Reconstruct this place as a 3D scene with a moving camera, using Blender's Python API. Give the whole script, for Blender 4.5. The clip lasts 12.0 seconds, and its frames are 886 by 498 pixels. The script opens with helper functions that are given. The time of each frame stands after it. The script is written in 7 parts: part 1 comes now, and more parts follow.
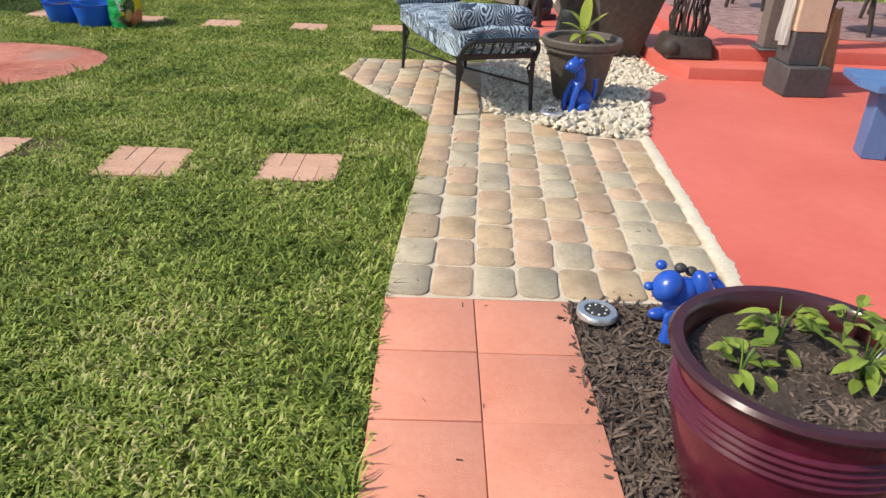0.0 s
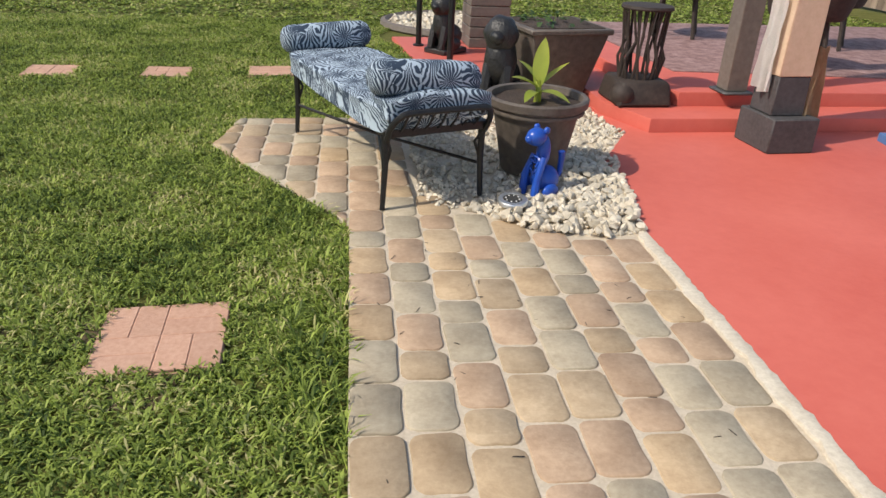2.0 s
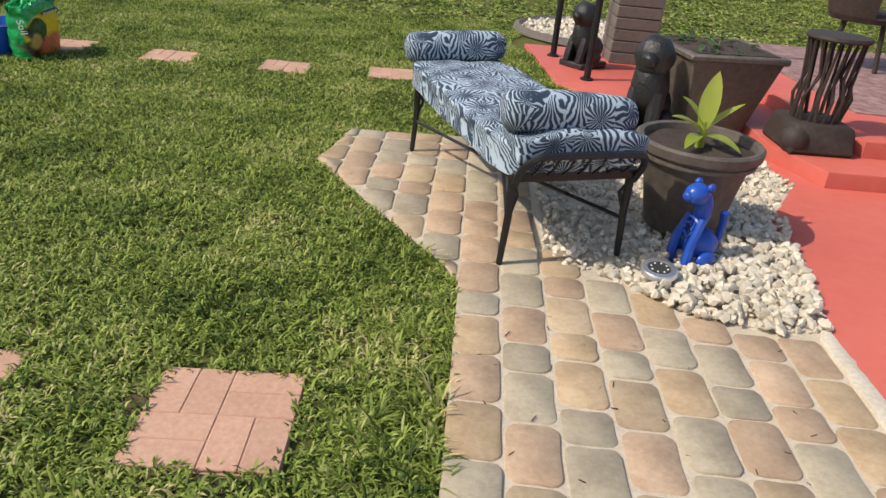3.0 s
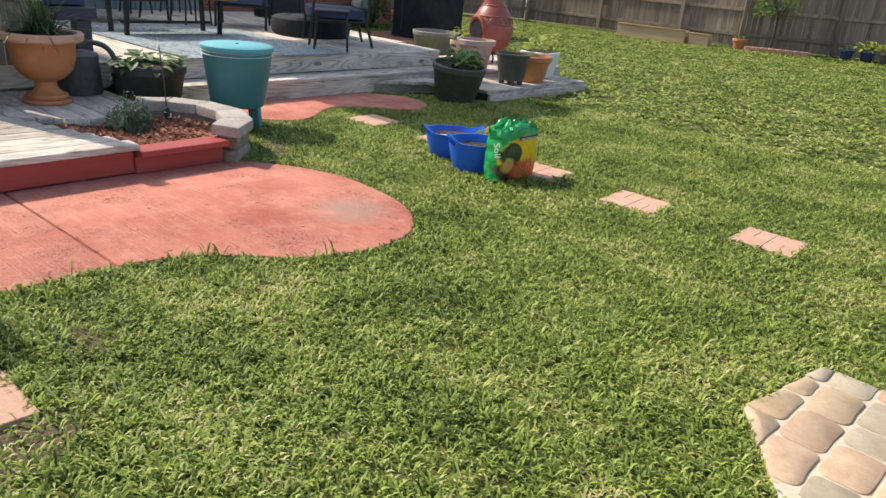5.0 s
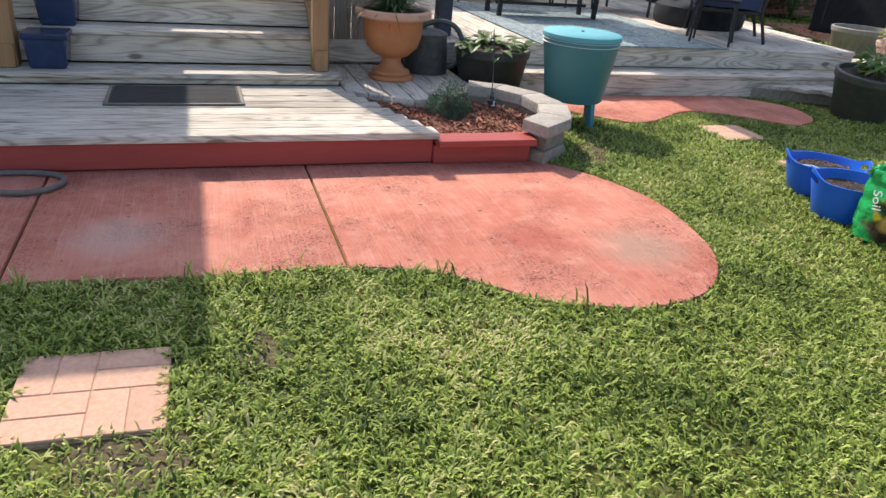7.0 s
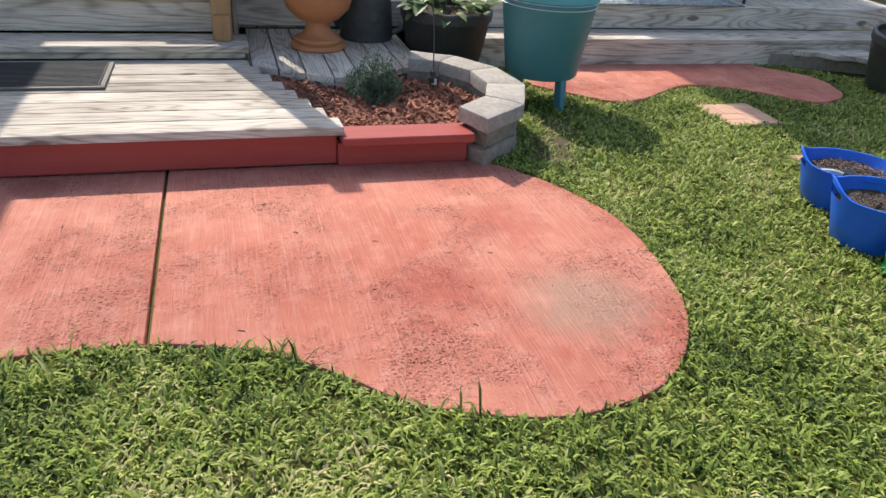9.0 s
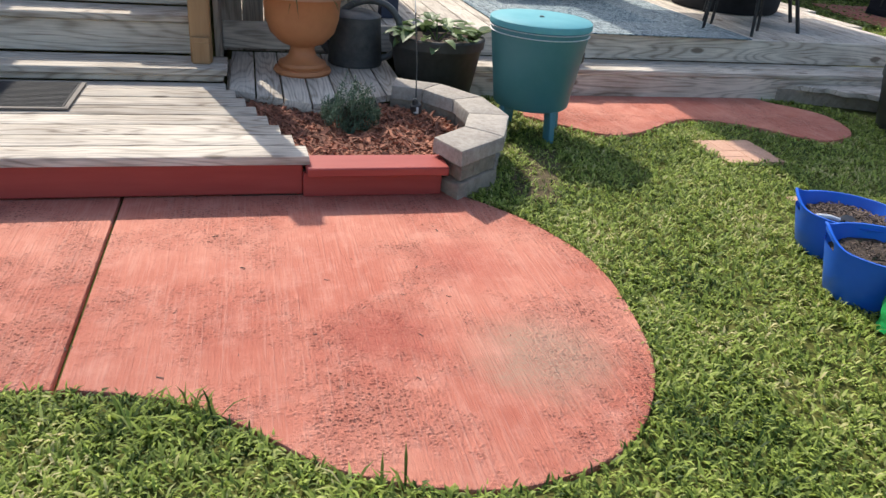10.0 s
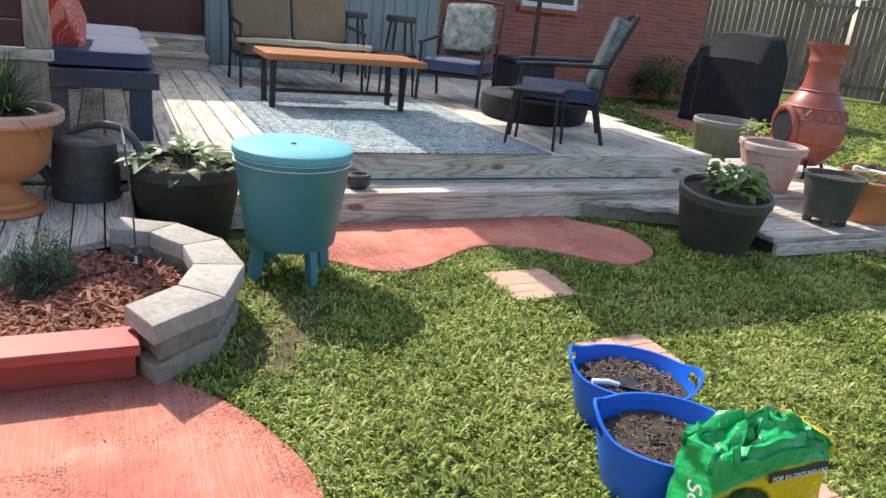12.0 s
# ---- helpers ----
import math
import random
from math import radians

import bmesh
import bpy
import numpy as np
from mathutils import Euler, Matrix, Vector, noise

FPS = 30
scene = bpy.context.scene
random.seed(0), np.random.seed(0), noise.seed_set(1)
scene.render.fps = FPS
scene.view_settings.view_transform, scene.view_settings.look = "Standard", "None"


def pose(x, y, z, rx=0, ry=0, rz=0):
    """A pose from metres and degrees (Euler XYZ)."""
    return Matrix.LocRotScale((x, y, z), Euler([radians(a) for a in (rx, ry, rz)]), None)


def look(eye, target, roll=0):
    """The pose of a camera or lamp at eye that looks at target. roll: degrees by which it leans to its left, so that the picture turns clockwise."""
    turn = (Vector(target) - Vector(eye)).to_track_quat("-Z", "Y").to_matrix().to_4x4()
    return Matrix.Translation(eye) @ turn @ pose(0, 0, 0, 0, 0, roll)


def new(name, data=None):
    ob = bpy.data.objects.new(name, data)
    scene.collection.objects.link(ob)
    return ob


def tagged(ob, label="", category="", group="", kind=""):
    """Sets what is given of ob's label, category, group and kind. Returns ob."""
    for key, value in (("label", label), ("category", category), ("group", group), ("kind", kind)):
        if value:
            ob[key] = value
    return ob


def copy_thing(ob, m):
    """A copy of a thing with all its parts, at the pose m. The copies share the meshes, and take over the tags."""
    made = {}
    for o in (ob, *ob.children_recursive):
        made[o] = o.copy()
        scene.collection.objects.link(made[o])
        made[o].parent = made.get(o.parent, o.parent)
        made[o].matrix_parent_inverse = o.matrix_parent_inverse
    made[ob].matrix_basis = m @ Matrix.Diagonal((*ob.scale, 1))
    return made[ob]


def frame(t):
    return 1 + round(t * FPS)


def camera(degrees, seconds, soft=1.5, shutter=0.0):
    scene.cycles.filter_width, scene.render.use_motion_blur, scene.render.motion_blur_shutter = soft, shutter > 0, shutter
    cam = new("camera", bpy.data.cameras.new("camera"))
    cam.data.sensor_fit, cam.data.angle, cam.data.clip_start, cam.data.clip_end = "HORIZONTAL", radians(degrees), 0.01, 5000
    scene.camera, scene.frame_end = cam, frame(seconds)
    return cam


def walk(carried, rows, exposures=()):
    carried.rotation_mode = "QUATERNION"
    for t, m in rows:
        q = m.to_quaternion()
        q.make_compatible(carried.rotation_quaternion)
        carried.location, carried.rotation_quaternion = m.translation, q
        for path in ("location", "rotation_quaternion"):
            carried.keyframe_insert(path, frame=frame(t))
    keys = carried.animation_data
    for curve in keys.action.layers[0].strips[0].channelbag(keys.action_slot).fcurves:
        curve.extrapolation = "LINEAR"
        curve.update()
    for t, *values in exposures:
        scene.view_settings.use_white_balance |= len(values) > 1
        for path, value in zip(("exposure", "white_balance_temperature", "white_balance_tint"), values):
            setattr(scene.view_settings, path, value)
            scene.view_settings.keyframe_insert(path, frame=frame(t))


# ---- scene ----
cam = camera(62.8, 12.0)
METRES, EYE, TILT, LEAN, TURN = 6.48, 1.35, 0.0, 0.0, -0.7
PATH = [
    (0, (-0.028, 0.085, 1.354), (0.002, 1.87, 0.452), 2.1),
    (0.5, (-0.128, 0.501, 1.354), (0.057, 2.294, 0.488), 2.4),
    (1, (-0.17, 0.922, 1.328), (0.15, 2.674, 0.417), 4.4),
    (1.5, (-0.206, 1.24, 1.349), (0.113, 3.012, 0.478), 2.5),
    (2, (-0.22, 1.506, 1.336), (0.127, 3.276, 0.471), 2.8),
    (2.5, (-0.219, 1.795, 1.328), (-0.007, 3.563, 0.417), 4.3),
    (4.5, (-0.253, 3.038, 1.324), (-0.94, 4.77, 0.598), 5.2),
    (5, (-0.242, 3.3, 1.337), (-1.422, 4.745, 0.615), 5.3),
    (5.5, (-0.294, 3.522, 1.347), (-1.751, 4.74, 0.721), 5.4),
    (6, (-0.348, 3.677, 1.342), (-1.898, 4.72, 0.631), 3.2),
    (6.5, (-0.381, 3.901, 1.342), (-2.06, 4.654, 0.56), 5.4),
    (7, (-0.565, 4.107, 1.333), (-2.273, 4.717, 0.49), 4.9),
    (9, (-1.342, 4.901, 1.284), (-3.01, 5.439, 0.32), 4.4),
    (9.5, (-1.361, 5.024, 1.277), (-3.055, 5.487, 0.32), 4.6),
    (10, (-1.466, 5.159, 1.269), (-3.178, 5.65, 0.359), 5.2),
    (10.5, (-1.628, 5.39, 1.316), (-3.299, 6.14, 0.513), 4.4),
    (11, (-1.727, 5.614, 1.336), (-3.433, 6.361, 0.606), 6.5),
    (11.5, (-1.832, 5.796, 1.328), (-3.516, 6.6, 0.61), 5.8),
    (12, (-1.95, 5.901, 1.338), (-3.654, 6.724, 0.692), 6.0),
]
walk(cam, [(t, look(eye, target, roll)) for t, eye, target, roll in PATH], [(0.0, 0.38, 6850, 9), (2.5, 0.12, 6900, 10), (4.5, 0.6, 7000, 11), (7.0, 0.8, 6850, 11), (10.0, 0.62, 6750, 10), (12.0, 1.0, 6750, 10)])

# ---- world, sun, exposure ----
SUN_AZ, SUN_EL = radians(197.0), radians(45.0)      # direction towards the sun, from +x counter-clockwise
sun_way = Vector((math.cos(SUN_AZ) * math.cos(SUN_EL), math.sin(SUN_AZ) * math.cos(SUN_EL), math.sin(SUN_EL)))
world = bpy.data.worlds.new("world")
scene.world = world
world.use_nodes = True
wn, wl = world.node_tree.nodes, world.node_tree.links
sky = wn.new("ShaderNodeTexSky")
sky.sky_type, sky.sun_disc = "NISHITA", False
sky.sun_elevation, sky.sun_rotation = SUN_EL, math.pi / 2 - SUN_AZ
sky.dust_density = 1.5
wl.new(sky.outputs[0], wn["Background"].inputs[0])
wn["Background"].inputs[1].default_value = 0.15
sun = new("sun", bpy.data.lights.new("sun", "SUN"))
sun.data.energy, sun.data.angle, sun.data.color = 3.2, radians(0.6), (1.0, 0.95, 0.87)
sun.matrix_world = look(sun_way * 40, (0, 0, 0))

# ---- materials ----
def nodes_of(name):
    m = bpy.data.materials.new(name)
    m.use_nodes = True
    return m, m.node_tree.nodes, m.node_tree.links, m.node_tree.nodes["Principled BSDF"]


def mat(name, dark, light, scale=30.0, rough=0.7, metal=0.0, bump=0.3, bump_scale=None, coarse=None, coarse_amount=0.35, stretch=(1, 1, 1), vary=0.0, islands=0.0, distance=0.004, spec=0.5):
    """A surface of two tones: fine grain, large stains, relief, and a shift from piece to piece."""
    m, n, l, b = nodes_of(name)
    co = n.new("ShaderNodeTexCoord")
    mp = n.new("ShaderNodeMapping")
    mp.inputs["Scale"].default_value = stretch
    geo = n.new("ShaderNodeNewGeometry")
    info = n.new("ShaderNodeObjectInfo")
    shift = n.new("ShaderNodeVectorMath")
    shift.operation = "MULTIPLY_ADD"
    comb = n.new("ShaderNodeCombineXYZ")
    l.new(info.outputs["Random"], comb.inputs[0])
    l.new(info.outputs["Random"], comb.inputs[1])
    l.new(comb.outputs[0], shift.inputs[0])
    shift.inputs[1].default_value = (17.0, 31.0, 0.0)
    l.new(co.outputs["Object"], shift.inputs[2])
    l.new(shift.outputs[0], mp.inputs[0])
    fine = n.new("ShaderNodeTexNoise")
    fine.inputs["Scale"].default_value, fine.inputs["Detail"].default_value = scale, 6.0
    fine.inputs["Roughness"].default_value = 0.65
    l.new(mp.outputs[0], fine.inputs[0])
    big = n.new("ShaderNodeTexNoise")
    big.inputs["Scale"].default_value = coarse if coarse else scale * 0.12
    big.inputs["Detail"].default_value = 3.0
    l.new(mp.outputs[0], big.inputs[0])
    mix = n.new("ShaderNodeMix")
    mix.data_type = "FLOAT"
    mix.inputs[0].default_value = coarse_amount
    l.new(fine.outputs[0], mix.inputs[2])
    l.new(big.outputs[0], mix.inputs[3])
    ramp = n.new("ShaderNodeValToRGB")
    ramp.color_ramp.elements[0].position, ramp.color_ramp.elements[1].position = 0.33, 0.67
    ramp.color_ramp.elements[0].color, ramp.color_ramp.elements[1].color = (*dark, 1), (*light, 1)
    l.new(mix.outputs[0], ramp.inputs[0])
    out = ramp.outputs[0]
    for amount, source in ((vary, info.outputs["Random"]), (islands, geo.outputs["Random Per Island"])):
        if amount:
            hsv = n.new("ShaderNodeHueSaturation")
            rng = n.new("ShaderNodeMapRange")
            rng.inputs[3].default_value, rng.inputs[4].default_value = 1 - amount, 1 + amount
            l.new(source, rng.inputs[0])
            l.new(rng.outputs[0], hsv.inputs["Value"])
            l.new(out, hsv.inputs["Color"])
            out = hsv.outputs[0]
    l.new(out, b.inputs["Base Color"])
    b.inputs["Roughness"].default_value, b.inputs["Metallic"].default_value = rough, metal
    b.inputs["Specular IOR Level"].default_value = spec
    if bump:
        bp = n.new("ShaderNodeBump")
        bp.inputs["Strength"].default_value, bp.inputs["Distance"].default_value = bump, distance
        if bump_scale:
            nb = n.new("ShaderNodeTexNoise")
            nb.inputs["Scale"].default_value, nb.inputs["Detail"].default_value = bump_scale, 4.0
            l.new(mp.outputs[0], nb.inputs[0])
            l.new(nb.outputs[0], bp.inputs["Height"])
        else:
            l.new(fine.outputs[0], bp.inputs["Height"])
        l.new(bp.outputs[0], b.inputs["Normal"])
    return m


def leaf_mat(name, dark, light, translucent=0.35, rough=0.5, straw=None):
    """Leaves and blades: tone shifts from leaf to leaf and from patch to patch, light comes through."""
    m, n, l, b = nodes_of(name)
    geo = n.new("ShaderNodeNewGeometry")
    noise_tex = n.new("ShaderNodeTexNoise")
    noise_tex.inputs["Scale"].default_value, noise_tex.inputs["Detail"].default_value = 1.7, 6.0
    noise_tex.inputs["Roughness"].default_value = 0.7
    co = n.new("ShaderNodeTexCoord")
    l.new(co.outputs["Object"], noise_tex.inputs[0])
    add = n.new("ShaderNodeMath")
    add.operation = "MULTIPLY_ADD"
    l.new(noise_tex.outputs[0], add.inputs[0])
    add.inputs[1].default_value = 1.55
    half = n.new("ShaderNodeMath")
    half.operation = "MULTIPLY_ADD"
    l.new(geo.outputs["Random Per Island"], half.inputs[0])
    half.inputs[1].default_value, half.inputs[2].default_value = 0.75, -0.62
    l.new(half.outputs[0], add.inputs[2])
    ramp = n.new("ShaderNodeValToRGB")
    ramp.color_ramp.elements[0].position, ramp.color_ramp.elements[1].position = 0.1, 0.9
    ramp.color_ramp.elements[0].color, ramp.color_ramp.elements[1].color = (*dark, 1), (*light, 1)
    if straw:
        ramp.color_ramp.elements[1].position = 0.79
        e = ramp.color_ramp.elements.new(0.96)
        e.color = (*straw, 1)
        b.inputs["Specular IOR Level"].default_value = 0.25
    l.new(add.outputs[0], ramp.inputs[0])
    l.new(ramp.outputs[0], b.inputs["Base Color"])
    b.inputs["Roughness"].default_value = rough
    tr = n.new("ShaderNodeBsdfTranslucent")
    l.new(ramp.outputs[0], tr.inputs[0])
    ms = n.new("ShaderNodeMixShader")
    ms.inputs[0].default_value = translucent
    l.new(b.outputs[0], ms.inputs[1])
    l.new(tr.outputs[0], ms.inputs[2])
    l.new(ms.outputs[0], n["Material Output"].inputs[0])
    return m


def fabric_mat(name, navy, pale, scale=5.0):
    """Outdoor cushion cloth with radiating pale fronds on navy."""
    m, n, l, b = nodes_of(name)
    co = n.new("ShaderNodeTexCoord")
    warp = n.new("ShaderNodeTexNoise")
    warp.inputs["Scale"].default_value = 9.0
    l.new(co.outputs["Object"], warp.inputs[0])
    dis = n.new("ShaderNodeVectorMath")
    dis.operation = "MULTIPLY_ADD"
    l.new(warp.outputs["Color"], dis.inputs[0])
    dis.inputs[1].default_value = (0.06, 0.06, 0.06)
    l.new(co.outputs["Object"], dis.inputs[2])
    vor = n.new("ShaderNodeTexVoronoi")
    vor.inputs["Scale"].default_value = scale
    l.new(dis.outputs[0], vor.inputs["Vector"])
    sub = n.new("ShaderNodeVectorMath")
    sub.operation = "SUBTRACT"
    l.new(dis.outputs[0], sub.inputs[0])
    l.new(vor.outputs["Position"], sub.inputs[1])
    sep = n.new("ShaderNodeSeparateXYZ")
    l.new(sub.outputs[0], sep.inputs[0])
    diff = n.new("ShaderNodeMath")
    diff.operation = "SUBTRACT"
    l.new(sep.outputs[1], diff.inputs[0])
    l.new(sep.outputs[2], diff.inputs[1])
    ang = n.new("ShaderNodeMath")
    ang.operation = "ARCTAN2"
    l.new(diff.outputs[0], ang.inputs[0])
    l.new(sep.outputs[0], ang.inputs[1])
    mul = n.new("ShaderNodeMath")
    mul.operation = "MULTIPLY"
    l.new(ang.outputs[0], mul.inputs[0])
    mul.inputs[1].default_value = 19.0
    sn = n.new("ShaderNodeMath")
    sn.operation = "SINE"
    l.new(mul.outputs[0], sn.inputs[0])
    dd = n.new("ShaderNodeMath")
    dd.operation = "MULTIPLY_ADD"
    l.new(vor.outputs["Distance"], dd.inputs[0])
    dd.inputs[1].default_value = 2.1
    soft = n.new("ShaderNodeMath")
    soft.operation = "MULTIPLY_ADD"
    soft.inputs[1].default_value, soft.inputs[2].default_value = 0.95, -0.72
    l.new(sn.outputs[0], soft.inputs[0])
    l.new(soft.outputs[0], dd.inputs[2])
    ramp = n.new("ShaderNodeValToRGB")
    ramp.color_ramp.elements[0].position, ramp.color_ramp.elements[1].position = 0.22, 0.85
    ramp.color_ramp.elements[0].color, ramp.color_ramp.elements[1].color = (*navy, 1), (*pale, 1)
    l.new(dd.outputs[0], ramp.inputs[0])
    l.new(ramp.outputs[0], b.inputs["Base Color"])
    b.inputs["Roughness"].default_value = 0.85
    weave = n.new("ShaderNodeTexNoise")
    weave.inputs["Scale"].default_value = 350.0
    l.new(co.outputs["Object"], weave.inputs[0])
    bp = n.new("ShaderNodeBump")
    bp.inputs["Strength"].default_value, bp.inputs["Distance"].default_value = 0.3, 0.002
    l.new(weave.outputs[0], bp.inputs["Height"])
    l.new(bp.outputs[0], b.inputs["Normal"])
    return m


def worn_concrete():
    """Red stain worn off broomed concrete: pitted aggregate, darker blotches, a bare grey patch."""
    m, n, l, b = nodes_of("red_concrete")
    co = n.new("ShaderNodeTexCoord")
    def tex(scale, detail, stretch=None):
        t = n.new("ShaderNodeTexNoise")
        t.inputs["Scale"].default_value, t.inputs["Detail"].default_value = scale, detail
        t.inputs["Roughness"].default_value = 0.7
        if stretch:
            mp = n.new("ShaderNodeMapping")
            mp.inputs["Scale"].default_value = stretch
            l.new(co.outputs["Object"], mp.inputs[0])
            l.new(mp.outputs[0], t.inputs[0])
        else:
            l.new(co.outputs["Object"], t.inputs[0])
        return t
    def ramp_of(source, p0, p1, c0, c1):
        r = n.new("ShaderNodeValToRGB")
        r.color_ramp.elements[0].position, r.color_ramp.elements[1].position = p0, p1
        r.color_ramp.elements[0].color, r.color_ramp.elements[1].color = (*c0, 1), (*c1, 1)
        l.new(source, r.inputs[0])
        return r.outputs[0]
    def mixed(fac, c0, c1, mode="MIX"):
        mx = n.new("ShaderNodeMix")
        mx.data_type, mx.blend_type = "RGBA", mode
        if isinstance(fac, float):
            mx.inputs[0].default_value = fac
        else:
            l.new(fac, mx.inputs[0])
        for k, c in ((6, c0), (7, c1)):
            if isinstance(c, tuple):
                mx.inputs[k].default_value = (*c, 1)
            else:
                l.new(c, mx.inputs[k])
        return mx.outputs[2]
    fine, mid, big = tex(120, 3), tex(9, 6), tex(1.6, 5)
    base = ramp_of(big.outputs[0], 0.35, 0.68, (0.49, 0.138, 0.088), (0.625, 0.245, 0.167))
    cells = n.new("ShaderNodeTexVoronoi")
    cells.inputs["Scale"].default_value = 95.0
    l.new(co.outputs["Object"], cells.inputs["Vector"])
    some = n.new("ShaderNodeMath")
    some.operation = "MULTIPLY_ADD"
    l.new(cells.outputs["Color"], some.inputs[0])
    some.inputs[1].default_value = 0.75
    l.new(cells.outputs["Distance"], some.inputs[2])
    pits = ramp_of(some.outputs[0], 0.46, 0.78, (0.26, 0.17, 0.16), (1, 1, 1))
    where = ramp_of(tex(2.3, 6).outputs[0], 0.46, 0.63, (0.03, 0.03, 0.03), (0.9, 0.9, 0.9))
    col = mixed(where, base, mixed(1.0, base, pits, "MULTIPLY"))
    col = mixed(ramp_of(mid.outputs[0], 0.5, 0.75, (0, 0, 0), (0.5, 0.5, 0.5)), col, (0.74, 0.36, 0.27))
    streak = tex(110, 3, (0.035, 1.0, 1.0))
    col = mixed(ramp_of(streak.outputs[0], 0.5, 0.7, (0, 0, 0), (0.34, 0.34, 0.34)), col, (0.70, 0.37, 0.28))
    # the bare grey patch and a dark blotch, each with a ragged outline
    for centre, radius, colour, soft in (((-3.12, 5.98, 0), 0.19, (0.38, 0.27, 0.19), 0.5), ((-3.28, 5.52, 0), 0.17, (0.38, 0.075, 0.05), 0.6), ((-3.72, 5.88, 0), 0.15, (0.42, 0.09, 0.06), 0.7), ((-3.55, 3.75, 0), 0.16, (0.62, 0.42, 0.34), 0.6), ((-4.25, 4.15, 0), 0.09, (0.34, 0.10, 0.07), 0.2)):
        d = n.new("ShaderNodeVectorMath")
        d.operation = "DISTANCE"
        l.new(co.outputs["Object"], d.inputs[0])
        d.inputs[1].default_value = centre
        ad = n.new("ShaderNodeMath")
        ad.operation = "MULTIPLY_ADD"
        l.new(mid.outputs[0], ad.inputs[0])
        ad.inputs[1].default_value = radius * 1.6
        l.new(d.outputs["Value"], ad.inputs[2])
        r = n.new("ShaderNodeMapRange")
        r.inputs[1].default_value, r.inputs[2].default_value = radius * 1.8 * (1 + soft * 0.5), radius * 1.8 * (1 - soft * 0.5)
        r.inputs[4].default_value = 0.75
        l.new(ad.outputs[0], r.inputs[0])
        gate = n.new("ShaderNodeMath")
        gate.operation = "MULTIPLY"
        l.new(r.outputs[0], gate.inputs[0])
        l.new(ramp_of(fine.outputs[0], 0.35, 0.6, (0.45, 0.45, 0.45), (1, 1, 1)), gate.inputs[1])
        col = mixed(gate.outputs[0], col, colour)
    l.new(col, b.inputs["Base Color"])
    b.inputs["Roughness"].default_value = 0.88
    bp = n.new("ShaderNodeBump")
    bp.inputs["Strength"].default_value, bp.inputs["Distance"].default_value = 0.9, 0.008
    crumb = n.new("ShaderNodeMath")
    crumb.operation = "MULTIPLY"
    l.new(tex(62, 5).outputs[0], crumb.inputs[0])
    l.new(where, crumb.inputs[1])
    rough_sum = n.new("ShaderNodeMath")
    rough_sum.operation = "MULTIPLY_ADD"
    l.new(crumb.outputs[0], rough_sum.inputs[0])
    rough_sum.inputs[1].default_value = 2.0
    hsum = n.new("ShaderNodeMath")
    hsum.operation = "ADD"
    l.new(mixed(where, (1.0, 1.0, 1.0), pits), hsum.inputs[0])
    l.new(streak.outputs[0], hsum.inputs[1])
    l.new(hsum.outputs[0], rough_sum.inputs[2])
    l.new(rough_sum.outputs[0], bp.inputs["Height"])
    l.new(bp.outputs[0], b.inputs["Normal"])
    return m


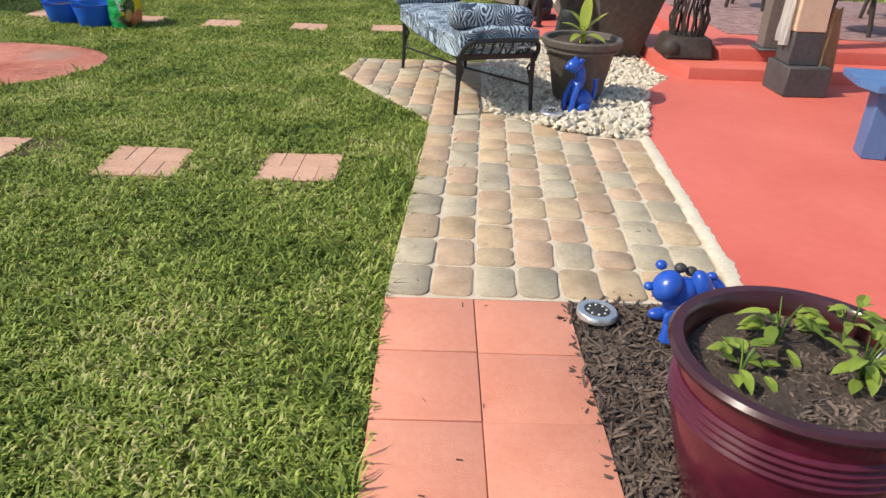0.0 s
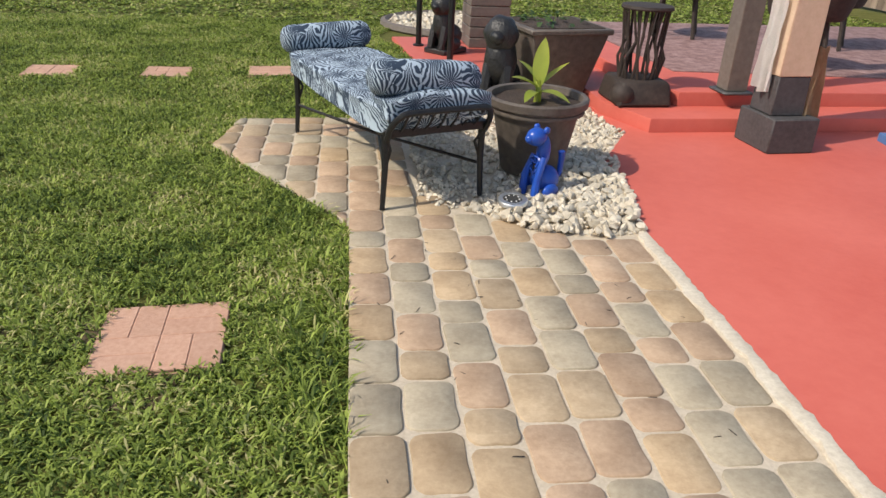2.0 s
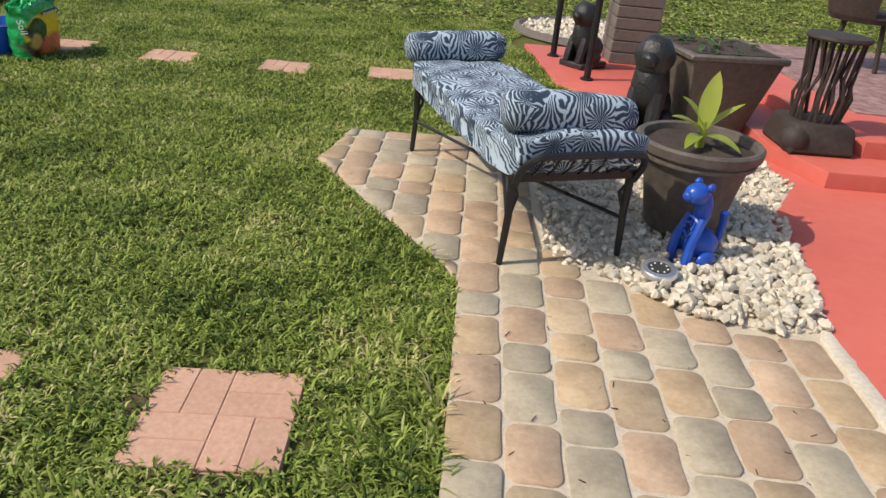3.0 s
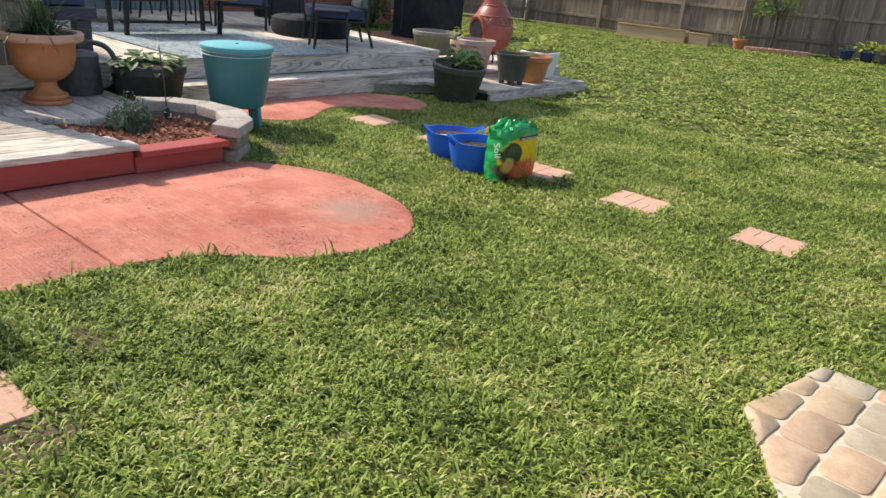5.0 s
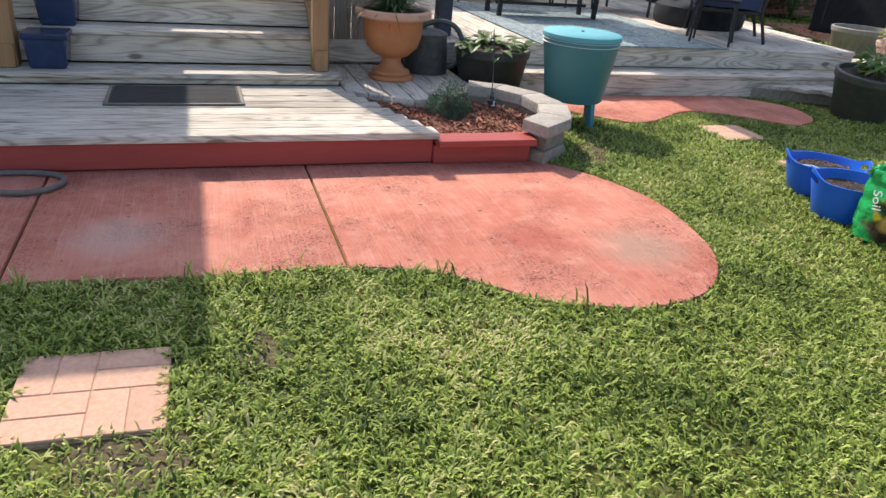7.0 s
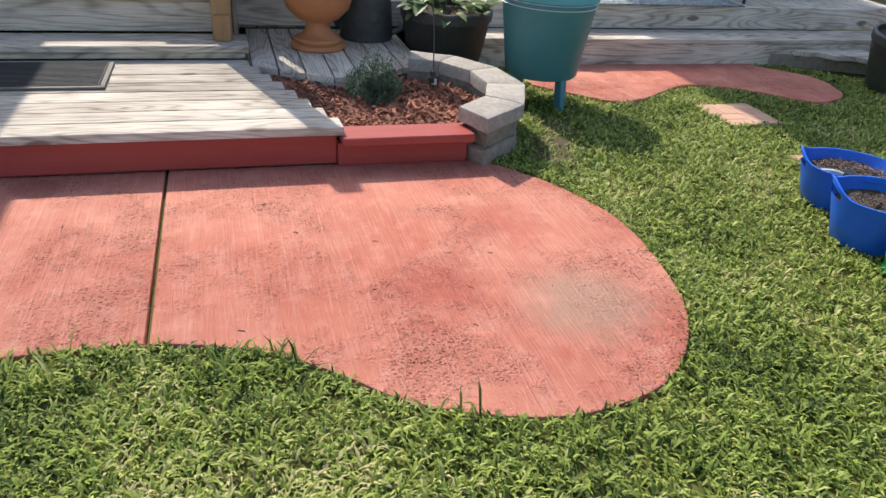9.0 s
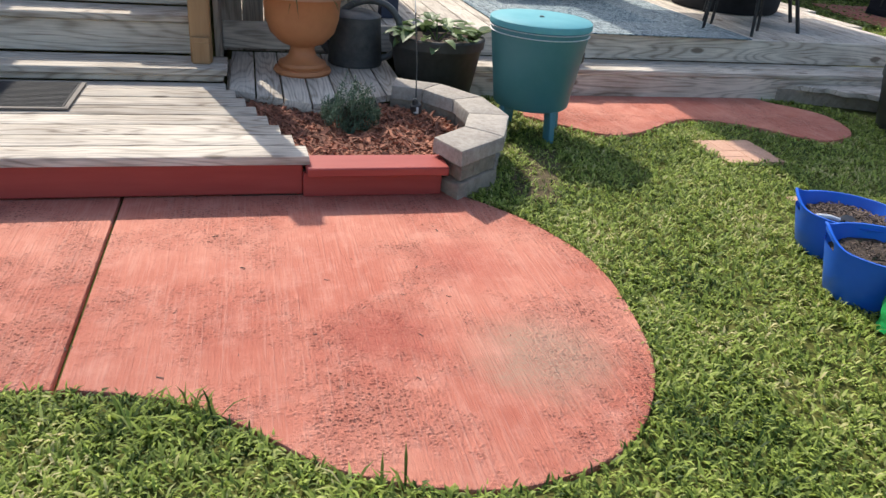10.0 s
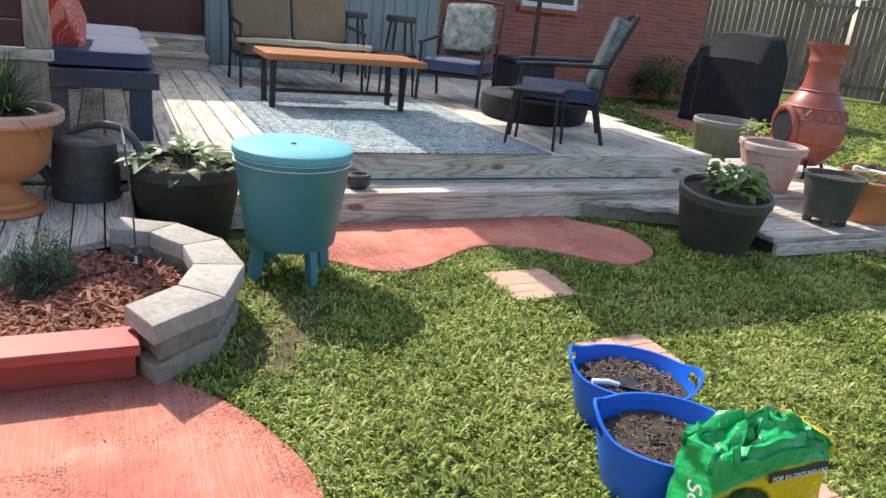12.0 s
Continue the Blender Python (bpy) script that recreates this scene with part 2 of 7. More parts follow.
def weathered_wood(name, dark, light, along, vary=0.13):
    """Sun-bleached planks: fine fibres, wavy year rings, dark knots and grey patches, running along one axis."""
    m, n, l, b = nodes_of(name)
    co, info = n.new("ShaderNodeTexCoord"), n.new("ShaderNodeObjectInfo")
    comb, shift = n.new("ShaderNodeCombineXYZ"), n.new("ShaderNodeVectorMath")
    for k in range(3):
        l.new(info.outputs["Random"], comb.inputs[k])
    shift.operation = "MULTIPLY_ADD"
    l.new(comb.outputs[0], shift.inputs[0])
    shift.inputs[1].default_value = (17.0, 31.0, 5.0)
    l.new(co.outputs["Object"], shift.inputs[2])
    def stretched(f):
        mp = n.new("ShaderNodeMapping")
        s = [1.0, 1.0, 1.0]
        s[along] = f
        mp.inputs["Scale"].default_value = s
        l.new(shift.outputs[0], mp.inputs[0])
        return mp.outputs[0]
    def tex(scale, detail, f, rough=0.6):
        t = n.new("ShaderNodeTexNoise")
        t.inputs["Scale"].default_value, t.inputs["Detail"].default_value, t.inputs["Roughness"].default_value = scale, detail, rough
        l.new(stretched(f), t.inputs[0])
        return t.outputs[0]
    def calc(op, a, b2, c=None):
        x = n.new("ShaderNodeMath")
        x.operation = op
        for k, v in enumerate((a, b2, c)):
            if v is None:
                continue
            if isinstance(v, (int, float)):
                x.inputs[k].default_value = v
            else:
                l.new(v, x.inputs[k])
        return x.outputs[0]
    fibre, rings, patch = tex(140, 3, 0.03), tex(7, 1.5, 0.12, 0.4), tex(3.5, 4, 0.5)
    lines = calc("SINE", calc("MULTIPLY", rings, 95.0), 0.0)
    lines = calc("POWER", calc("MULTIPLY_ADD", lines, 0.5, 0.5), 3.0)
    vor = n.new("ShaderNodeTexVoronoi")
    vor.inputs["Scale"].default_value = 5.0
    l.new(stretched(0.4), vor.inputs["Vector"])
    knot = n.new("ShaderNodeMapRange")
    knot.inputs[1].default_value, knot.inputs[2].default_value = 0.13, 0.06
    l.new(vor.outputs["Distance"], knot.inputs[0])
    tone = calc("MULTIPLY_ADD", fibre, 0.55, calc("MULTIPLY", patch, 0.75))
    tone = calc("SUBTRACT", tone, calc("MULTIPLY", lines, 0.17))
    tone = calc("SUBTRACT", tone, calc("MULTIPLY", knot.outputs[0], 0.45))
    ramp = n.new("ShaderNodeValToRGB")
    ramp.color_ramp.elements[0].position, ramp.color_ramp.elements[1].position = 0.32, 0.74
    ramp.color_ramp.elements[0].color, ramp.color_ramp.elements[1].color = (*dark, 1), (*light, 1)
    l.new(tone, ramp.inputs[0])
    hsv, rng = n.new("ShaderNodeHueSaturation"), n.new("ShaderNodeMapRange")
    rng.inputs[3].default_value, rng.inputs[4].default_value = 1 - vary, 1 + vary
    l.new(info.outputs["Random"], rng.inputs[0])
    l.new(rng.outputs[0], hsv.inputs["Value"])
    l.new(ramp.outputs[0], hsv.inputs["Color"])
    l.new(hsv.outputs[0], b.inputs["Base Color"])
    b.inputs["Roughness"].default_value = 0.85
    bp = n.new("ShaderNodeBump")
    bp.inputs["Strength"].default_value, bp.inputs["Distance"].default_value = 0.7, 0.004
    l.new(tone, bp.inputs["Height"])
    l.new(bp.outputs[0], b.inputs["Normal"])
    return m


M = {}
M["soil_ground"] = mat("soil_ground", (0.07, 0.078, 0.02), (0.16, 0.16, 0.05), 40, 0.95, bump=0.6, spec=0.1)
M["bare_soil"] = mat("bare_soil", (0.07, 0.055, 0.03), (0.19, 0.15, 0.09), 50, 0.95, bump=0.9, coarse=9, distance=0.01, spec=0.1)
M["grass"] = leaf_mat("grass", (0.028, 0.064, 0.008), (0.40, 0.495, 0.10), 0.32, 0.55, straw=(0.62, 0.55, 0.27))
M["red_concrete"] = worn_concrete()
M["red_paint"] = mat("red_paint", (0.52, 0.104, 0.075), (0.61, 0.148, 0.11), 14, 0.55, bump=0.16, bump_scale=60, coarse=1.2, coarse_amount=0.6)
M["red_tile"] = mat("red_tile", (0.58, 0.215, 0.14), (0.68, 0.30, 0.205), 40, 0.85, bump=0.35, bump_scale=180, coarse=3, coarse_amount=0.6, vary=0.06)
M["brick_stone"] = mat("brick_stone", (0.49, 0.27, 0.18), (0.62, 0.385, 0.275), 60, 0.9, bump=0.45, coarse=5, vary=0.07)
M["sand_joint"] = mat("sand_joint", (0.48, 0.40, 0.29), (0.66, 0.57, 0.45), 90, 0.95, bump=0.5)
M["grey_wood"] = weathered_wood("grey_wood", (0.20, 0.155, 0.115), (0.66, 0.585, 0.49), 1)
M["grey_wood_x"] = weathered_wood("grey_wood_x", (0.23, 0.18, 0.135), (0.70, 0.62, 0.52), 0)
# upright boards and posts: about half as bright as the two above, more varied
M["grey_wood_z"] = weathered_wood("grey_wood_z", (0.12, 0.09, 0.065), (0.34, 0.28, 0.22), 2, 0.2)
M["gold_wood"] = mat("gold_wood", (0.25, 0.13, 0.055), (0.40, 0.235, 0.11), 24, 0.6, bump=0.3, stretch=(1, 1, 0.06))
M["red_board"] = mat("red_board", (0.33, 0.046, 0.038), (0.41, 0.072, 0.057), 20, 0.5, bump=0.25, stretch=(1, 0.1, 1))
M["black_metal"] = mat("black_metal", (0.012, 0.012, 0.013), (0.03, 0.03, 0.032), 60, 0.42, 0.3, bump=0.15)
M["navy_wood"] = mat("navy_wood", (0.022, 0.028, 0.05), (0.04, 0.048, 0.08), 30, 0.6, bump=0.2)
M["frond_cloth"] = fabric_mat("frond_cloth", (0.022, 0.042, 0.075), (0.42, 0.51, 0.59), 9.0)


# ---- mesh helpers ----
def smooth(ob, angle=40):
    me = ob.data
    me.polygons.foreach_set("use_smooth", [True] * len(me.polygons))
    me.set_sharp_from_angle(angle=radians(angle))
    return ob


def mesh_of(name, bm, material):
    me = bpy.data.meshes.new(name)
    bm.to_mesh(me)
    bm.free()
    me.materials.append(material)
    return me


def part(name, bm, material, parent=None, label="", sharp=40):
    """Links a bmesh as one object, under a thing where one is given."""
    ob = new(name, mesh_of(name, bm, material))
    smooth(ob, sharp)
    if parent:
        ob.parent = parent
    if label:
        ob["label"] = label
    return ob


def thing(name, m, label, category, group="", kind=""):
    ob = new(name)
    ob.matrix_world = m
    ob.empty_display_size = 0.1
    return tagged(ob, label, category, group, kind)


def add_box(bm, x0, x1, y0, y1, z0, z1, bevel=0.0, m=None, segments=1):
    made = bmesh.ops.create_cube(bm, size=1.0)
    vs = made["verts"]
    for v in vs:
        v.co = Vector(((x0 + x1) / 2 + v.co.x * (x1 - x0), (y0 + y1) / 2 + v.co.y * (y1 - y0), (z0 + z1) / 2 + v.co.z * (z1 - z0)))
    if m:
        bmesh.ops.transform(bm, matrix=m, verts=vs)
    if bevel:
        es = list({e for v in vs for e in v.link_edges})
        bmesh.ops.bevel(bm, geom=es, offset=bevel, segments=segments, affect="EDGES", profile=0.5)
    return bm


def box(x0, x1, y0, y1, z0, z1, bevel=0.0, m=None, segments=1):
    return add_box(bmesh.new(), x0, x1, y0, y1, z0, z1, bevel, m, segments)


def add_lathe(bm, profile, steps=40, m=None, wobble=0.0):
    rings = []
    for r, z in profile:
        if r < 1e-4:
            rings.append([bm.verts.new((0, 0, z))])
        else:
            rings.append([bm.verts.new((r * math.cos(a) * (1 + wobble * math.sin(3 * a)), r * math.sin(a), z)) for a in (2 * math.pi * i / steps for i in range(steps))])
    for a, b in zip(rings, rings[1:]):
        for i in range(steps):
            j = (i + 1) % steps
            if len(a) == 1 and len(b) == 1:
                continue
            if len(a) == 1:
                bm.faces.new((a[0], b[i], b[j]))
            elif len(b) == 1:
                bm.faces.new((a[i], a[j], b[0]))
            else:
                bm.faces.new((a[i], a[j], b[j], b[i]))
    if m:
        bmesh.ops.transform(bm, matrix=m, verts=[v for r in rings for v in r])
    bmesh.ops.recalc_face_normals(bm, faces=bm.faces)
    return bm


def lathe(profile, steps=40, m=None, wobble=0.0):
    return add_lathe(bmesh.new(), profile, steps, m, wobble)


def add_tube(bm, points, radius, sides=8, taper=None):
    """A round bar along the points."""
    pts = [Vector(p) for p in points]
    rings = []
    side = None
    for i, p in enumerate(pts):
        way = (pts[min(i + 1, len(pts) - 1)] - pts[max(i - 1, 0)]).normalized()
        if side is None:
            side = way.orthogonal().normalized()
        side = (side - way * side.dot(way)).normalized()
        up = way.cross(side)
        r = radius if taper is None else radius + (taper - radius) * i / (len(pts) - 1)
        rings.append([bm.verts.new(p + r * (math.cos(a) * side + math.sin(a) * up)) for a in (2 * math.pi * k / sides for k in range(sides))])
    for a, b in zip(rings, rings[1:]):
        for k in range(sides):
            j = (k + 1) % sides
            bm.faces.new((a[k], a[j], b[j], b[k]))
    bm.faces.new(list(reversed(rings[0])))
    bm.faces.new(rings[-1])
    return bm


def tube(points, radius, sides=8, taper=None):
    return add_tube(bmesh.new(), points, radius, sides, taper)


def prism(outline, z0, z1, bevel=0.0):
    bm = bmesh.new()
    vs = [bm.verts.new((x, y, z0)) for x, y in outline]
    f = bm.faces.new(vs)
    ext = bmesh.ops.extrude_face_region(bm, geom=[f])
    top = [g for g in ext["geom"] if isinstance(g, bmesh.types.BMVert)]
    bmesh.ops.translate(bm, verts=top, vec=(0, 0, z1 - z0))
    bmesh.ops.recalc_face_normals(bm, faces=bm.faces)
    if bevel:
        es = [e for e in bm.edges if all(v in set(top) for v in e.verts)]
        bmesh.ops.bevel(bm, geom=es, offset=bevel, segments=2, affect="EDGES", profile=0.5)
    return bm


def spline(points, steps=8, closed=True):
    """A smooth line through the points."""
    out, n = [], len(points)
    for i in range(n if closed else n - 1):
        p = [Vector(points[(i + k) % n] if closed else points[min(max(i + k, 0), n - 1)]) for k in (-1, 0, 1, 2)]
        for s in range(steps):
            t = s / steps
            out.append(tuple(0.5 * (2 * p[1] + (p[2] - p[0]) * t + (2 * p[0] - 5 * p[1] + 4 * p[2] - p[3]) * t * t + (3 * p[1] - p[0] - 3 * p[2] + p[3]) * t ** 3)))
    if not closed:
        out.append(tuple(points[-1]))
    return out


def inside(px, py, poly):
    """Which of the points lie inside the outline."""
    res = np.zeros(len(px), bool)
    q = np.array(poly)
    x0, y0 = q[:, 0], q[:, 1]
    x1, y1 = np.roll(x0, -1), np.roll(y0, -1)
    for a, b, c, d in zip(x0, y0, x1, y1):
        if b != d:
            res ^= ((b > py) != (d > py)) & (px < (c - a) * (py - b) / (d - b) + a)
    return res


def quads(name, verts, faces, material, parent=None):
    me = bpy.data.meshes.new(name)
    me.from_pydata(verts, [], faces)
    me.materials.append(material)
    ob = new(name, me)
    if parent:
        ob.parent = parent
    return ob


# ---- plan ----
LOW, MAIN, PORCH = 0.20, 0.38, 0.70                 # deck levels
SLAB_A = spline([(-3.19, 3.39), (-3.17, 3.75), (-3.14, 4.15), (-3.14, 4.6), (-3.05, 4.93), (-2.90, 5.14), (-2.75, 5.31), (-2.64, 5.58), (-2.63, 5.82), (-2.73, 6.08), (-3.0, 6.29), (-3.35, 6.38), (-3.70, 6.39), (-4.03, 6.27), (-4.27, 6.10), (-4.45, 5.9)], 6, False) + [(-4.6, 5.9), (-4.6, -2.4), (-3.3, -2.4), (-3.24, 1.5)]
SLAB_B = spline([(-5.5, 6.75), (-5.3, 6.95), (-5.15, 7.14), (-5.19, 7.37), (-5.44, 7.79), (-5.40, 8.05), (-5.28, 8.26), (-5.09, 8.45), (-5.04, 8.62), (-5.2, 8.89), (-5.57, 8.97), (-5.87, 8.73)], 8, False) + [(-6.2, 8.6), (-6.2, 6.75)]
PAVED = [(-0.193, 2.335), (1.14, 2.335), (1.245, 4.30), (1.085, 4.265), (0.75, 4.35), (0.587, 4.52), (0.44, 4.62), (0.29, 4.70), (0.32, 5.1), (0.35, 5.6), (0.36, 6.2), (-0.66, 6.2), (-0.775, 5.66), (-0.065, 4.50)]
GRAVEL = [(1.245, 4.30), (1.085, 4.265), (0.75, 4.35), (0.587, 4.52), (0.44, 4.62), (0.29, 4.70), (0.32, 5.1), (0.35, 5.6), (0.36, 6.2), (0.6, 6.9), (1.1, 7.3), (1.75, 7.0), (1.78, 5.80), (1.45, 5.3)]
RED_YARD = [(1.22, -2.5), (1.205, 2.15), (1.146, 2.37), (1.16, 2.89), (1.245, 4.30), (1.45, 5.3), (1.78, 5.80), (1.75, 7.0), (1.1, 7.3), (0.75, 7.75), (0.65, 9.3), (9.0, 9.3), (9.0, -2.5)]
MULCH_S = [(0.468, -2.5), (0.468, 2.335), (1.146, 2.335), (1.205, 2.15), (1.22, -2.5)]
RING = [(0.52 + 1.5 * 0.5 + 0.75 * math.cos(a) * 1.0, 9.35 + 0.75 * math.sin(a)) for a in (2 * math.pi * i / 20 for i in range(20))]
STONES = [  # centre, size, turn: stepping stones in the lawn
    (-0.725, 3.645, 0.41, 0.0), (-1.53, 3.66, 0.41, 1.0), (-2.47, 3.76, 0.42, -1.0), (-2.2, 7.66, 0.37, 3.0), (-1.33, 7.63, 0.36, 0.0), (-0.53, 7.68, 0.36, 2.0), (0.28, 7.66, 0.36, 0.0),
    (-3.02, 7.74, 0.37, 2.0), (-4.06, 7.86, 0.37, 2.0), (-4.89, 7.84, 0.37, 0.0), (-5.15, 10.85, 0.36, 0.0)]

# ---- ground ----
bm = bmesh.new()
add_box(bm, -400, 400, -300, 500, -0.3, -0.006)
tagged(part("ground", bm, M["soil_ground"]), "flat green lawn soil with short turf", "ground", kind="structure")


def slab(name, outline, z0, z1, material, label, bevel=0.012):
    return tagged(part(name, prism(outline, z0, z1, bevel), M[material]), label, "slab", kind="structure")


def clip_y(outline, lo, hi):
    """The part of an outline between two lines across the yard."""
    for side, lim in ((1, lo), (-1, hi)):
        out = []
        for (ax, ay), (bx, by) in zip(outline, outline[1:] + outline[:1]):
            ka, kb = side * (ay - lim) >= 0, side * (by - lim) >= 0
            if ka:
                out.append((ax, ay))
            if ka != kb:
                f = (lim - ay) / (by - ay)
                out.append((ax + (bx - ax) * f, lim))
        outline = out
    return outline


red_path = thing("pavement_red_path", pose(0, 0, 0), "worn red painted concrete path with rounded end", "path", kind="structure")
for lo, hi in ((-2.4, 0.9), (0.912, 2.12), (2.132, 3.372), (3.384, 4.624), (4.636, 7.0)):
    part("slab", prism(clip_y(SLAB_A, lo, hi), -0.08, 0.015, 0.008), M["red_concrete"], red_path)
part("joint_bed", prism(SLAB_A, -0.09, -0.008), M["red_board"], red_path)
slab("pavement_red_kidney", SLAB_B, -0.08, 0.024, "red_concrete", "small red painted concrete pad beside the deck")
slab("pavement_red_patio", RED_YARD, -0.08, 0.03, "red_paint", "smooth coral red painted concrete patio")
slab("pavement_paver_bed", PAVED, -0.08, 0.0195, "sand_joint", "pale sand bed between the pavers", 0.0)

# ---- low deck, stairs and porch ----
def board(name, parent, x0, x1, y0, y1, z0, z1, material, bevel=0.006):
    cx, cy, cz = (x0 + x1) / 2, (y0 + y1) / 2, (z0 + z1) / 2
    ob = part(name, box(x0 - cx, x1 - cx, y0 - cy, y1 - cy, z0 - cz, z1 - cz, bevel), M[material], parent)
    ob.location = (cx, cy, cz)
    return ob


deck_low = thing("low_deck", pose(0, 0, 0), "low weathered grey timber deck with red front board", "deck", kind="structure")
n_boards, x_front, x_back = 8, -4.335, -5.47
w = (x_front - x_back) / n_boards
for i in range(n_boards):
    xa = x_front - i * w
    ya = 5.375 - 0.05 * i
    bm = prism([(xa, -2.3), (xa, ya), (xa - w + 0.010, ya - 0.006), (xa - w + 0.010, -2.3)], LOW - 0.036, LOW + random.uniform(-0.002, 0.002), 0.005)
    part("plank", bm, M["grey_wood"], deck_low)
board("front_board", deck_low, -4.395, -4.36, -2.3, 5.35, 0.022, 0.158, "red_board")
board("trim", deck_low, -5.4, -4.41, 5.0, 5.04, 0.0, 0.158, "grey_wood_x")

stairs = thing("porch_stairs", pose(0, 0, 0), "weathered timber porch steps with deep risers", "stairs", kind="structure")
for k, (xf, z, end) in enumerate(((-5.44, 0.275, 5.03), (-5.74, 0.485, 4.93), (-6.04, PORCH, 4.93))):
    for s in range(2 if k < 2 else 3):
        board("tread", stairs, xf - 0.15 * s - 0.146, xf - 0.15 * s, -2.3, end, z - 0.036, z, "grey_wood")
    below = (0.2, 0.275, 0.485)[k]
    board("riser", stairs, xf - 0.06, xf - 0.025, -2.3, end - 0.02, below + 0.002, z - 0.038, "grey_wood")

porch = thing("porch", pose(0, 0, 0), "raised grey timber porch with plank skirting", "porch", kind="structure")
for i in range(24):
    xa = -6.50 - 0.15 * i
    board("plank", porch, xa - 0.145, xa, -2.4, 4.95 if i < 18 else 6.35, PORCH - 0.036, PORCH, "grey_wood")
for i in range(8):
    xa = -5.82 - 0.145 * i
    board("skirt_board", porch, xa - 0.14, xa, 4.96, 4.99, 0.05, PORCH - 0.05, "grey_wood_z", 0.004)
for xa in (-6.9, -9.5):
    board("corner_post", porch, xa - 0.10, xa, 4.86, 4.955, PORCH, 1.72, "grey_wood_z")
# back steps from the main deck to the porch landing
for k, z in enumerate((0.54, PORCH)):
    board("landing_step", porch, -10.15 - 0.3 * k - 0.3, -10.15 - 0.3 * k, 5.0, 6.9, z - 0.04, z, "grey_wood")
    board("landing_riser", porch, -10.2 - 0.3 * k - 0.03, -10.2 - 0.3 * k, 5.0, 6.9, z - 0.17, z - 0.042, "grey_wood")

# ---- main deck ----
main_deck = thing("main_deck", pose(0, 0, 0), "weathered silver-grey timber deck one step up", "deck", kind="structure")
for i in range(40):                                  # planks run away from the lawn
    ya = 4.99 + 0.148 * i
    far = -10.15 if ya < 6.9 else -10.8
    near = -6.3
    if ya > 10.18:
        near = -6.3 - (ya - 10.18) * 5.4
    if near - 0.2 < far:
        break
    board("plank", main_deck, far, near, ya, ya + 0.142, MAIN - 0.036, MAIN + random.uniform(-0.002, 0.002), "grey_wood_x")
board("edge_board", main_deck, -6.295, -6.26, 4.99, 10.25, 0.207, MAIN - 0.002, "grey_wood")
for s in range(2):
    board("step_plank", main_deck, -6.26 + 0.002 + 0.16 * s, -6.26 + 0.156 + 0.16 * s, 6.4, 10.3, 0.17, 0.205, "grey_wood")
board("step_front", main_deck, -5.985, -5.95, 6.4, 10.2, 0.0, 0.168, "grey_wood")

# corner platform beside the stairs
corner = thing("corner_platform", pose(0, 0, 0), "small worn plank platform beside the porch steps", "platform", kind="structure")
def platform_front(y):
    """The bent front edge of the platform."""
    return -5.40 + 0.29 * min(1.0, (y - 5.0) / 0.47) if y < 5.47 else -5.11 - 0.17 * (y - 5.47) / 0.35


for i in range(7):
    ya = 5.04 + 0.138 * i
    yb = ya + 0.130
    part("plank", prism([(-6.255, ya), (platform_front(ya), ya), (platform_front(yb), yb), (-6.255, yb)], 0.155, 0.19, 0.005), M["grey_wood_x"], corner)
for (ax, ay), (bx, by) in (((-5.40, 5.03), (-5.12, 5.465)), ((-5.12, 5.475), (-5.29, 5.83))):
    turn = math.degrees(math.atan2(by - ay, bx - ax))
    part("fascia", box(0, math.hypot(bx - ax, by - ay), 0.006, 0.03, 0.06, 0.153, 0.004, pose(ax, ay, 0, 0, 0, turn)), M["grey_wood_x"], corner)
board("edge", corner, -6.2, -5.5, 5.02, 5.05, 0.0, 0.153, "grey_wood_x")

# ---- house, fence and background ----
M["brick"] = mat("brick", (0.24, 0.062, 0.042), (0.42, 0.125, 0.08), 50, 0.9, bump=0.4, coarse=8, vary=0.16, islands=0.18)
M["mortar"] = mat("mortar", (0.24, 0.20, 0.18), (0.36, 0.31, 0.28), 60, 0.95, bump=0.4)
M["teal_siding"] = mat("teal_siding", (0.15, 0.20, 0.22), (0.21, 0.265, 0.285), 20, 0.7, bump=0.2, stretch=(1, 1, 0.1))
M["white_paint"] = mat("white_paint", (0.68, 0.68, 0.66), (0.8, 0.8, 0.78), 20, 0.6, bump=0.1)
M["fence_wood"] = mat("fence_wood", (0.125, 0.088, 0.062), (0.33, 0.255, 0.19), 18, 0.9, bump=0.4, stretch=(1, 1, 0.05), coarse=3, vary=0.2)
M["dark_glass"] = mat("dark_glass", (0.02, 0.022, 0.025), (0.04, 0.042, 0.045), 5, 0.08, bump=0)
M["shingle"] = mat("shingle", (0.10, 0.095, 0.09), (0.2, 0.19, 0.18), 40, 0.9, bump=0.5)

house = thing("brick_house", pose(0, 0, 0), "single-storey red brick house wall with white window", "house", kind="structure")
part("wall", box(-13.1, -12.72, 9.8, 15.9, 0, 3.0), M["mortar"], house)
part("north_wall", box(-22, -13.1, 15.5, 15.9, 0, 3.0), M["mortar"], house)
part("roof", box(-22.4, -12.2, 3.0, 16.3, 3.0, 3.12, 0.02), M["shingle"], house)
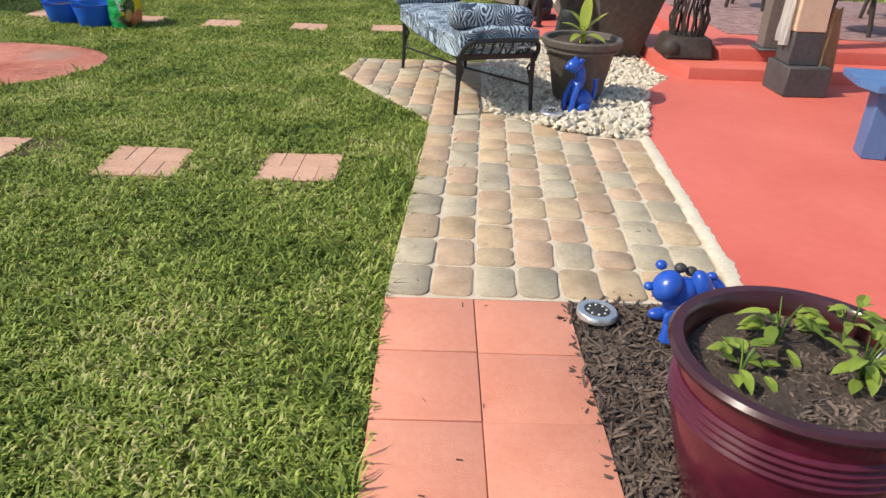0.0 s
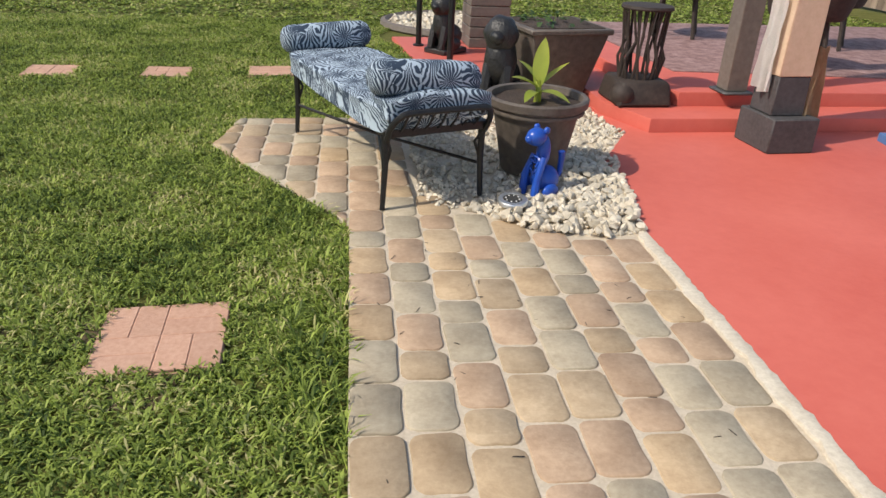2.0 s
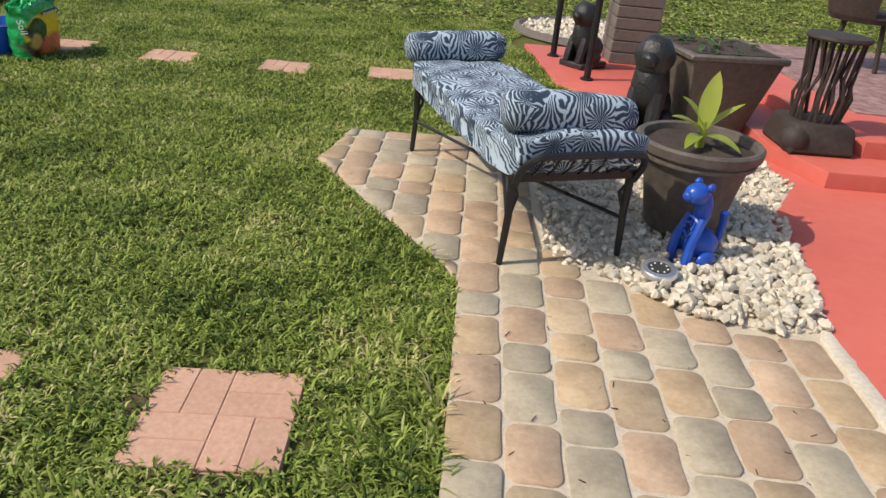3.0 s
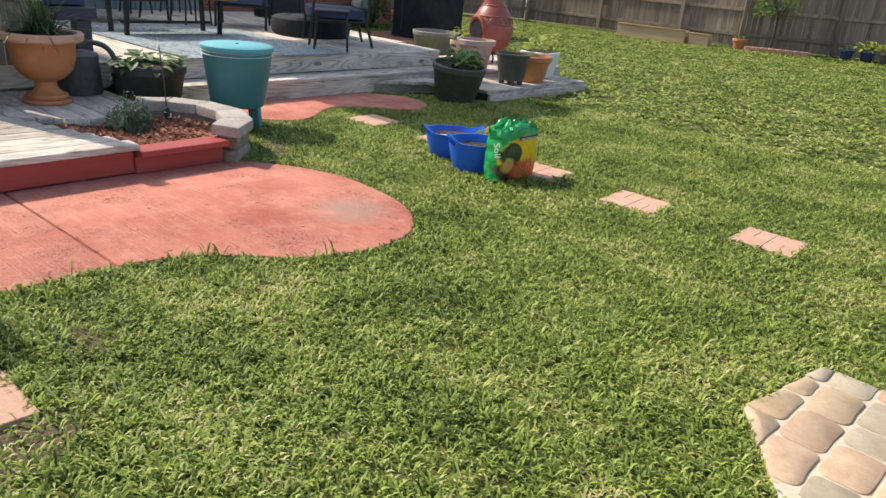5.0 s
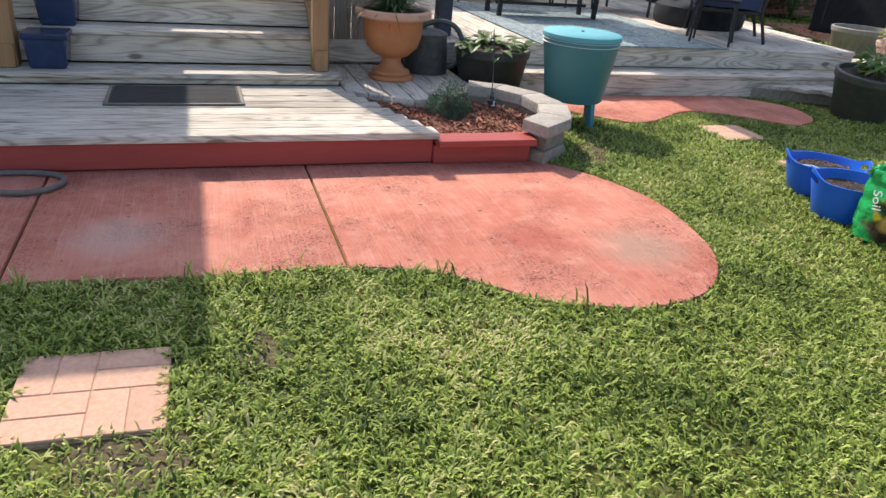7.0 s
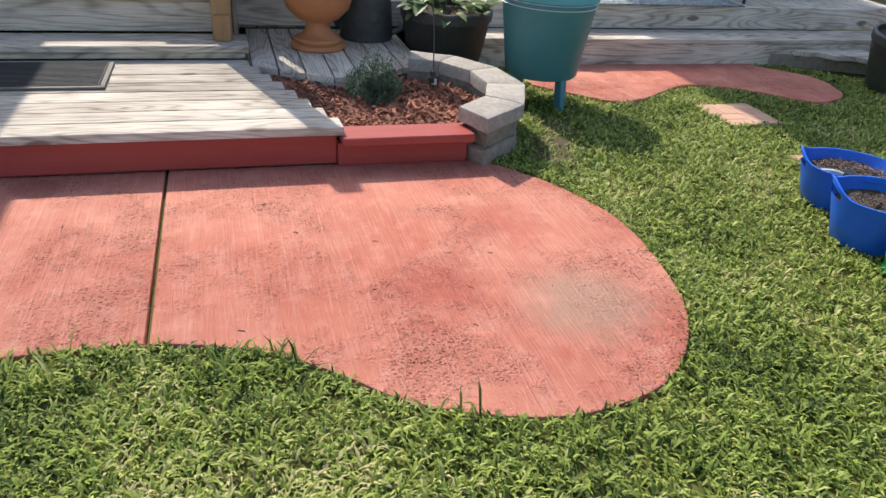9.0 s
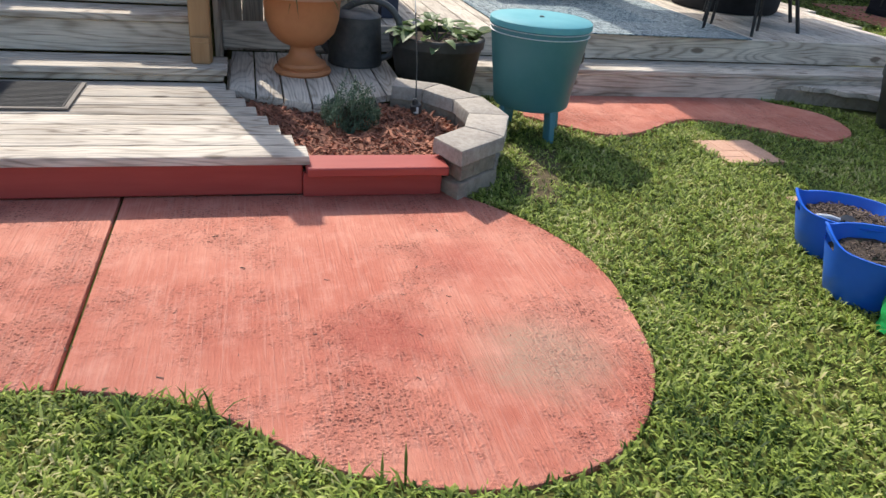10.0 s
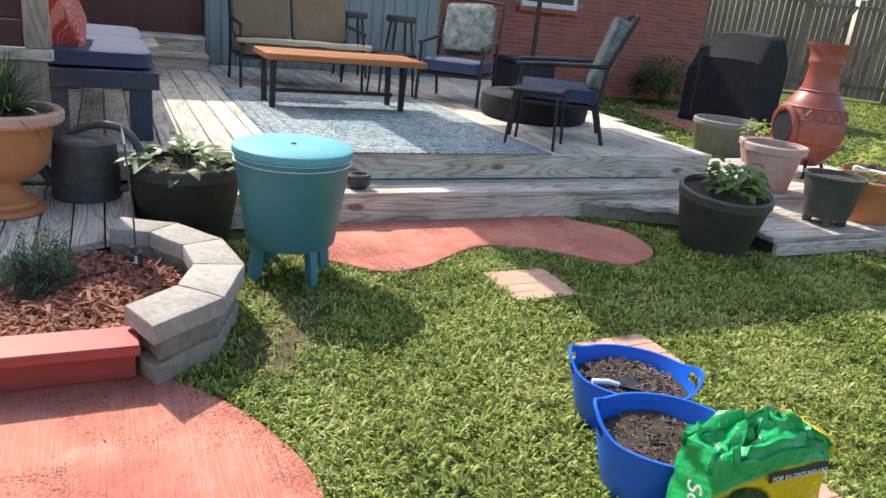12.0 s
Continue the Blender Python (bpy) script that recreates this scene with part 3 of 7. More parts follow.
# brick faces, each proud of the mortar
vs, fs = [], []
def brick_at(y0, y1, z0, z1):
    b0 = len(vs)
    d = 0.009 + random.uniform(-0.002, 0.002)
    for x, i in ((-12.72, 0.0), (-12.72 + d, 0.004)):
        vs.extend([(x, y0 + i, z0 + i), (x, y1 - i, z0 + i), (x, y1 - i, z1 - i), (x, y0 + i, z1 - i)])
    for f in ((4, 5, 6, 7), (0, 1, 5, 4), (1, 2, 6, 5), (2, 3, 7, 6), (3, 0, 4, 7)):
        fs.append(tuple(b0 + q for q in f))
for row in range(44):
    z0 = 0.02 + row * 0.0677
    y = 9.9 - (row % 2) * 0.1075
    while y < 15.85:
        ya, yb = max(y, 9.9), min(y + 0.205, 15.9)
        if not (11.95 < (ya + yb) / 2 < 13.15 and z0 > 1.35):
            brick_at(ya, yb, z0, z0 + 0.057)
        y += 0.215
tagged(quads("bricks", vs, fs, M["brick"], house), "red clay bricks in running bond", kind="stuff")
win = part("window", box(-12.74, -12.68, 12.02, 13.08, 1.38, 2.4, 0.004), M["white_paint"], house, "white framed sash window")
part("pane", box(-12.685, -12.675, 12.1, 13.0, 1.46, 2.32), M["dark_glass"], win)
part("sill", box(-12.72, -12.63, 11.95, 13.15, 1.30, 1.375, 0.005), M["brick"], house)
for yv in (12.6, 14.6):
    part("vent", box(-12.72, -12.70, yv, yv + 0.2, 0.25, 0.36), M["black_metal"], house)
# board-clad wing behind the deck
wing = thing("clad_wing", pose(0, 0, 0), "teal-grey vertical board wall behind the deck", "wall", kind="structure")
part("wall", box(-11.3, -10.85, 6.95, 9.8, 0, 3.0), M["teal_siding"], wing)
for i in range(19):
    board("batten", wing, -10.85, -10.83, 6.98 + 0.148 * i, 7.09 + 0.148 * i, MAIN, 2.95, "teal_siding", 0.004)
part("north_wall", box(-12.72, -11.3, 9.5, 9.8, 0, 3.0), M["teal_siding"], wing)
# wall with the back door above the porch
M["maroon"] = mat("maroon", (0.06, 0.015, 0.013), (0.10, 0.025, 0.02), 12, 0.6, bump=0.2, stretch=(1, 1, 0.1))
back = thing("back_wall", pose(0, 0, 0), "dark maroon back wall of the house above the porch", "wall", kind="structure")
part("wall", box(-12.0, -11.0, -3.0, 6.94, 0, 3.4), M["maroon"], back)
# unseen roof, its edges set by where shade must end on path and lawn
roof = thing("porch_roof", pose(0, 0, 0), "flat unseen porch roof added to shade steps and path", "roof", kind="structure")
part("roof", box(-11.0, -5.35, -2.5, 3.24, 2.75, 2.95, 0.01), M["grey_wood"], roof)

def fence_run(x0, y0, x1, y1, height, name="fence"):
    f = thing(name, pose(x0, y0, 0, 0, 0, math.degrees(math.atan2(y1 - y0, x1 - x0))), "weathered grey timber board fence with rails", "fence", kind="structure")
    length = math.hypot(x1 - x0, y1 - y0)
    k, x = 0, 0.0
    while x < length - 0.05:
        h = height + random.uniform(-0.02, 0.02)
        board("board", f, x, x + 0.138, 0.0, 0.02, 0.04, h, "fence_wood", 0.0)
        x += 0.145
        k += 1
    for z in (0.35, 0.98, height - 0.12):
        board("rail", f, 0, length, -0.045, -0.002, z - 0.045, z + 0.045, "fence_wood", 0.004)
    x = 0.0
    while x < length:
        board("post", f, x, x + 0.1, -0.12, -0.047, 0.0, height + 0.05, "fence_wood", 0.004)
        x += 2.4
    return f


fence_run(-13.9, 23.1, -7.5, 23.8, 1.88)
fence_run(-7.5, 23.8, -3.0, 26.6, 1.88)
fence_run(-3.0, 26.6, 4.0, 31.5, 1.88)
fence_run(4.0, 31.5, 9.0, 33.0, 1.88)
fence_run(-19.5, 18.6, -15.66, 21.82, 2.35)
fence_run(9.0, 33.0, 9.0, 9.0, 1.83)

# ---- materials of the things ----
M["umber_pot"] = mat("umber_pot", (0.07, 0.056, 0.046), (0.155, 0.128, 0.106), 25, 0.6, bump=0.3, coarse=6)
M["plum_glaze"] = mat("plum_glaze", (0.055, 0.006, 0.016), (0.11, 0.014, 0.032), 12, 0.16, bump=0.08, coarse=3)
M["dark_glaze"] = mat("dark_glaze", (0.028, 0.006, 0.008), (0.06, 0.014, 0.017), 10, 0.2, bump=0.08, coarse=3)
M["soil"] = mat("soil", (0.032, 0.021, 0.015), (0.095, 0.066, 0.05), 70, 0.95, bump=1.0, distance=0.012)
M["blue_enamel"] = mat("blue_enamel", (0.012, 0.06, 0.36), (0.02, 0.10, 0.48), 14, 0.3, bump=0.06)
M["blue_paint"] = mat("blue_paint", (0.065, 0.14, 0.31), (0.09, 0.18, 0.37), 20, 0.5, bump=0.2)
M["charcoal_stone"] = mat("charcoal_stone", (0.042, 0.039, 0.04), (0.085, 0.08, 0.08), 40, 0.75, bump=0.3)
M["tan_stone"] = mat("tan_stone", (0.55, 0.40, 0.27), (0.66, 0.50, 0.36), 30, 0.75, bump=0.2)
M["taupe"] = mat("taupe", (0.12, 0.10, 0.085), (0.185, 0.157, 0.132), 30, 0.7, bump=0.2)
M["white_stone"] = mat("white_stone", (0.42, 0.35, 0.25), (0.76, 0.70, 0.58), 30, 0.75, bump=0.3, islands=0.22)
M["dark_chip"] = mat("dark_chip", (0.05, 0.034, 0.026), (0.165, 0.12, 0.095), 40, 0.9, bump=0.5, islands=0.5)
M["red_chip"] = mat("red_chip", (0.15, 0.048, 0.027), (0.40, 0.165, 0.095), 40, 0.85, bump=0.5, islands=0.55)
M["chrome"] = mat("chrome", (0.62, 0.62, 0.62), (0.78, 0.78, 0.78), 20, 0.35, 0.85, bump=0.05)
M["towel"] = mat("towel", (0.72, 0.70, 0.66), (0.84, 0.82, 0.78), 120, 0.95, bump=0.5)
M["tan_cloth"] = mat("tan_cloth", (0.33, 0.21, 0.11), (0.60, 0.44, 0.27), 10, 0.9, bump=0.4)
M["twig"] = mat("twig", (0.02, 0.014, 0.011), (0.055, 0.038, 0.03), 30, 0.7, bump=0.4)
M["black_statue"] = mat("black_statue", (0.01, 0.01, 0.01), (0.03, 0.03, 0.03), 40, 0.45, bump=0.6, bump_scale=60, distance=0.01)
M["slate"] = mat("slate", (0.13, 0.06, 0.055), (0.40, 0.26, 0.24), 28, 0.7, bump=0.6, coarse=9, coarse_amount=0.5)
M["lime_leaf"] = leaf_mat("lime_leaf", (0.26, 0.36, 0.05), (0.55, 0.56, 0.10), 0.4, 0.4)
M["green_leaf"] = leaf_mat("green_leaf", (0.05, 0.12, 0.02), (0.24, 0.38, 0.08), 0.4, 0.4)
M["pale_leaf"] = leaf_mat("pale_leaf", (0.06, 0.12, 0.035), (0.28, 0.36, 0.16), 0.3, 0.5)
M["dark_leaf"] = leaf_mat("dark_leaf", (0.02, 0.05, 0.015), (0.10, 0.17, 0.05), 0.3, 0.5)
M["juniper_leaf"] = leaf_mat("juniper_leaf", (0.03, 0.065, 0.04), (0.13, 0.20, 0.13), 0.2, 0.6)
M["terracotta"] = mat("terracotta", (0.45, 0.16, 0.06), (0.56, 0.225, 0.09), 10, 0.55, bump=0.12, coarse=3)
M["pale_terracotta"] = mat("pale_terracotta", (0.55, 0.30, 0.20), (0.66, 0.40, 0.29), 14, 0.75, bump=0.2)
M["pink_pot"] = mat("pink_pot", (0.42, 0.28, 0.23), (0.55, 0.39, 0.33), 14, 0.75, bump=0.2)
M["teal_paint"] = mat("teal_paint", (0.06, 0.21, 0.245), (0.08, 0.24, 0.28), 8, 0.5, bump=0.04, coarse=2)
M["teal_lid"] = mat("teal_lid", (0.10, 0.36, 0.41), (0.14, 0.42, 0.47), 8, 0.62, bump=0.04, spec=0.3)
M["galvanised"] = mat("galvanised", (0.055, 0.058, 0.06), (0.12, 0.122, 0.12), 25, 0.55, 0.3, bump=0.15)
M["black_plastic"] = mat("black_plastic", (0.026, 0.025, 0.023), (0.058, 0.056, 0.052), 20, 0.55, bump=0.15)
M["green_plastic"] = mat("green_plastic", (0.045, 0.047, 0.038), (0.09, 0.092, 0.078), 15, 0.5, bump=0.15)
M["cap_stone"] = mat("cap_stone", (0.27, 0.235, 0.20), (0.47, 0.425, 0.37), 45, 0.9, bump=0.5, coarse=6, vary=0.12)
M["split_stone"] = mat("split_stone", (0.20, 0.165, 0.13), (0.40, 0.34, 0.27), 25, 0.95, bump=1.0, distance=0.015, vary=0.12)
M["tub_blue"] = mat("tub_blue", (0.005, 0.10, 0.58), (0.008, 0.13, 0.68), 8, 0.35, bump=0.05)
M["dark_plastic"] = mat("dark_plastic", (0.03, 0.06, 0.065), (0.05, 0.09, 0.095), 20, 0.5, bump=0.1)
M["rubber_mat"] = mat("rubber_mat", (0.02, 0.02, 0.021), (0.055, 0.055, 0.057), 50, 0.8, bump=0.5)
M["navy_cloth"] = mat("navy_cloth", (0.028, 0.04, 0.085), (0.05, 0.066, 0.125), 60, 0.9, bump=0.3)
M["brown_cloth"] = mat("brown_cloth", (0.105, 0.08, 0.05), (0.16, 0.125, 0.08), 60, 0.9, bump=0.3)
M["cream_cloth"] = mat("cream_cloth", (0.33, 0.27, 0.18), (0.48, 0.41, 0.30), 40, 0.9, bump=0.3)
M["honey_wood"] = mat("honey_wood", (0.25, 0.08, 0.022), (0.41, 0.16, 0.05), 22, 0.4, bump=0.2, stretch=(1, 0.06, 1))
M["sage_cloth"] = mat("sage_cloth", (0.05, 0.068, 0.068), (0.25, 0.285, 0.27), 18, 0.9, bump=0.3, coarse=9, coarse_amount=0.5)
M["red_cloth"] = fabric_mat("red_cloth", (0.38, 0.035, 0.035), (0.55, 0.22, 0.17), 4.0)
M["chiminea_clay"] = mat("chiminea_clay", (0.24, 0.056, 0.04), (0.37, 0.105, 0.072), 10, 0.4, bump=0.15, coarse=4)
M["cover_cloth"] = mat("cover_cloth", (0.012, 0.013, 0.016), (0.03, 0.032, 0.037), 8, 0.85, bump=0.5, spec=0.25)
M["coral_block"] = mat("coral_block", (0.52, 0.24, 0.15), (0.64, 0.34, 0.24), 30, 0.9, bump=0.3, vary=0.08)
M["grey_tub"] = mat("grey_tub", (0.20, 0.185, 0.165), (0.36, 0.335, 0.30), 20, 0.8, bump=0.3, stretch=(1, 1, 0.2))
M["cream_block"] = mat("cream_block", (0.55, 0.42, 0.28), (0.68, 0.55, 0.40), 30, 0.9, bump=0.3, vary=0.08)
M["pine"] = mat("pine", (0.42, 0.28, 0.15), (0.56, 0.40, 0.24), 20, 0.8, bump=0.3, stretch=(0.06, 1, 1))
M["label_white"] = mat("label_white", (0.7, 0.7, 0.68), (0.8, 0.8, 0.78), 30, 0.5, bump=0.0)


M["mortar_pale"] = mat("mortar_pale", (0.50, 0.43, 0.33), (0.72, 0.65, 0.53), 60, 0.95, bump=0.7)
# pale and very translucent, so that shade under the added canopy stays light
M["shade_canopy_cloth"] = leaf_mat("shade_canopy_cloth", (0.90, 0.88, 0.84), (0.95, 0.93, 0.90), 0.95, 0.9)


# ---- scattered stuff ----
def scatter(name, outline, count, size, material, label, category, z=0.0, mound=None, flat=1.0, long=1.0, seed=3, tilt=0.5):
    """Many small pieces lying inside an outline: stones (long near 1) or chips (long over 2)."""
    rng = np.random.default_rng(seed)
    base = bmesh.new()
    if long > 2:
        add_box(base, -0.5, 0.5, -0.5, 0.5, -0.5, 0.5)
    else:
        bmesh.ops.create_icosphere(base, subdivisions=1, radius=0.5)
    bv = np.array([v.co for v in base.verts])
    bf = [tuple(v.index for v in f.verts) for f in base.faces]
    base.free()
    q = np.array(outline)
    lo, hi = q.min(0), q.max(0)
    pts = []
    while len(pts) < count:
        c = rng.uniform(lo, hi, (count * 2, 2))
        c = c[inside(c[:, 0], c[:, 1], outline)]
        pts.extend(c.tolist())
    vs, fs = [], []
    for x, y in pts[:count]:
        s = size * rng.uniform(0.6, 1.4)
        v = bv * np.array([s * long * rng.uniform(0.7, 1.3), s * rng.uniform(0.75, 1.1), s * flat * rng.uniform(0.7, 1.1)])
        v = v * (1 + rng.uniform(-0.24, 0.24, (len(v), 1)))
        m = np.array(Euler((rng.uniform(-tilt, tilt), rng.uniform(-tilt, tilt), rng.uniform(0, 6.28))).to_matrix())
        h = z + (mound(x, y) if mound else 0.0) + rng.uniform(0, 0.6) * s * flat
        v = v @ m.T + np.array([x, y, h])
        o = len(vs)
        vs.extend(map(tuple, v))
        fs.extend(tuple(o + i for i in f) for f in bf)
    ob = quads(name, vs, fs, M[material])
    if long <= 2:
        smooth(ob, 38)
    return tagged(ob, label, category, kind="stuff")


# ---- plants ----
def leaf_bm(bm, base, way, length, width, droop=0.3, fold=0.4, steps=6):
    """One pointed leaf with a fold along its rib."""
    way = Vector(way).normalized()
    side = way.cross(Vector((0, 0, 1)))
    side = side.normalized() if side.length > 0.01 else Vector((1, 0, 0))
    up = side.cross(way).normalized()
    rows = []
    for i in range(steps + 1):
        t = i / steps
        c = Vector(base) + way * length * t - Vector((0, 0, droop * length * t * t))
        w = width * 0.5 * math.sin(math.pi * min(1, 0.08 + t * 0.92)) ** 0.8
        if i == steps:
            rows.append([bm.verts.new(c)])
        else:
            rows.append([bm.verts.new(c + side * w + up * fold * w), bm.verts.new(c), bm.verts.new(c - side * w + up * fold * w)])
    for a, b in zip(rows, rows[1:]):
        if len(b) == 3:
            bm.faces.new((a[0], a[1], b[1], b[0]))
            bm.faces.new((a[1], a[2], b[2], b[1]))
        else:
            bm.faces.new((a[0], a[1], b[0]))
            bm.faces.new((a[1], a[2], b[0]))
    return bm


def leafy(parent, count, radius, height, length, width, material, z0, cx=0.0, cy=0.0, name="leaf", seed=1, joined=True, stems=True):
    """A bushy plant: stems, and leaves spread round them with gaps."""
    rng = random.Random(seed)
    if stems:
        bm = bmesh.new()
        for i in range(max(3, count // 14)):
            a, r = rng.uniform(0, 6.28), rng.uniform(0.2, 0.9) * radius
            add_tube(bm, [(cx, cy, z0), (cx + r * 0.4 * math.cos(a), cy + r * 0.4 * math.sin(a), z0 + height * 0.5), (cx + r * math.cos(a), cy + r * math.sin(a), z0 + height * rng.uniform(0.7, 1))], 0.004, 5, 0.0015)
        part("stem", bm, M["green_leaf"], parent)
    bm = bmesh.new()
    for i in range(count):
        a, r = rng.uniform(0, 6.28), radius * math.sqrt(rng.uniform(0.02, 1))
        z = z0 + height * rng.uniform(0.25, 1) * (1 - 0.5 * (r / radius) ** 2)
        b = a + rng.uniform(-0.8, 0.8)
        leaf_bm(bm, (cx + r * math.cos(a), cy + r * math.sin(a), z), (math.cos(b), math.sin(b), rng.uniform(-0.2, 0.7)), length * rng.uniform(0.6, 1.2), width * rng.uniform(0.7, 1.2), rng.uniform(0.1, 0.6))
        if not joined:
            part(name, bm, M[material], parent)
            bm = bmesh.new()
    if joined:
        ob = part("foliage", bm, M[material], parent)
        ob["kind"] = "stuff"
    else:
        bm.free()


def pot_profile(r0, r1, h, lip=0.02, wall=0.02, depth=0.05):
    return [(0, 0), (r0 * 0.96, 0), (r0, 0.01), (r1 - lip, h - 0.07), (r1, h - 0.06), (r1 + 0.004, h - 0.01), (r1 - 0.005, h), (r1 - wall, h), (r1 - wall - 0.005, h - depth), (0, h - depth - 0.002)]


def soil_disc(r, z):
    bm = bmesh.new()
    rng = random.Random(4)
    add_lathe(bm, [(r * k / 5, z) for k in range(5, 0, -1)] + [(0, z)], 24)
    for v in bm.verts:
        v.co.z += rng.uniform(-0.006, 0.01)
    return bm


def planter(name, m, r0, r1, h, material, label, lip=0.02, depth=0.05, soil=True, group=""):
    t = thing(name, m, label, "plant pot", group)
    part("pot", lathe(pot_profile(r0, r1, h, lip, 0.02, depth), 40), M[material], t)
    if soil:
        part("soil", soil_disc(r1 - 0.024, h - depth + 0.004), M["soil"], t)
    return t


# ---- daybed ----
bed_turn = math.degrees(math.atan2(1.25, -0.395)) - 90
bed = thing("daybed", pose(0.105, 4.63, 0.025, 0, 0, bed_turn), "black iron daybed with navy and white frond-print cushion", "daybed")
BL, BW, BH = 1.31, 0.50, 0.36                        # leg spacing and seat frame height
for lx, ly in ((0, 0), (BW, 0), (0, BL), (BW, BL)):
    part("leg", tube([(lx - 0.012 * (1 if lx == 0 else -1), ly, 0), (lx, ly, 0.2), (lx, ly, BH)], 0.013, 8, 0.019), M["black_metal"], bed)
part("side_rail", box(-0.015, 0.015, -0.02, BL + 0.02, BH - 0.01, BH + 0.03, 0.004), M["black_metal"], bed)
part("side_rail", box(BW - 0.015, BW + 0.015, -0.02, BL + 0.02, BH - 0.01, BH + 0.03, 0.004), M["black_metal"], bed)
part("end_rail", box(-0.01, BW + 0.01, -0.032, -0.002, BH - 0.01, BH + 0.03, 0.004), M["black_metal"], bed)
part("end_rail", box(-0.01, BW + 0.01, BL + 0.002, BL + 0.03, BH - 0.01, BH + 0.03, 0.004), M["black_metal"], bed)
for k in range(7):
    part("slat", box(0.015, BW - 0.015, 0.1 + 0.17 * k, 0.13 + 0.17 * k, BH, BH + 0.02), M["black_metal"], bed)
part("stretcher", tube([(0, 0.0, 0.17), (BW / 2, BL / 2, 0.13), (BW, BL, 0.17)], 0.009, 6), M["black_metal"], bed)
part("stretcher", tube([(BW, 0.0, 0.17), (BW / 2, BL / 2, 0.15), (0, BL, 0.17)], 0.009, 6), M["black_metal"], bed)
for ye, s in ((-0.02, -1), (BL + 0.02, 1)):
    frame_line = spline([(0, ye, BH - 0.02), (0.0, ye + s * 0.045, BH + 0.05), (0.03, ye + s * 0.085, BH + 0.105), (0.09, ye + s * 0.095, BH + 0.12), (BW - 0.09, ye + s * 0.095, BH + 0.12), (BW - 0.03, ye + s * 0.085, BH + 0.105), (BW, ye + s * 0.045, BH + 0.05), (BW, ye, BH - 0.02)], 5, False)
    part("end_scroll", tube(frame_line, 0.015, 8), M["black_metal"], bed)
    for k in range(1, 8):
        part("end_bar", tube([(BW * k / 8, ye, BH + 0.01), (BW * k / 8, ye + s * 0.05, BH + 0.055), (BW * k / 8, ye + s * 0.095, BH + 0.118)], 0.006, 5), M["black_metal"], bed)
    for lx in (0.0, BW):
        part("leg_brace", tube([(lx, ye, BH - 0.01), (lx + (0.03 if lx == 0 else -0.03), ye - s * 0.03, BH - 0.08), (lx, ye - s * 0.02, BH - 0.17)], 0.008, 6), M["black_metal"], bed)


def pillow_box(w, l, h, puff=0.02, nx=14, ny=22, crumple=0.0, seed=1):
    """A stuffed box cushion: rounded, a little sagged, with wrinkles."""
    bm = bmesh.new()
    bmesh.ops.create_cube(bm, size=1.0)
    bmesh.ops.bevel(bm, geom=list(bm.edges), offset=0.12, segments=3, affect="EDGES", profile=0.5)
    bmesh.ops.subdivide_edges(bm, edges=list(bm.edges), cuts=4, use_grid_fill=True)
    for v in bm.verts:
        x, y, z = v.co * 2
        v.co = Vector((x * w / 2 * (1 - 0.015 * (1 - abs(z))), y * l / 2, z * h / 2 + puff * math.copysign(1, z) * max(0, (1 - x * x) * (1 - y ** 4))))
        if crumple:
            p = v.co * 7 + Vector((seed, 0, 0))
            v.co += crumple * noise.noise_vector(p)
    return bm


cushion = part("cushion", pillow_box(BW + 0.05, BL + 0.06, 0.135, 0.012, crumple=0.014), M["frond_cloth"], bed, "navy and white frond-print mattress")
cushion.location = (BW / 2 - 0.035, BL / 2, BH + 0.03 + 0.04)
for yb, zz, tilt in ((0.03, 0.235, 4), (BL + 0.05, 0.195, -2)):
    bm = bmesh.new()
    add_lathe(bm, [(0, -0.27), (0.045, -0.268), (0.068, -0.25), (0.078, -0.22), (0.082, -0.1), (0.082, 0.1), (0.078, 0.22), (0.068, 0.25), (0.045, 0.268), (0, 0.27)], 24, pose(0, 0, 0, 0, 90, 0))
    for v in bm.verts:
        v.co += 0.006 * noise.noise_vector(v.co * 9)
    bol = part("bolster", bm, M["frond_cloth"], bed, "round frond-print bolster")
    bol.matrix_local = pose(BW / 2 - 0.045, yb, BH + zz, 0, tilt, 0)
roll = part("folded_end", pillow_box(BW + 0.02, 0.21, 0.11, 0.015, crumple=0.02, seed=4), M["frond_cloth"], bed)
roll.location = (BW / 2 - 0.02, 0.02, BH + 0.13)

# ---- big pot with broad-leaved plant ----
pot = thing("large_pot", pose(0.95, 5.12, 0.04), "weathered brown rimmed pot with yellow-green broad-leaved plant", "plant pot")
part("body", lathe([(0, 0), (0.155, 0), (0.165, 0.015), (0.22, 0.30), (0.245, 0.34), (0.25, 0.36), (0.268, 0.365), (0.272, 0.40), (0.26, 0.41), (0.24, 0.405), (0.235, 0.36), (0, 0.355)], 48), M["umber_pot"], pot)
part("rim_band", lathe([(0.243, 0.325), (0.252, 0.328), (0.254, 0.335), (0.252, 0.345), (0.246, 0.348)], 48), M["umber_pot"], pot)
part("soil", soil_disc(0.236, 0.372), M["soil"], pot)
part("stalk", tube([(0, 0, 0.36), (0.005, 0, 0.42), (0, 0.005, 0.48)], 0.022, 8, 0.012), M["lime_leaf"], pot)
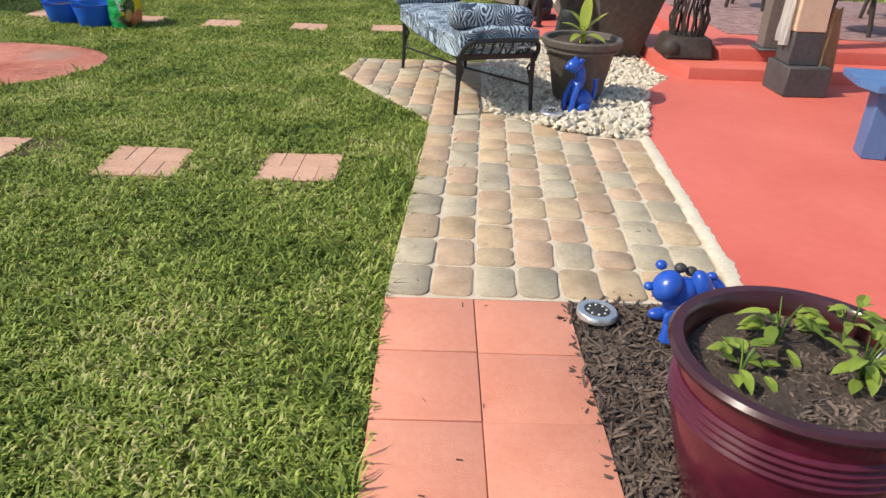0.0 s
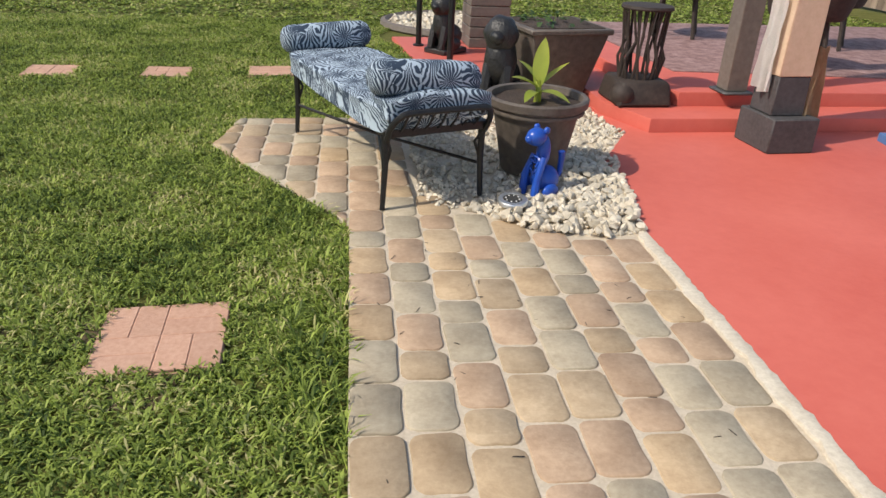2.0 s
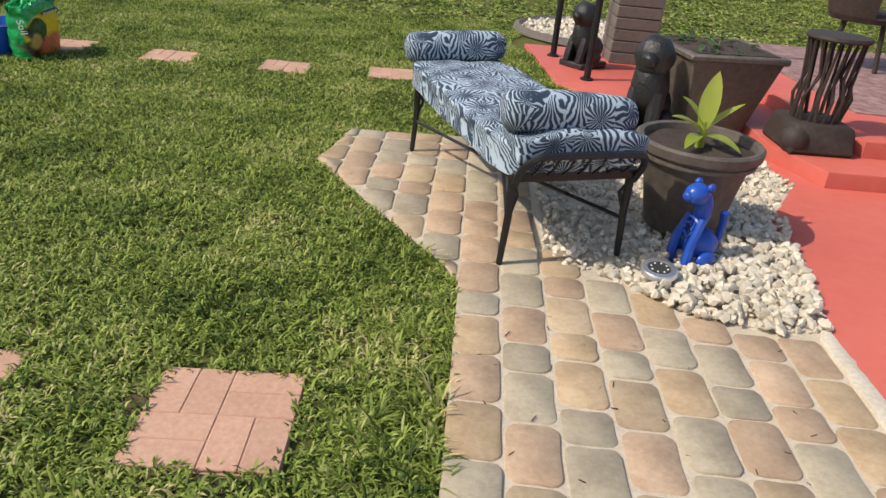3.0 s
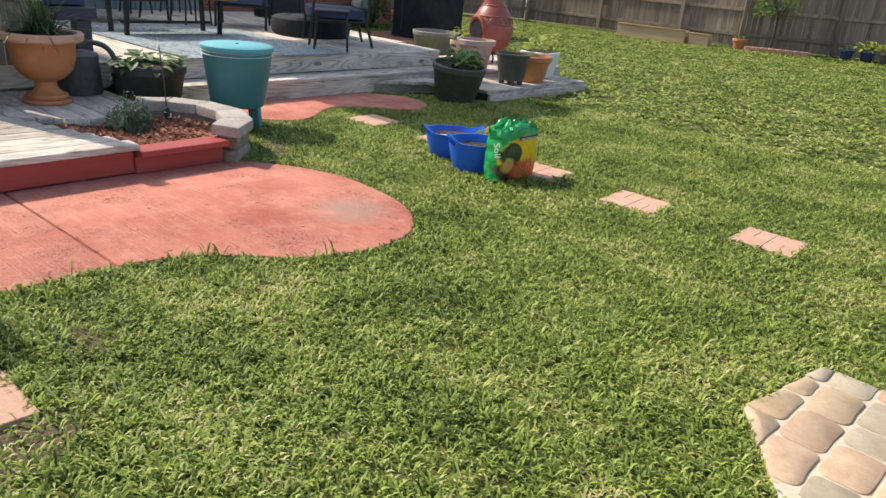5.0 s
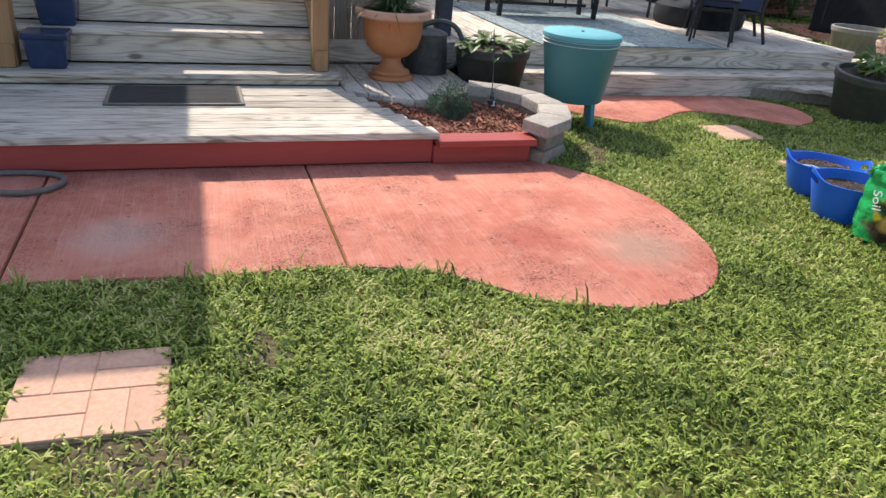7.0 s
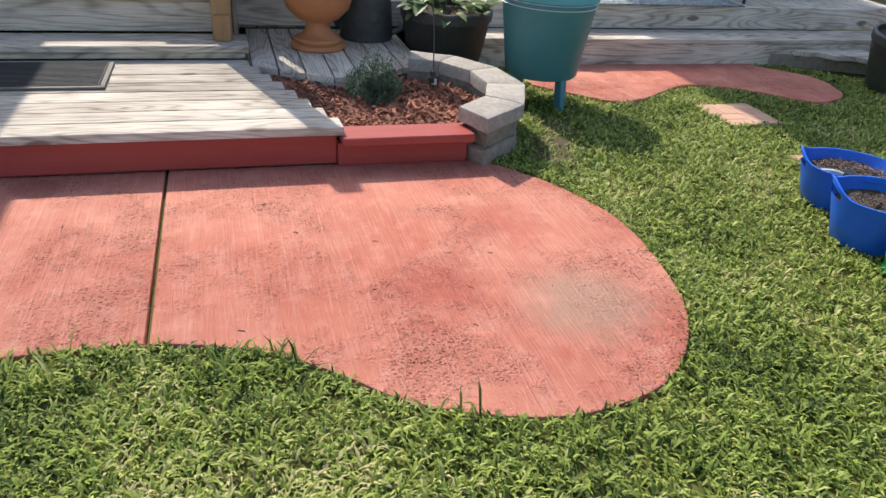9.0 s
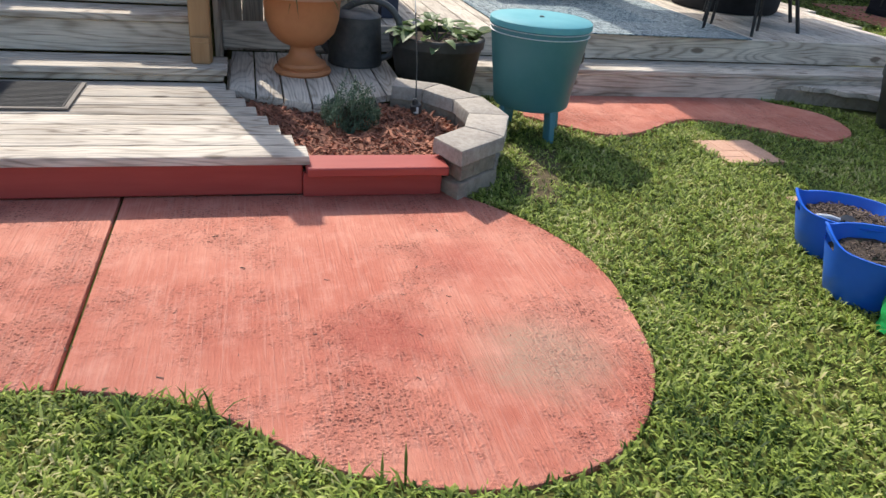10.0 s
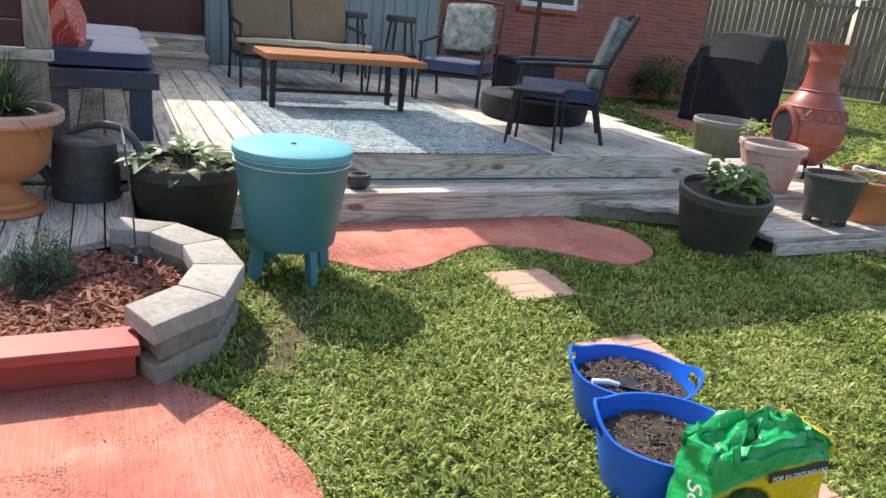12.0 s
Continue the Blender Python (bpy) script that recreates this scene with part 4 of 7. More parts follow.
for way, ln, wd, z, dr in (((0.10, 0.15, 1.0), 0.27, 0.085, 0.44, 0.05), ((0.75, 0.0, 0.75), 0.22, 0.06, 0.44, 0.1), ((-0.8, -0.1, 0.55), 0.19, 0.07, 0.44, 0.25), ((-0.55, 0.3, 0.8), 0.19, 0.07, 0.46, 0.2), ((0.55, -0.5, 0.15), 0.19, 0.075, 0.42, 0.35), ((-0.5, -0.6, 0.2), 0.17, 0.06, 0.42, 0.4)):
    part("leaf", leaf_bm(bmesh.new(), (0, 0, z), way, ln, wd, dr, 0.35, 8), M["lime_leaf"], pot)

# ---- blue metal figures ----
def blue_dog(m, label):
    """A garden figure welded from round blue metal pieces."""
    bm = bmesh.new()
    def ball(x, y, z, rx, ry, rz):
        made = bmesh.ops.create_uvsphere(bm, u_segments=16, v_segments=10, radius=1.0)
        bmesh.ops.transform(bm, matrix=Matrix.Translation((x, y, z)) @ Matrix.Diagonal((rx, ry, rz, 1)), verts=made["verts"])
    ball(0.02, 0, 0.075, 0.075, 0.07, 0.07)
    ball(-0.005, 0, 0.22, 0.035, 0.035, 0.085)
    ball(-0.06, 0, 0.30, 0.055, 0.045, 0.045)
    ball(-0.105, 0, 0.295, 0.022, 0.022, 0.022)
    ball(-0.03, 0.035, 0.335, 0.018, 0.014, 0.018)
    ball(-0.03, -0.035, 0.335, 0.018, 0.014, 0.018)
    for s in (-1, 1):
        add_tube(bm, [(-0.03, s * 0.035, 0.2), (-0.07, s * 0.045, 0.1), (-0.08, s * 0.045, 0.0)], 0.016, 8, 0.022)
        ball(0.0, s * 0.07, 0.035, 0.05, 0.025, 0.035)
    for k in range(9):
        a = 2 * math.pi * k / 9
        add_tube(bm, [(-0.045, 0.035 * math.cos(a), 0.15 + 0.045 * math.sin(a)), (-0.065, 0.02 * math.cos(a + 1), 0.15 + 0.03 * math.sin(a + 1))], 0.006, 5)
    add_lathe(bm, [(0.048, -0.006), (0.054, 0), (0.048, 0.006)], 20, pose(-0.05, 0, 0.15, 0, 90, 0))
    add_tube(bm, [(0.085, 0, 0.05), (0.12, 0, 0.09), (0.125, 0, 0.16), (0.12, 0, 0.2)], 0.012, 8, 0.018)
    ob = part("dog_figure", bm, M["blue_enamel"])
    ob.matrix_world = m
    return tagged(ob, label, "garden figure")


blue_dog(pose(0.90, 4.77, 0.035, 0, 0, 25), "cobalt blue metal dog garden figure on white gravel")
def blue_pup(m, label):
    """A seated figure of blue metal lobes with big hanging ears and a coil-spring tail."""
    bm = bmesh.new()
    def ball(x, y, z, rx, ry, rz, tilt=0.0):
        made = bmesh.ops.create_uvsphere(bm, u_segments=18, v_segments=12, radius=1.0)
        bmesh.ops.transform(bm, matrix=Matrix.Translation((x, y, z)) @ Matrix.Rotation(radians(tilt), 4, "Y") @ Matrix.Diagonal((rx, ry, rz, 1)), verts=made["verts"])
    ball(0.03, 0.02, 0.10, 0.085, 0.075, 0.09)
    ball(0.00, -0.005, 0.20, 0.055, 0.055, 0.07)
    ball(-0.07, -0.01, 0.235, 0.052, 0.062, 0.075, 20)
    ball(0.065, -0.015, 0.215, 0.042, 0.05, 0.095, -12)
    ball(-0.085, 0.035, 0.315, 0.022, 0.022, 0.022)
    ball(-0.13, 0.01, 0.225, 0.02, 0.02, 0.02)
    for x in (-0.055, 0.075):
        add_tube(bm, [(x, -0.05, 0.13), (x - 0.01, -0.075, 0.05), (x - 0.015, -0.08, 0.0)], 0.024, 8, 0.03)
        ball(x + 0.02, 0.07, 0.03, 0.05, 0.03, 0.03)
        add_lathe(bm, [(0.018, -0.008), (0.034, -0.008), (0.038, 0), (0.034, 0.008), (0.018, 0.008)], 18, pose(x, -0.078, 0.115, 72, 0, 0))
    ball(0.135, 0.05, 0.235, 0.02, 0.02, 0.02)
    ob = part("dog_figure", bm, M["blue_enamel"])
    ob.matrix_world = m
    eyes = bmesh.new()
    for x, z in ((-0.015, 0.305), (0.03, 0.285)):
        made = bmesh.ops.create_uvsphere(eyes, u_segments=14, v_segments=10, radius=0.023)
        bmesh.ops.translate(eyes, verts=made["verts"], vec=(x, 0.02, z))
    part("eyes", eyes, M["black_plastic"], ob, "glossy black ball eyes")
    coil = [(0.14 + 0.0009 * k + 0.017 * math.cos(k * 1.25), 0.045 - 0.0009 * k, 0.225 - 0.0013 * k + 0.017 * math.sin(k * 1.25)) for k in range(110)]
    part("tail_spring", tube(coil, 0.0045, 5), M["blue_enamel"], ob)
    return tagged(ob, label, "garden figure")


blue_pup(pose(0.812, 2.185, 0.015, 0, 0, 8) @ Matrix.Diagonal((0.9, 0.88, 0.74, 1)), "cobalt blue metal dog garden figure with coiled tail beside pot")

def solar_disc(m):
    t = thing("solar_disc_light", m, "round silver solar ground light with dark centre", "garden light", "solar disc lights")
    part("rim", lathe([(0.058, 0), (0.058, 0.012), (0.054, 0.017), (0.038, 0.018), (0.036, 0.012), (0, 0.012)], 28), M["chrome"], t)
    panel = part("panel", lathe([(0.036, 0.0125), (0.034, 0.0165), (0, 0.0168)], 24), M["black_plastic"], t)
    for k in range(8):
        a = 2 * math.pi * k / 8
        part("lamp_bead", lathe([(0.0035, 0.0), (0.003, 0.002), (0, 0.003)], 6, pose(0.026 * math.cos(a), 0.026 * math.sin(a), 0.0165)), M["label_white"], panel)
    return t


disc = solar_disc(pose(0.548, 2.228, 0.034, 2, 2, 0) @ Matrix.Scale(1.22, 4))
copy_thing(disc, pose(0.70, 4.56, 0.075, 5, -5, 20))

# ---- gravel and dark mulch ----
tagged(part("ground_gravel_bed", prism(GRAVEL, -0.05, 0.012), M["sand_joint"]), "pale soil under white gravel", "gravel bed", kind="structure")
scatter("gravel", GRAVEL, 3600, 0.034, "white_stone", "loose white and cream river gravel", "gravel", 0.012, flat=0.75, tilt=1.0)
scatter("gravel_spill", [(0.62, 4.46), (0.76, 4.32), (1.08, 4.24), (1.24, 4.28), (1.3, 4.5), (1.52, 5.35), (1.2, 5.4), (0.7, 4.8)], 900, 0.043, "white_stone", "loose white and cream river gravel", "gravel", 0.035, flat=0.75, tilt=1.0, seed=8)
tagged(part("ground_mulch_bed", prism(MULCH_S, -0.05, 0.006), M["soil"]), "dark soil under bark mulch", "mulch bed", kind="structure")
scatter("mulch", [(0.455, 0.9), (0.43, 1.2), (0.46, 1.5), (0.43, 1.8), (0.45, 2.0), (0.45, 2.34), (0.6, 2.375), (0.8, 2.36), (1.0, 2.38), (1.15, 2.345), (1.21, 2.15), (1.21, 0.9)], 7200, 0.0064, "dark_chip", "dark shredded bark mulch", "mulch", 0.006, flat=0.6, long=10.5, tilt=0.6, seed=5)

strip, far_side = [], []
for k in range(71):
    y = 2.345 + 1.95 * k / 70
    x = 1.146 + 0.0507 * (y - 2.37)
    strip.append((x - 0.045 + 0.03 * noise.noise(Vector((y * 5, 0, 0))) + 0.018 * noise.noise(Vector((y * 19, 3, 0))), y))
    far_side.append((x + 0.012 + 0.016 * noise.noise(Vector((y * 7, 5, 0))) + 0.012 * noise.noise(Vector((y * 25, 8, 0))), y))
strip += far_side[::-1]
tagged(part("trim_mortar_strip", prism(strip, 0.0, 0.0335, 0.003), M["mortar_pale"]), "ragged pale mortar strip along the red patio", "mortar", kind="structure")

# ---- plum pot with pepper plants ----
M["pepper_leaf"] = leaf_mat("pepper_leaf", (0.09, 0.16, 0.02), (0.40, 0.50, 0.08), 0.35, 0.45)
plum = thing("plum_pot", pose(0.805, 1.41, 0.01), "glossy plum glazed pot with young pepper plants", "plant pot")
body_p = [(0, 0), (0.19, 0), (0.2, 0.015), (0.25, 0.2), (0.264, 0.285)]
for k in range(4):
    body_p += [(0.264, 0.29 + 0.02 * k), (0.274, 0.296 + 0.02 * k), (0.275, 0.301 + 0.02 * k), (0.266, 0.308 + 0.02 * k)]
part("body", lathe(body_p + [(0.272, 0.40), (0.276, 0.418)], 64), M["plum_glaze"], plum)
part("rim", lathe([(0.276, 0.418), (0.292, 0.428), (0.297, 0.44), (0.289, 0.45), (0.264, 0.449), (0.254, 0.436), (0.248, 0.38), (0, 0.375)], 64), M["dark_glaze"], plum, "dark brown glazed rolled rim")
part("soil", soil_disc(0.25, 0.39), M["soil"], plum)
for k, (cx, cy, n, h, seed) in enumerate(((-0.02, 0.10, 12, 0.13, 3), (0.12, -0.02, 12, 0.12, 5), (-0.14, -0.01, 7, 0.07, 7), (0.16, 0.13, 6, 0.10, 9))):
    leafy(plum, n + 9, 0.05, h + 0.02, 0.062, 0.028, "pepper_leaf", 0.39, cx, cy, "leaf", seed, False)
scatter("pot_mulch", [(0.805 + 0.235 * math.cos(2 * math.pi * k / 16), 1.41 + 0.235 * math.sin(2 * math.pi * k / 16)) for k in range(16)], 900, 0.0048, "dark_chip", "bark bits on potting soil", "mulch", 0.400, flat=0.6, long=4.5, seed=15)
part("plant_tag", box(-0.012, 0.012, -0.001, 0.001, 0, 0.05, m=pose(0.2, 0.05, 0.4, 15, 10, 30)), M["label_white"], plum)

# ---- blue bench at the patio ----
bb = thing("blue_bench", pose(2.245, 3.88, 0.03, 0, 0, -12), "blue painted wooden garden bench", "bench")
for k in range(3):
    part("seat_board", prism([(0.0 if k else 0.06, 0.02 + 0.15 * k), (1.6, 0.02 + 0.15 * k), (1.6, 0.165 + 0.15 * k), (0.0, 0.165 + 0.15 * k)], 0.40, 0.44, 0.005), M["blue_paint"], bb)
for lx in (0.18, 1.4):
    part("leg", box(lx - 0.065, lx + 0.065, 0.14, 0.30, 0, 0.398, 0.006), M["blue_paint"], bb)
    part("brace", box(lx - 0.02, lx + 0.02, 0.302, 0.44, 0.31, 0.395, 0.004), M["blue_paint"], bb)
part("stretcher", box(0.25, 1.33, 0.19, 0.23, 0.30, 0.38, 0.004), M["blue_paint"], bb)

# ---- patio column with cloths ----
colm = thing("patio_column", pose(2.63, 5.52, 0.03, 0, 0, 2), "tapered tan patio column on dark stone base", "column")
part("plinth", box(-0.135, 0.185, -0.19, 0.17, 0, 0.215, 0.008), M["charcoal_stone"], colm)
def taper_box(w0, w1, z0, z1, bevel=0.006):
    bm = box(-0.5, 0.5, -0.5, 0.5, 0, 1)
    for v in bm.verts:
        f = w0 + (w1 - w0) * v.co.z
        v.co = Vector((v.co.x * f, v.co.y * f, z0 + (z1 - z0) * v.co.z))
    bmesh.ops.bevel(bm, geom=list(bm.edges), offset=bevel, segments=1, affect="EDGES")
    return bm
part("dark_block", taper_box(0.225, 0.215, 0.217, 0.45), M["charcoal_stone"], colm)
part("shaft", taper_box(0.222, 0.175, 0.452, 2.3), M["tan_stone"], colm)


def hanging_cloth(name, m, width, height, material, label, folds=5, spread=1.4):
    bm = bmesh.new()
    nx, nz = 24, 20
    g = []
    for j in range(nz + 1):
        t = j / nz
        w = width * (1 + (spread - 1) * t)
        g.append([bm.verts.new(((i / nx - 0.5) * w, 0.02 * math.sin(i / nx * folds * 6.28 + t) * (0.4 + t) + 0.012 * noise.noise(Vector((i * 0.3, j * 0.2, 0))), -height * t - 0.02 * math.sin(i / nx * 3.1))) for i in range(nx + 1)])
    for j in range(nz):
        for i in range(nx):
            bm.faces.new((g[j][i], g[j][i + 1], g[j + 1][i + 1], g[j + 1][i]))
    bmesh.ops.solidify(bm, geom=list(bm.faces), thickness=0.006)
    ob = part(name, bm, M[material])
    ob.matrix_world = m
    return tagged(ob, label, "cloth")


hanging_cloth("white_towel", pose(2.495, 5.52, 0.95, 0, 0, 92), 0.14, 0.56, "towel", "white towel hanging on the tan column", 2, 1.15)
hanging_cloth("tan_cloth", pose(2.815, 5.46, 0.66, 0, 0, 25), 0.09, 0.56, "tan_cloth", "tan cloth draped beside the tan column", 4, 2.6)

# ---- raised red patio with two steps ----
upper = [(1.74, 5.82), (2.13, 5.82), (2.13, 5.82), (9.0, 5.82), (9.0, 9.3), (1.74, 9.3)]
tagged(part("pavement_red_step", prism([(1.95, 5.80), (9.0, 5.72), (9.0, 9.28), (1.86, 9.28), (1.80, 6.5), (1.79, 6.25)], 0.031, 0.125, 0.012), M["red_paint"]), "lower red painted concrete step", "step", kind="structure")
tagged(part("pavement_red_terrace", prism([(2.28, 6.10), (9.0, 6.02), (9.0, 9.26), (2.22, 9.26), (2.15, 6.5)], 0.126, 0.225, 0.012), M["red_paint"]), "upper red painted concrete terrace", "terrace", kind="structure")
tagged(part("pavement_slate_floor", prism([(2.55, 6.75), (9.0, 5.95), (9.0, 9.2), (2.5, 9.2)], 0.226, 0.236, 0.003), M["slate"]), "mottled reddish slate terrace floor", "floor", kind="structure")
post2 = thing("terrace_post", pose(2.66, 6.1, 0.226), "square taupe terrace post on metal foot", "post")
part("shaft", box(-0.075, 0.075, -0.075, 0.075, 0.02, 2.3, 0.006), M["taupe"], post2)
part("foot", box(-0.11, 0.11, -0.11, 0.11, 0, 0.02, 0.008), M["galvanised"], post2)
twigs = thing("twig_stand", pose(2.02, 6.25, 0.126), "dark twig stand on a rough dark base", "plant stand")
part("base", taper_box(0.40, 0.34, 0.0, 0.17, 0.02), M["twig"], twigs)
bm = bmesh.new()
bmesh.ops.create_icosphere(bm, subdivisions=2, radius=0.09)
ob = part("root_knot", bm, M["twig"], twigs)
ob.location = (-0.14, -0.12, 0.075)
rng = random.Random(6)
for k in range(20):
    a = 2 * math.pi * k / 20
    x, y = 0.13 * math.cos(a), 0.11 * math.sin(a)
    part("twig", tube([(x, y, 0.15), (x * 1.1 + rng.uniform(-0.03, 0.03), y * 1.1, 0.3), (x * 0.9 + rng.uniform(-0.03, 0.03), y, 0.42), (x * 1.2, y * 1.2, 0.62)], 0.011, 6, 0.008), M["twig"], twigs)
part("top_plate", lathe([(0, 0.62), (0.17, 0.62), (0.175, 0.63), (0.17, 0.645), (0, 0.65)], 24), M["twig"], twigs)

tall = thing("tall_planter", pose(1.55, 6.75, 0.031, 0, 0, 8), "tall dark square tapered planter with trailing green", "planter")
bm = taper_box(0.36, 0.60, 0.0, 0.52, 0.008)
part("body", bm, M["umber_pot"], tall)
part("rim", box(-0.32, 0.32, -0.32, 0.32, 0.5, 0.54, 0.01), M["umber_pot"], tall)
part("soil", box(-0.27, 0.27, -0.27, 0.27, 0.538, 0.545), M["soil"], tall)
leafy(tall, 40, 0.26, 0.06, 0.07, 0.035, "dark_leaf", 0.54, seed=12)


def lion(m, label):
    bm = bmesh.new()
    def ball(x, y, z, rx, ry, rz):
        made = bmesh.ops.create_icosphere(bm, subdivisions=3, radius=1.0)
        bmesh.ops.transform(bm, matrix=Matrix.Translation((x, y, z)) @ Matrix.Diagonal((rx, ry, rz, 1)), verts=made["verts"])
    add_box(bm, -0.14, 0.2, -0.13, 0.13, 0, 0.05, 0.01)
    ball(0.08, 0, 0.15, 0.13, 0.11, 0.12)
    ball(-0.02, 0, 0.27, 0.10, 0.10, 0.16)
    ball(-0.04, 0, 0.43, 0.10, 0.105, 0.11)
    ball(-0.12, 0, 0.42, 0.05, 0.05, 0.045)
    for s in (-1, 1):
        add_tube(bm, [(-0.06, s * 0.06, 0.25), (-0.1, s * 0.065, 0.12), (-0.11, s * 0.065, 0.05)], 0.04, 8, 0.035)
        ball(0.02, s * 0.11, 0.09, 0.09, 0.04, 0.06)
    for v in bm.verts:
        if v.co.z > 0.06:
            v.co += 0.012 * noise.noise_vector(v.co * 18)
    ob = part("lion_statue", bm, M["black_statue"])
    ob.matrix_world = m
    return tagged(ob, label, "statue")


lion(pose(1.12, 6.55, 0.03, 0, 0, 60) @ Matrix.Scale(1.15, 4), "black curly-maned seated lion statue")
lion(pose(1.05, 8.45, 0.03, 0, 0, 40), "black seated animal statue on a low plinth")
for px, py in ((1.02, 7.95), (0.86, 8.8)):
    pl = thing("pergola_pole", pose(px, py, 0.03), "slim black round garden pole", "pole", "black poles")
    part("shaft", tube([(0, 0, 0), (0.0, 0.0, 2.4)], 0.028, 12), M["black_metal"], pl)
    part("foot", lathe([(0.055, 0), (0.055, 0.012), (0.035, 0.02)], 16), M["black_metal"], pl)
# ring bed of white stones with dark edging
ring_m = (1.58, 10.2)
RINGP = [(ring_m[0] + 0.92 * math.cos(a), ring_m[1] + 0.85 * math.sin(a)) for a in (radians(40 + 11 * i) for i in range(21))]
rb = thing("stone_ring_bed", pose(0, 0, 0), "round bed of white stones with dark timber edging", "garden bed")
part("edging", tube([(x, y, 0.03) for x, y in RINGP], 0.05, 6), M["taupe"], rb)
part("bed", prism([(x, y) for x, y in RINGP], -0.02, 0.02), M["sand_joint"], rb)
scatter("gravel_ring", [(ring_m[0] + (x - ring_m[0]) * 0.94, ring_m[1] + (y - ring_m[1]) * 0.94) for x, y in RINGP], 900, 0.06, "white_stone", "loose white river gravel", "gravel", 0.02, flat=0.8, tilt=1, seed=9)

# ---- raised mulch bed: red timber front, curved block wall ----
bed_wall = thing("block_wall", pose(0, 0, 0), "curved low wall of split grey blocks with smooth caps", "garden wall")
OUTER = [(-4.24, 6.0), (-4.445, 6.254), (-4.755, 6.378), (-5.088, 6.336), (-5.337, 6.165), (-5.45, 5.93)]
INNER = [(-4.43, 5.92), (-4.589, 6.105), (-4.798, 6.184), (-5.024, 6.163), (-5.215, 6.04), (-5.275, 5.88)]
for k in range(5):
    po, qo, pi, qi = (Vector((*p, 0)) for p in (OUTER[k], OUTER[k + 1], INNER[k], INNER[k + 1]))
    g = (qo - po).normalized() * 0.003
    bm = prism([(v.x, v.y) for v in (po + g, qo - g, qi - g, pi + g)], 0.182, 0.252, 0.007)
    bmesh.ops.subdivide_edges(bm, edges=[e for e in bm.edges if e.calc_length() > 0.06], cuts=2, use_grid_fill=True)
    for v in bm.verts:
        v.co += 0.0035 * noise.noise_vector(v.co * 19)
    part("cap_stone", bm, M["cap_stone"], bed_wall)
    for row, (z0, z1) in enumerate(((-0.02, 0.086), (0.092, 0.178))):
        shift = (0.03, 0.008)[row]
        along = (po - qo).normalized() * ((-0.02, -0.05)[row] if k == 0 else -0.004)
        inner_p, inner_q = pi + (po - pi) * 0.12, qi + (qo - qi) * 0.12
        outer_p, outer_q = po + (pi - po) * (0.2 - shift * 3), qo + (qi - qo) * (0.2 - shift * 3)
        bm = prism([(v.x, v.y) for v in (outer_p + along, outer_q + g, inner_q + g, inner_p + along)], z0, z1, 0.008)
        bmesh.ops.subdivide_edges(bm, edges=[e for e in bm.edges if e.calc_length() > 0.05], cuts=3, use_grid_fill=True)
        for v in bm.verts:
            v.co += 0.009 * noise.noise_vector(v.co * 22 + Vector((row * 5, 0, 0)))
        part("block", bm, M["split_stone"], bed_wall)
front = thing("red_timber", pose(0, 0, 0), "red painted timber edge of the mulch bed", "garden edging")
part("top_board", box(-4.45, -4.285, 5.362, 5.965, 0.125, 0.165, 0.006), M["red_board"], front)
part("front_board", box(-4.385, -4.345, 5.35, 5.95, 0.015, 0.123, 0.004), M["red_board"], front)
BEDP = [(-4.40, 5.36), (-4.40, 5.92), (-4.55, 6.03), (-4.76, 6.14), (-5.02, 6.13), (-5.2, 6.0), (-5.27, 5.86), (-5.11, 5.5), (-5.36, 5.06), (-5.3, 5.04), (-4.43, 5.38)]
tagged(part("ground_bed_soil", prism([(-4.37, 5.06), (-4.37, 5.92), (-4.55, 6.03), (-4.76, 6.14), (-5.02, 6.13), (-5.22, 6.03), (-5.36, 5.9), (-5.44, 5.06)], 0.0, 0.13), M["soil"]), "dark soil of the raised bed", "soil", kind="structure")
scatter("red_mulch", BEDP, 3200, 0.0115, "red_chip", "reddish brown shredded bark mulch", "mulch", 0.132, flat=0.5, long=5.5, tilt=0.55, seed=2)
jun = thing("juniper", pose(-4.93, 5.62, 0.14) @ Matrix.Scale(0.76, 4), "low blue-green juniper shrub in the mulch", "shrub")
bm = bmesh.new()
rng = random.Random(8)
for k in range(60):
    a, r = rng.uniform(0, 6.28), 0.17 * math.sqrt(rng.random())
    x, y, top = r * math.cos(a), r * math.sin(a), 0.20 - 0.5 * r + rng.uniform(-0.03, 0.03)
    add_tube(bm, [(x * 0.3, y * 0.3, 0), (x * 0.7, y * 0.7, top * 0.5), (x, y, top)], 0.003, 4, 0.001)
tagged(part("twig", bm, M["twig"], jun), kind="stuff")
vs, fs = [], []
for k in range(3200):
    a, r = rng.uniform(0, 6.28), 0.19 * math.sqrt(rng.random())
    lump = 0.75 + 1.3 * noise.noise(Vector((math.cos(a) * 2, math.sin(a) * 2, r * 9)))
    z = (0.25 - 0.5 * r) * lump * rng.uniform(0.35, 1)
    b, e = rng.uniform(0, 6.28), rng.uniform(0.0, 1.3)
    w = Vector((math.cos(b) * math.cos(e), math.sin(b) * math.cos(e), math.sin(e))) * rng.uniform(0.016, 0.038)
    s = w.orthogonal().normalized() * 0.0046
    p = Vector((r * math.cos(a), r * math.sin(a), z))
    o = len(vs)
    vs.extend([tuple(p - s), tuple(p + s), tuple(p + w)])
    fs.append((o, o + 1, o + 2))
tagged(quads("needles", vs, fs, M["juniper_leaf"], jun), kind="stuff")
stake = thing("solar_stake", pose(-5.1, 5.985, 0.14, 0, 0, 0), "thin upright solar stake light with white top", "garden light")
